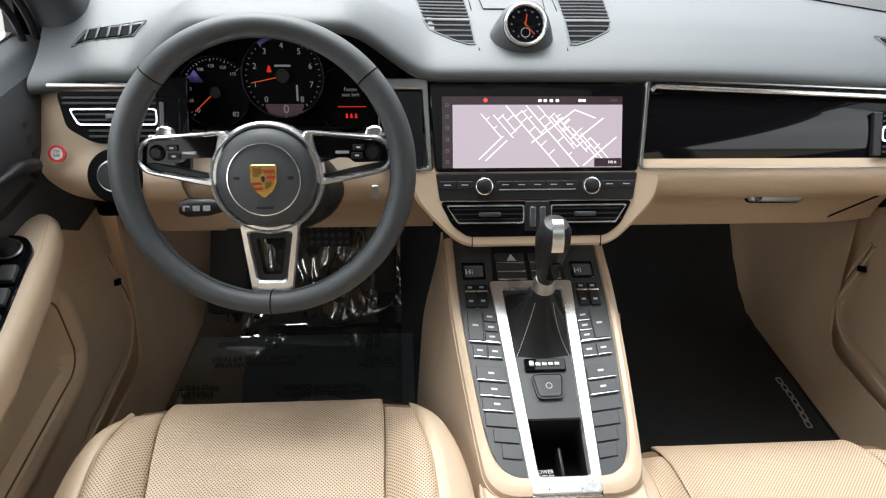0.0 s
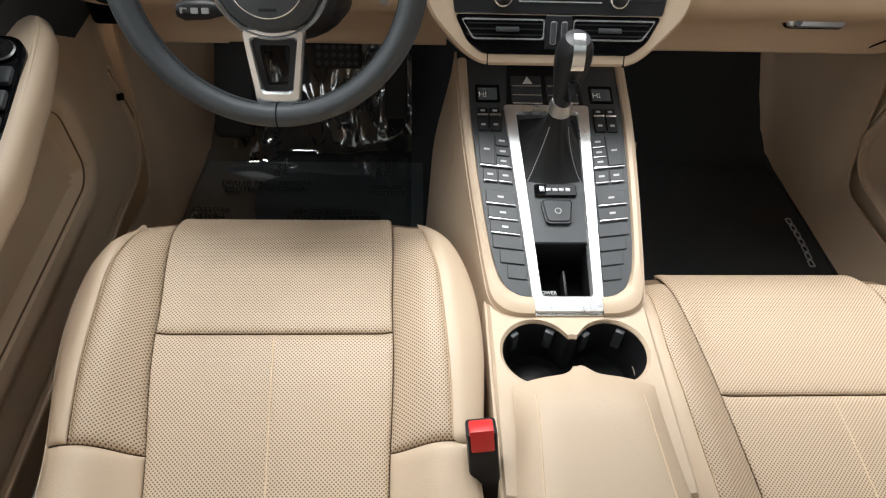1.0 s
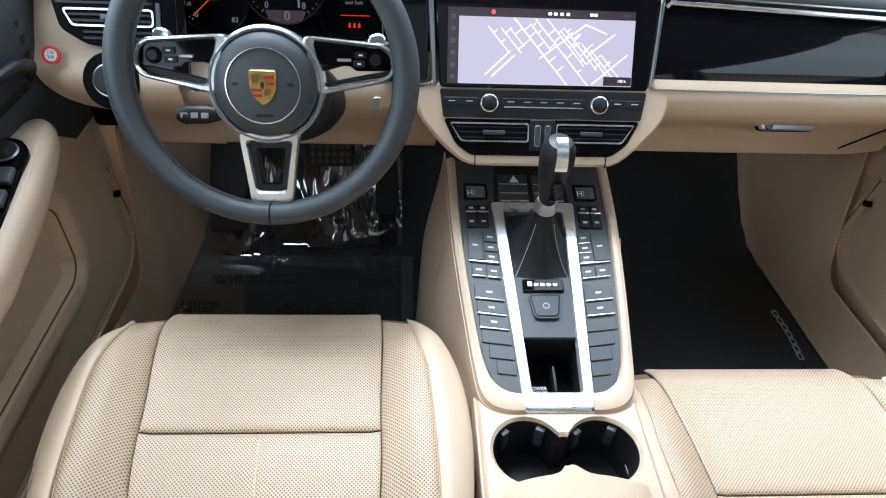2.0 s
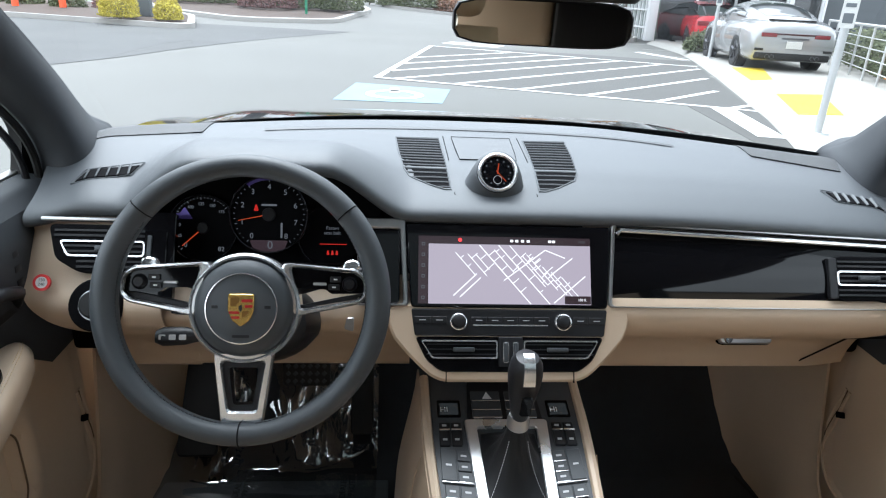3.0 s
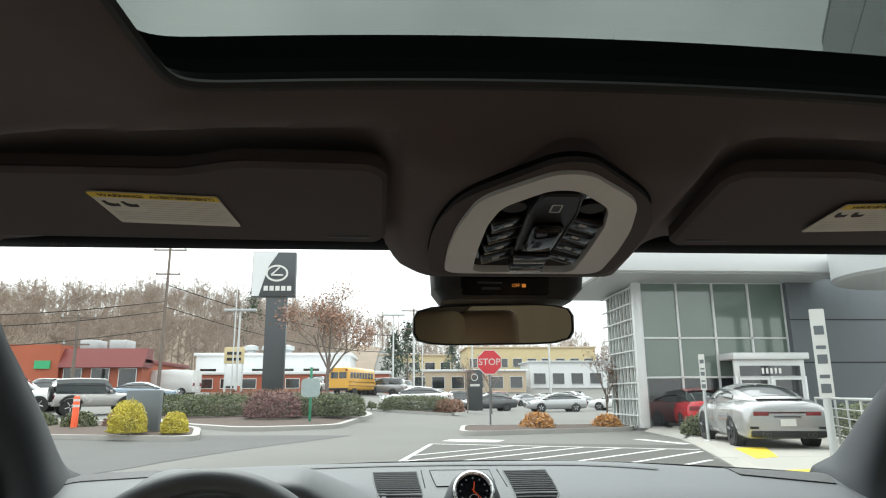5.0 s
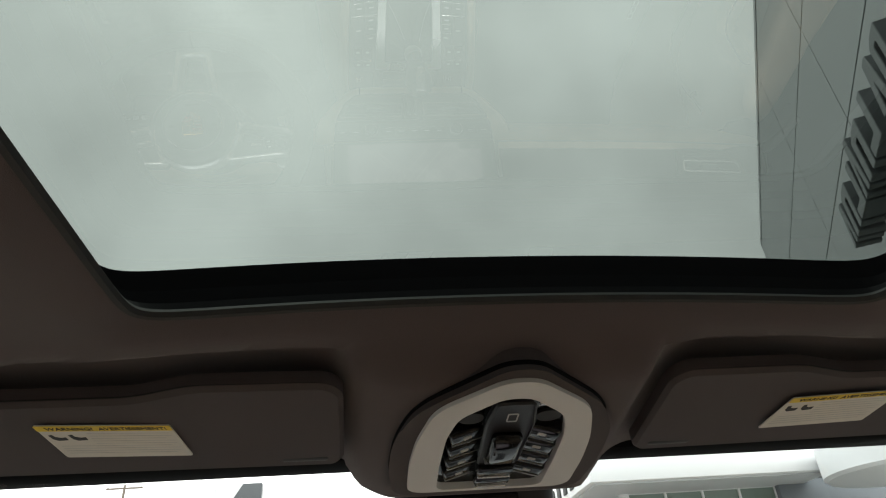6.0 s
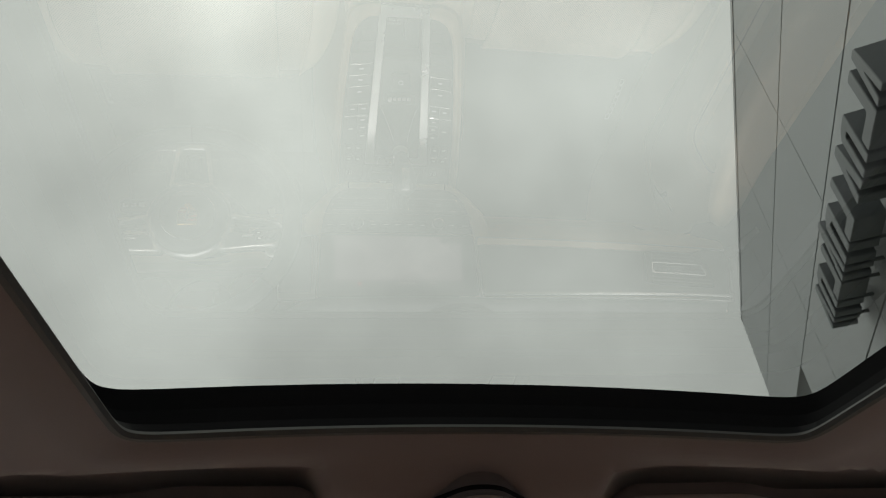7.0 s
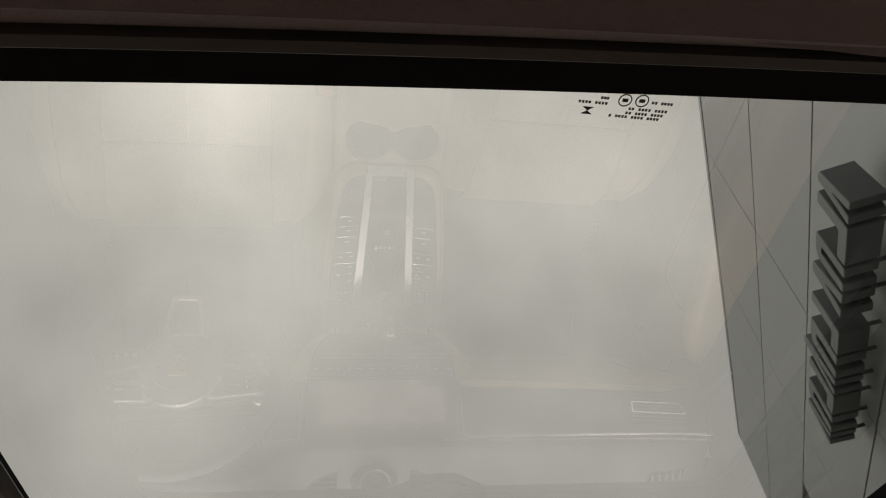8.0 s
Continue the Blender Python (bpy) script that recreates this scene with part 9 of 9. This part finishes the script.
def smooth_rows(rows, n):
    """Rows of numbers drawn out into a smooth run."""
    k = len(rows[0])
    cols = [curve_pts([(i_, r[c_], 0) for i_, r in enumerate(rows)], n) for c_ in range(k)]
    return [tuple(cols[c_][i_].y for c_ in range(k)) for i_ in range(n + 1)]


c911, M9 = car("silver sports coupe parked on the pavement", silver_paint, [(y_, w_, b_, t_ * 1.09) for y_, w_, b_, t_ in smooth_rows(SPORT, 40)], None, (-1.25, 1.22, 0.345), (8.85, 16.25, 0.12), -11, (0.70, 0.79))
CABR = [(y_, wb_, zb_ * 1.08, wr_, zr_ * 1.11) for y_, wb_, zb_, wr_, zr_ in smooth_rows(SPORT_CAB, 36)]


def cab_pt(y, s, e=0.0):
    """The greenhouse skin at y along the car and s across, e outwards."""
    k = 0
    while k < 35 and CABR[k + 1][0] < y:
        k += 1
    f = max(0.0, min(1.0, (y - CABR[k][0]) / (CABR[k + 1][0] - CABR[k][0])))
    wb, zb, wr, zr = (CABR[k][c_] * (1 - f) + CABR[k + 1][c_] * f for c_ in (1, 2, 3, 4))
    ang = s * math.pi / 2
    x = (wb + 0.07) * math.copysign(abs(math.sin(ang)) ** 0.85, s)
    z = zb - 0.06 + (zr - zb + 0.06) * max(0.0, math.cos(ang)) ** 0.62
    return M9 @ Vector((x * (1 + e), y, z + e * 0.6 * math.cos(ang)))


part("greenhouse", grid(lambda u, v: cab_pt(-1.95 + 3.15 * u, -1 + 2 * v), 36, 24), silver_paint, c911, "silver roof and pillars")
part("rear_window", grid(lambda u, v: cab_pt(-1.62 + 0.95 * u, (-0.52 + 1.04 * v) * (0.85 + 0.15 * u), 0.012), 14, 12, 0.004), car_glass, c911, "dark rear window")
part("windscreen", grid(lambda u, v: cab_pt(0.36 + 0.72 * u, -0.62 + 1.24 * v, 0.012), 10, 12, 0.004), car_glass, c911, "dark windscreen")
for sx in (-1, 1):
    part("side_window", grid(lambda u, v, sx=sx: cab_pt(-1.05 + 1.7 * u, sx * (0.93 - (0.30 * math.sin(math.pi * (0.12 + 0.76 * u)) ** 0.6) * v), 0.012), 16, 6, 0.004), car_glass, c911, "dark side window")
    part("door_mirror", box(min(sx * 0.84, sx * 1.02), 0.55, 1.0, max(sx * 0.84, sx * 1.02), 0.68, 1.13, 0.04, M9, 3), silver_paint, c911)
part("light_strip", box(-0.70, -2.262, 0.75, 0.70, -2.2, 0.785, 0.005, M9), mat("smoked_lamp_lens", (0.045, 0.007, 0.009), 0.15, coat=0.5), c911)
part("engine_grille", plate(rrect(-0.48, -1.95, 0.48, -1.6, 0.05), 1.025, 1.065, M9), rubber, c911)
part("lower_bumper", box(-0.78, -2.27, 0.24, 0.78, -2.15, 0.38, 0.03, M9), rubber, c911, "black lower bumper")
part("badge_bar", box(-0.28, -2.264, 0.665, 0.28, -2.25, 0.70, 0.0, M9), rim_mat, c911)
for sx in (-1, 1):
    for k in range(2):
        part("exhaust_tip", lathe([(0.035, 0.0), (0.045, 0.0), (0.045, -0.1)], M9 @ Matrix.Translation((sx * (0.42 + 0.1 * k), -2.28, 0.3)) @ Matrix.Rotation(radians(90), 4, "X"), 16), rim_mat, c911)
    part("bumper_vent", box(min(sx * 0.62, sx * 0.8), -2.262, 0.42, max(sx * 0.62, sx * 0.8), -2.19, 0.47, 0.005, M9), rubber, c911)
SEDAN = [(-2.4, 0.7, 0.4, 0.8), (-2.3, 0.85, 0.28, 0.98), (-1.6, 0.91, 0.22, 1.02), (0.6, 0.92, 0.2, 0.98), (1.5, 0.9, 0.2, 0.9), (2.2, 0.82, 0.25, 0.76), (2.4, 0.66, 0.35, 0.64)]
SEDAN_CAB = [(-1.9, 0.72, 1.0, 0.66, 1.04), (-1.2, 0.78, 1.0, 0.6, 1.36), (-0.3, 0.8, 1.0, 0.6, 1.45), (0.3, 0.8, 0.98, 0.58, 1.42), (1.2, 0.76, 0.95, 0.66, 1.0)]
SUV = [(-2.35, 0.78, 0.5, 0.95), (-2.25, 0.92, 0.36, 1.1), (-1.0, 0.95, 0.3, 1.12), (0.8, 0.95, 0.3, 1.1), (1.7, 0.92, 0.3, 1.04), (2.25, 0.85, 0.35, 0.9), (2.35, 0.7, 0.45, 0.8)]
SUV_CAB = [(-2.2, 0.82, 1.1, 0.72, 1.2), (-2.0, 0.84, 1.1, 0.72, 1.68), (-0.5, 0.86, 1.1, 0.72, 1.74), (0.3, 0.86, 1.08, 0.7, 1.70), (1.1, 0.8, 1.06, 0.66, 1.12)]
VAN = [(-2.9, 0.9, 0.45, 1.4), (-2.85, 0.99, 0.35, 2.3), (-1.0, 1.0, 0.3, 2.4), (1.2, 1.0, 0.3, 2.35), (1.9, 0.98, 0.3, 1.4), (2.8, 0.92, 0.35, 1.05), (2.9, 0.8, 0.45, 0.9)]
VAN_CAB = [(1.15, 0.99, 1.5, 0.9, 2.25), (1.5, 0.985, 1.45, 0.9, 1.95), (1.95, 0.95, 1.36, 0.88, 1.42)]


def put(lab, m_, S, Cb, wh, x, y, hdg, tail=(0.7, 0.85), up=0.0, **kw):
    return car(lab, m_, S, Cb, wh, (x, y, ground_z(x, y) + up), hdg, tail, **kw)


put("red hatchback parked by the showroom", red_car, SEDAN, SEDAN_CAB, (-1.4, 1.4, 0.33), 11.0, 24.0, -12, up=0.05)
put("silver sedan parked side-on", silver_paint, SEDAN, SEDAN_CAB, (-1.4, 1.4, 0.33), 12.4, 52, 95, alloy=rim_light)
put("white sedan parked in the far lot", white_car, SEDAN, SEDAN_CAB, (-1.4, 1.4, 0.33), 18.5, 55, 60, alloy=rim_light)
put("dark grey sedan in the far lot", black_car, SEDAN, SEDAN_CAB, (-1.4, 1.4, 0.33), 7.6, 56, 100)
put("white car behind the low hedge", white_car, SEDAN, SEDAN_CAB, (-1.4, 1.4, 0.33), 1.2, 46, 80, alloy=rim_light)
put("white pickup truck parked at the lot edge", white_car, [(-2.9, 0.9, 0.5, 1.15), (-2.85, 0.98, 0.4, 1.2), (-0.9, 1.0, 0.35, 1.2), (1.2, 1.0, 0.35, 1.2), (2.7, 0.95, 0.4, 1.15), (2.9, 0.85, 0.5, 1.0)], [(-0.95, 0.9, 1.2, 0.75, 1.85), (0.2, 0.92, 1.2, 0.75, 1.92), (0.7, 0.9, 1.2, 0.72, 1.85), (1.5, 0.86, 1.2, 0.7, 1.24)], (-1.7, 1.9, 0.42), -21.6, 38.4, -80, (0.85, 1.1), alloy=rim_light)
jeep_paint = paint("pewter_paint", (0.36, 0.35, 0.34), 0.2)
JEEP = [(-2.0, 0.8, 0.5, 1.08), (-1.95, 0.85, 0.45, 1.12), (-0.5, 0.86, 0.42, 1.12), (0.75, 0.86, 0.42, 1.12), (0.85, 0.82, 0.42, 1.08), (1.9, 0.74, 0.5, 1.02), (2.0, 0.7, 0.55, 0.95)]
JEEP_CAB = [(-1.96, 0.8, 1.12, 0.72, 1.78), (-1.0, 0.82, 1.12, 0.74, 1.84), (0.2, 0.82, 1.12, 0.74, 1.82), (0.35, 0.82, 1.12, 0.72, 1.76), (0.75, 0.8, 1.12, 0.7, 1.2)]
jeep, MJ = put("pewter grey boxy off-road car with spare wheel", jeep_paint, JEEP, JEEP_CAB, (-1.25, 1.4, 0.42), -15.7, 35.8, -56, (0.8, 1.0), alloy=rim_light)
sw = part("spare_wheel", lathe([(0.0, 0.05), (0.2, 0.05), (0.3, 0.1), (0.38, 0.08), (0.4, 0.0), (0.38, -0.1)], MJ @ Matrix.Translation((0.05, -2.08, 1.05)) @ Matrix.Rotation(radians(90), 4, "X"), 24), tyre_mat, jeep, "rear-mounted spare wheel")
part("rim", lathe([(0.0, 0.07), (0.08, 0.07), (0.22, 0.04), (0.27, 0.08)], MJ @ Matrix.Translation((0.05, -2.09, 1.05)) @ Matrix.Rotation(radians(90), 4, "X"), 20), rim_light, sw)
for sx in (-1, 1):
    for yy in (-1.25, 1.4):
        part("fender_flare", tube([MJ @ Vector((sx * 0.9, yy + 0.52 * math.cos(math.pi * q / 10), 0.42 + 0.52 * math.sin(math.pi * q / 10))) for q in range(1, 10)], 0.06, 6), rubber, jeep)
put("white delivery van by the store", white_car, VAN, VAN_CAB, (-1.9, 1.8, 0.36), -21.3, 63, 82, (0.9, 1.2), alloy=rim_light)
put("blue-grey sedan beyond the hedge", paint("blue_grey_paint", (0.16, 0.21, 0.27), 0.3), SEDAN, SEDAN_CAB, (-1.4, 1.4, 0.33), -19.2, 52, -82)
put("white off-road car in the far lot", white_car, SUV, SUV_CAB, (-1.45, 1.45, 0.37), -26.5, 52, 75, alloy=rim_light)
put("dark sedan in the far lot", black_car, SEDAN, SEDAN_CAB, (-1.4, 1.4, 0.33), -28, 58, 60)
for k, (x, y, m_) in enumerate(((-1.5, 66, grey_car), (3.5, 70, white_car), (6.5, 78, black_car), (9.5, 74, white_car), (12, 84, red_car), (15, 80, grey_car), (0.5, 88, white_car), (-5, 70, black_car), (-8.5, 70, white_car), (20, 90, white_car), (24, 88, grey_car), (5.5, 92, silver_paint))):
    put("distant parked car on the far lot", m_, SEDAN if k % 2 else SUV, SEDAN_CAB if k % 2 else SUV_CAB, (-1.4, 1.4, 0.34), x, y, 70 + 13 * k)
bus_yellow = paint("school_bus_yellow", (0.62, 0.32, 0.02))
zb = ground_z(-4.0, 63)
bus = thing("school_bus", "yellow school bus with black stripes", "bus", at=(-4.0, 63, zb))
BM = Matrix.Translation((-4.0, 63, zb)) @ Matrix.Rotation(radians(-22), 4, "Z") @ Matrix.Scale(0.85, 4)
part("body", loft([[BM @ Vector((x * s, y, 0.5 + z * s2)) for x, z in rrect(-1.15, 0.0, 1.15, 2.4, 0.35, 5)] for y, s, s2 in ((-4.0, 0.97, 0.98), (-3.9, 1.0, 1.0), (2.6, 1.0, 1.0), (2.8, 0.96, 0.97))]), bus_yellow, bus)
part("bonnet", box(-1.0, 2.7, 0.5, 1.0, 4.1, 1.6, 0.2, BM, 3), bus_yellow, bus)
for sx in (-1, 1):
    for k in range(8):
        q = sorted((sx * 1.14, sx * 1.165))
        part("window", box(q[0], -3.6 + 0.74 * k, 1.75, q[1], -3.0 + 0.74 * k, 2.4, 0, BM), car_glass, bus)
    for zz in (0.95, 1.35):
        q = sorted((sx * 1.15, sx * 1.17))
        part("stripe", box(q[0], -3.9, zz, q[1], 2.7, zz + 0.06, 0, BM), rubber, bus)
    for yy in (-2.4, 3.1):
        part("wheel", lathe([(0.0, 0.05), (0.3, 0.03), (0.48, 0.02), (0.48, -0.25), (0.0, -0.25)], BM @ Matrix.Translation((sx * 1.1, yy, 0.48)) @ Matrix.Rotation(radians(90 * sx), 4, "Y"), 20), tyre_mat, bus)
for k in range(2):
    part("rear_window", box(-0.95 + 1.0 * k, -4.03, 1.75, -0.1 + 1.0 * k, -3.98, 2.4, 0, BM), car_glass, bus)
    part("lamp", box(-1.0 + 1.75 * k, -4.03, 2.5, -0.75 + 1.75 * k, -3.98, 2.7, 0, BM), tail_red, bus)
part("bumper", box(-1.1, -4.15, 0.5, 1.1, -3.98, 0.75, 0.02, BM), rubber, bus)
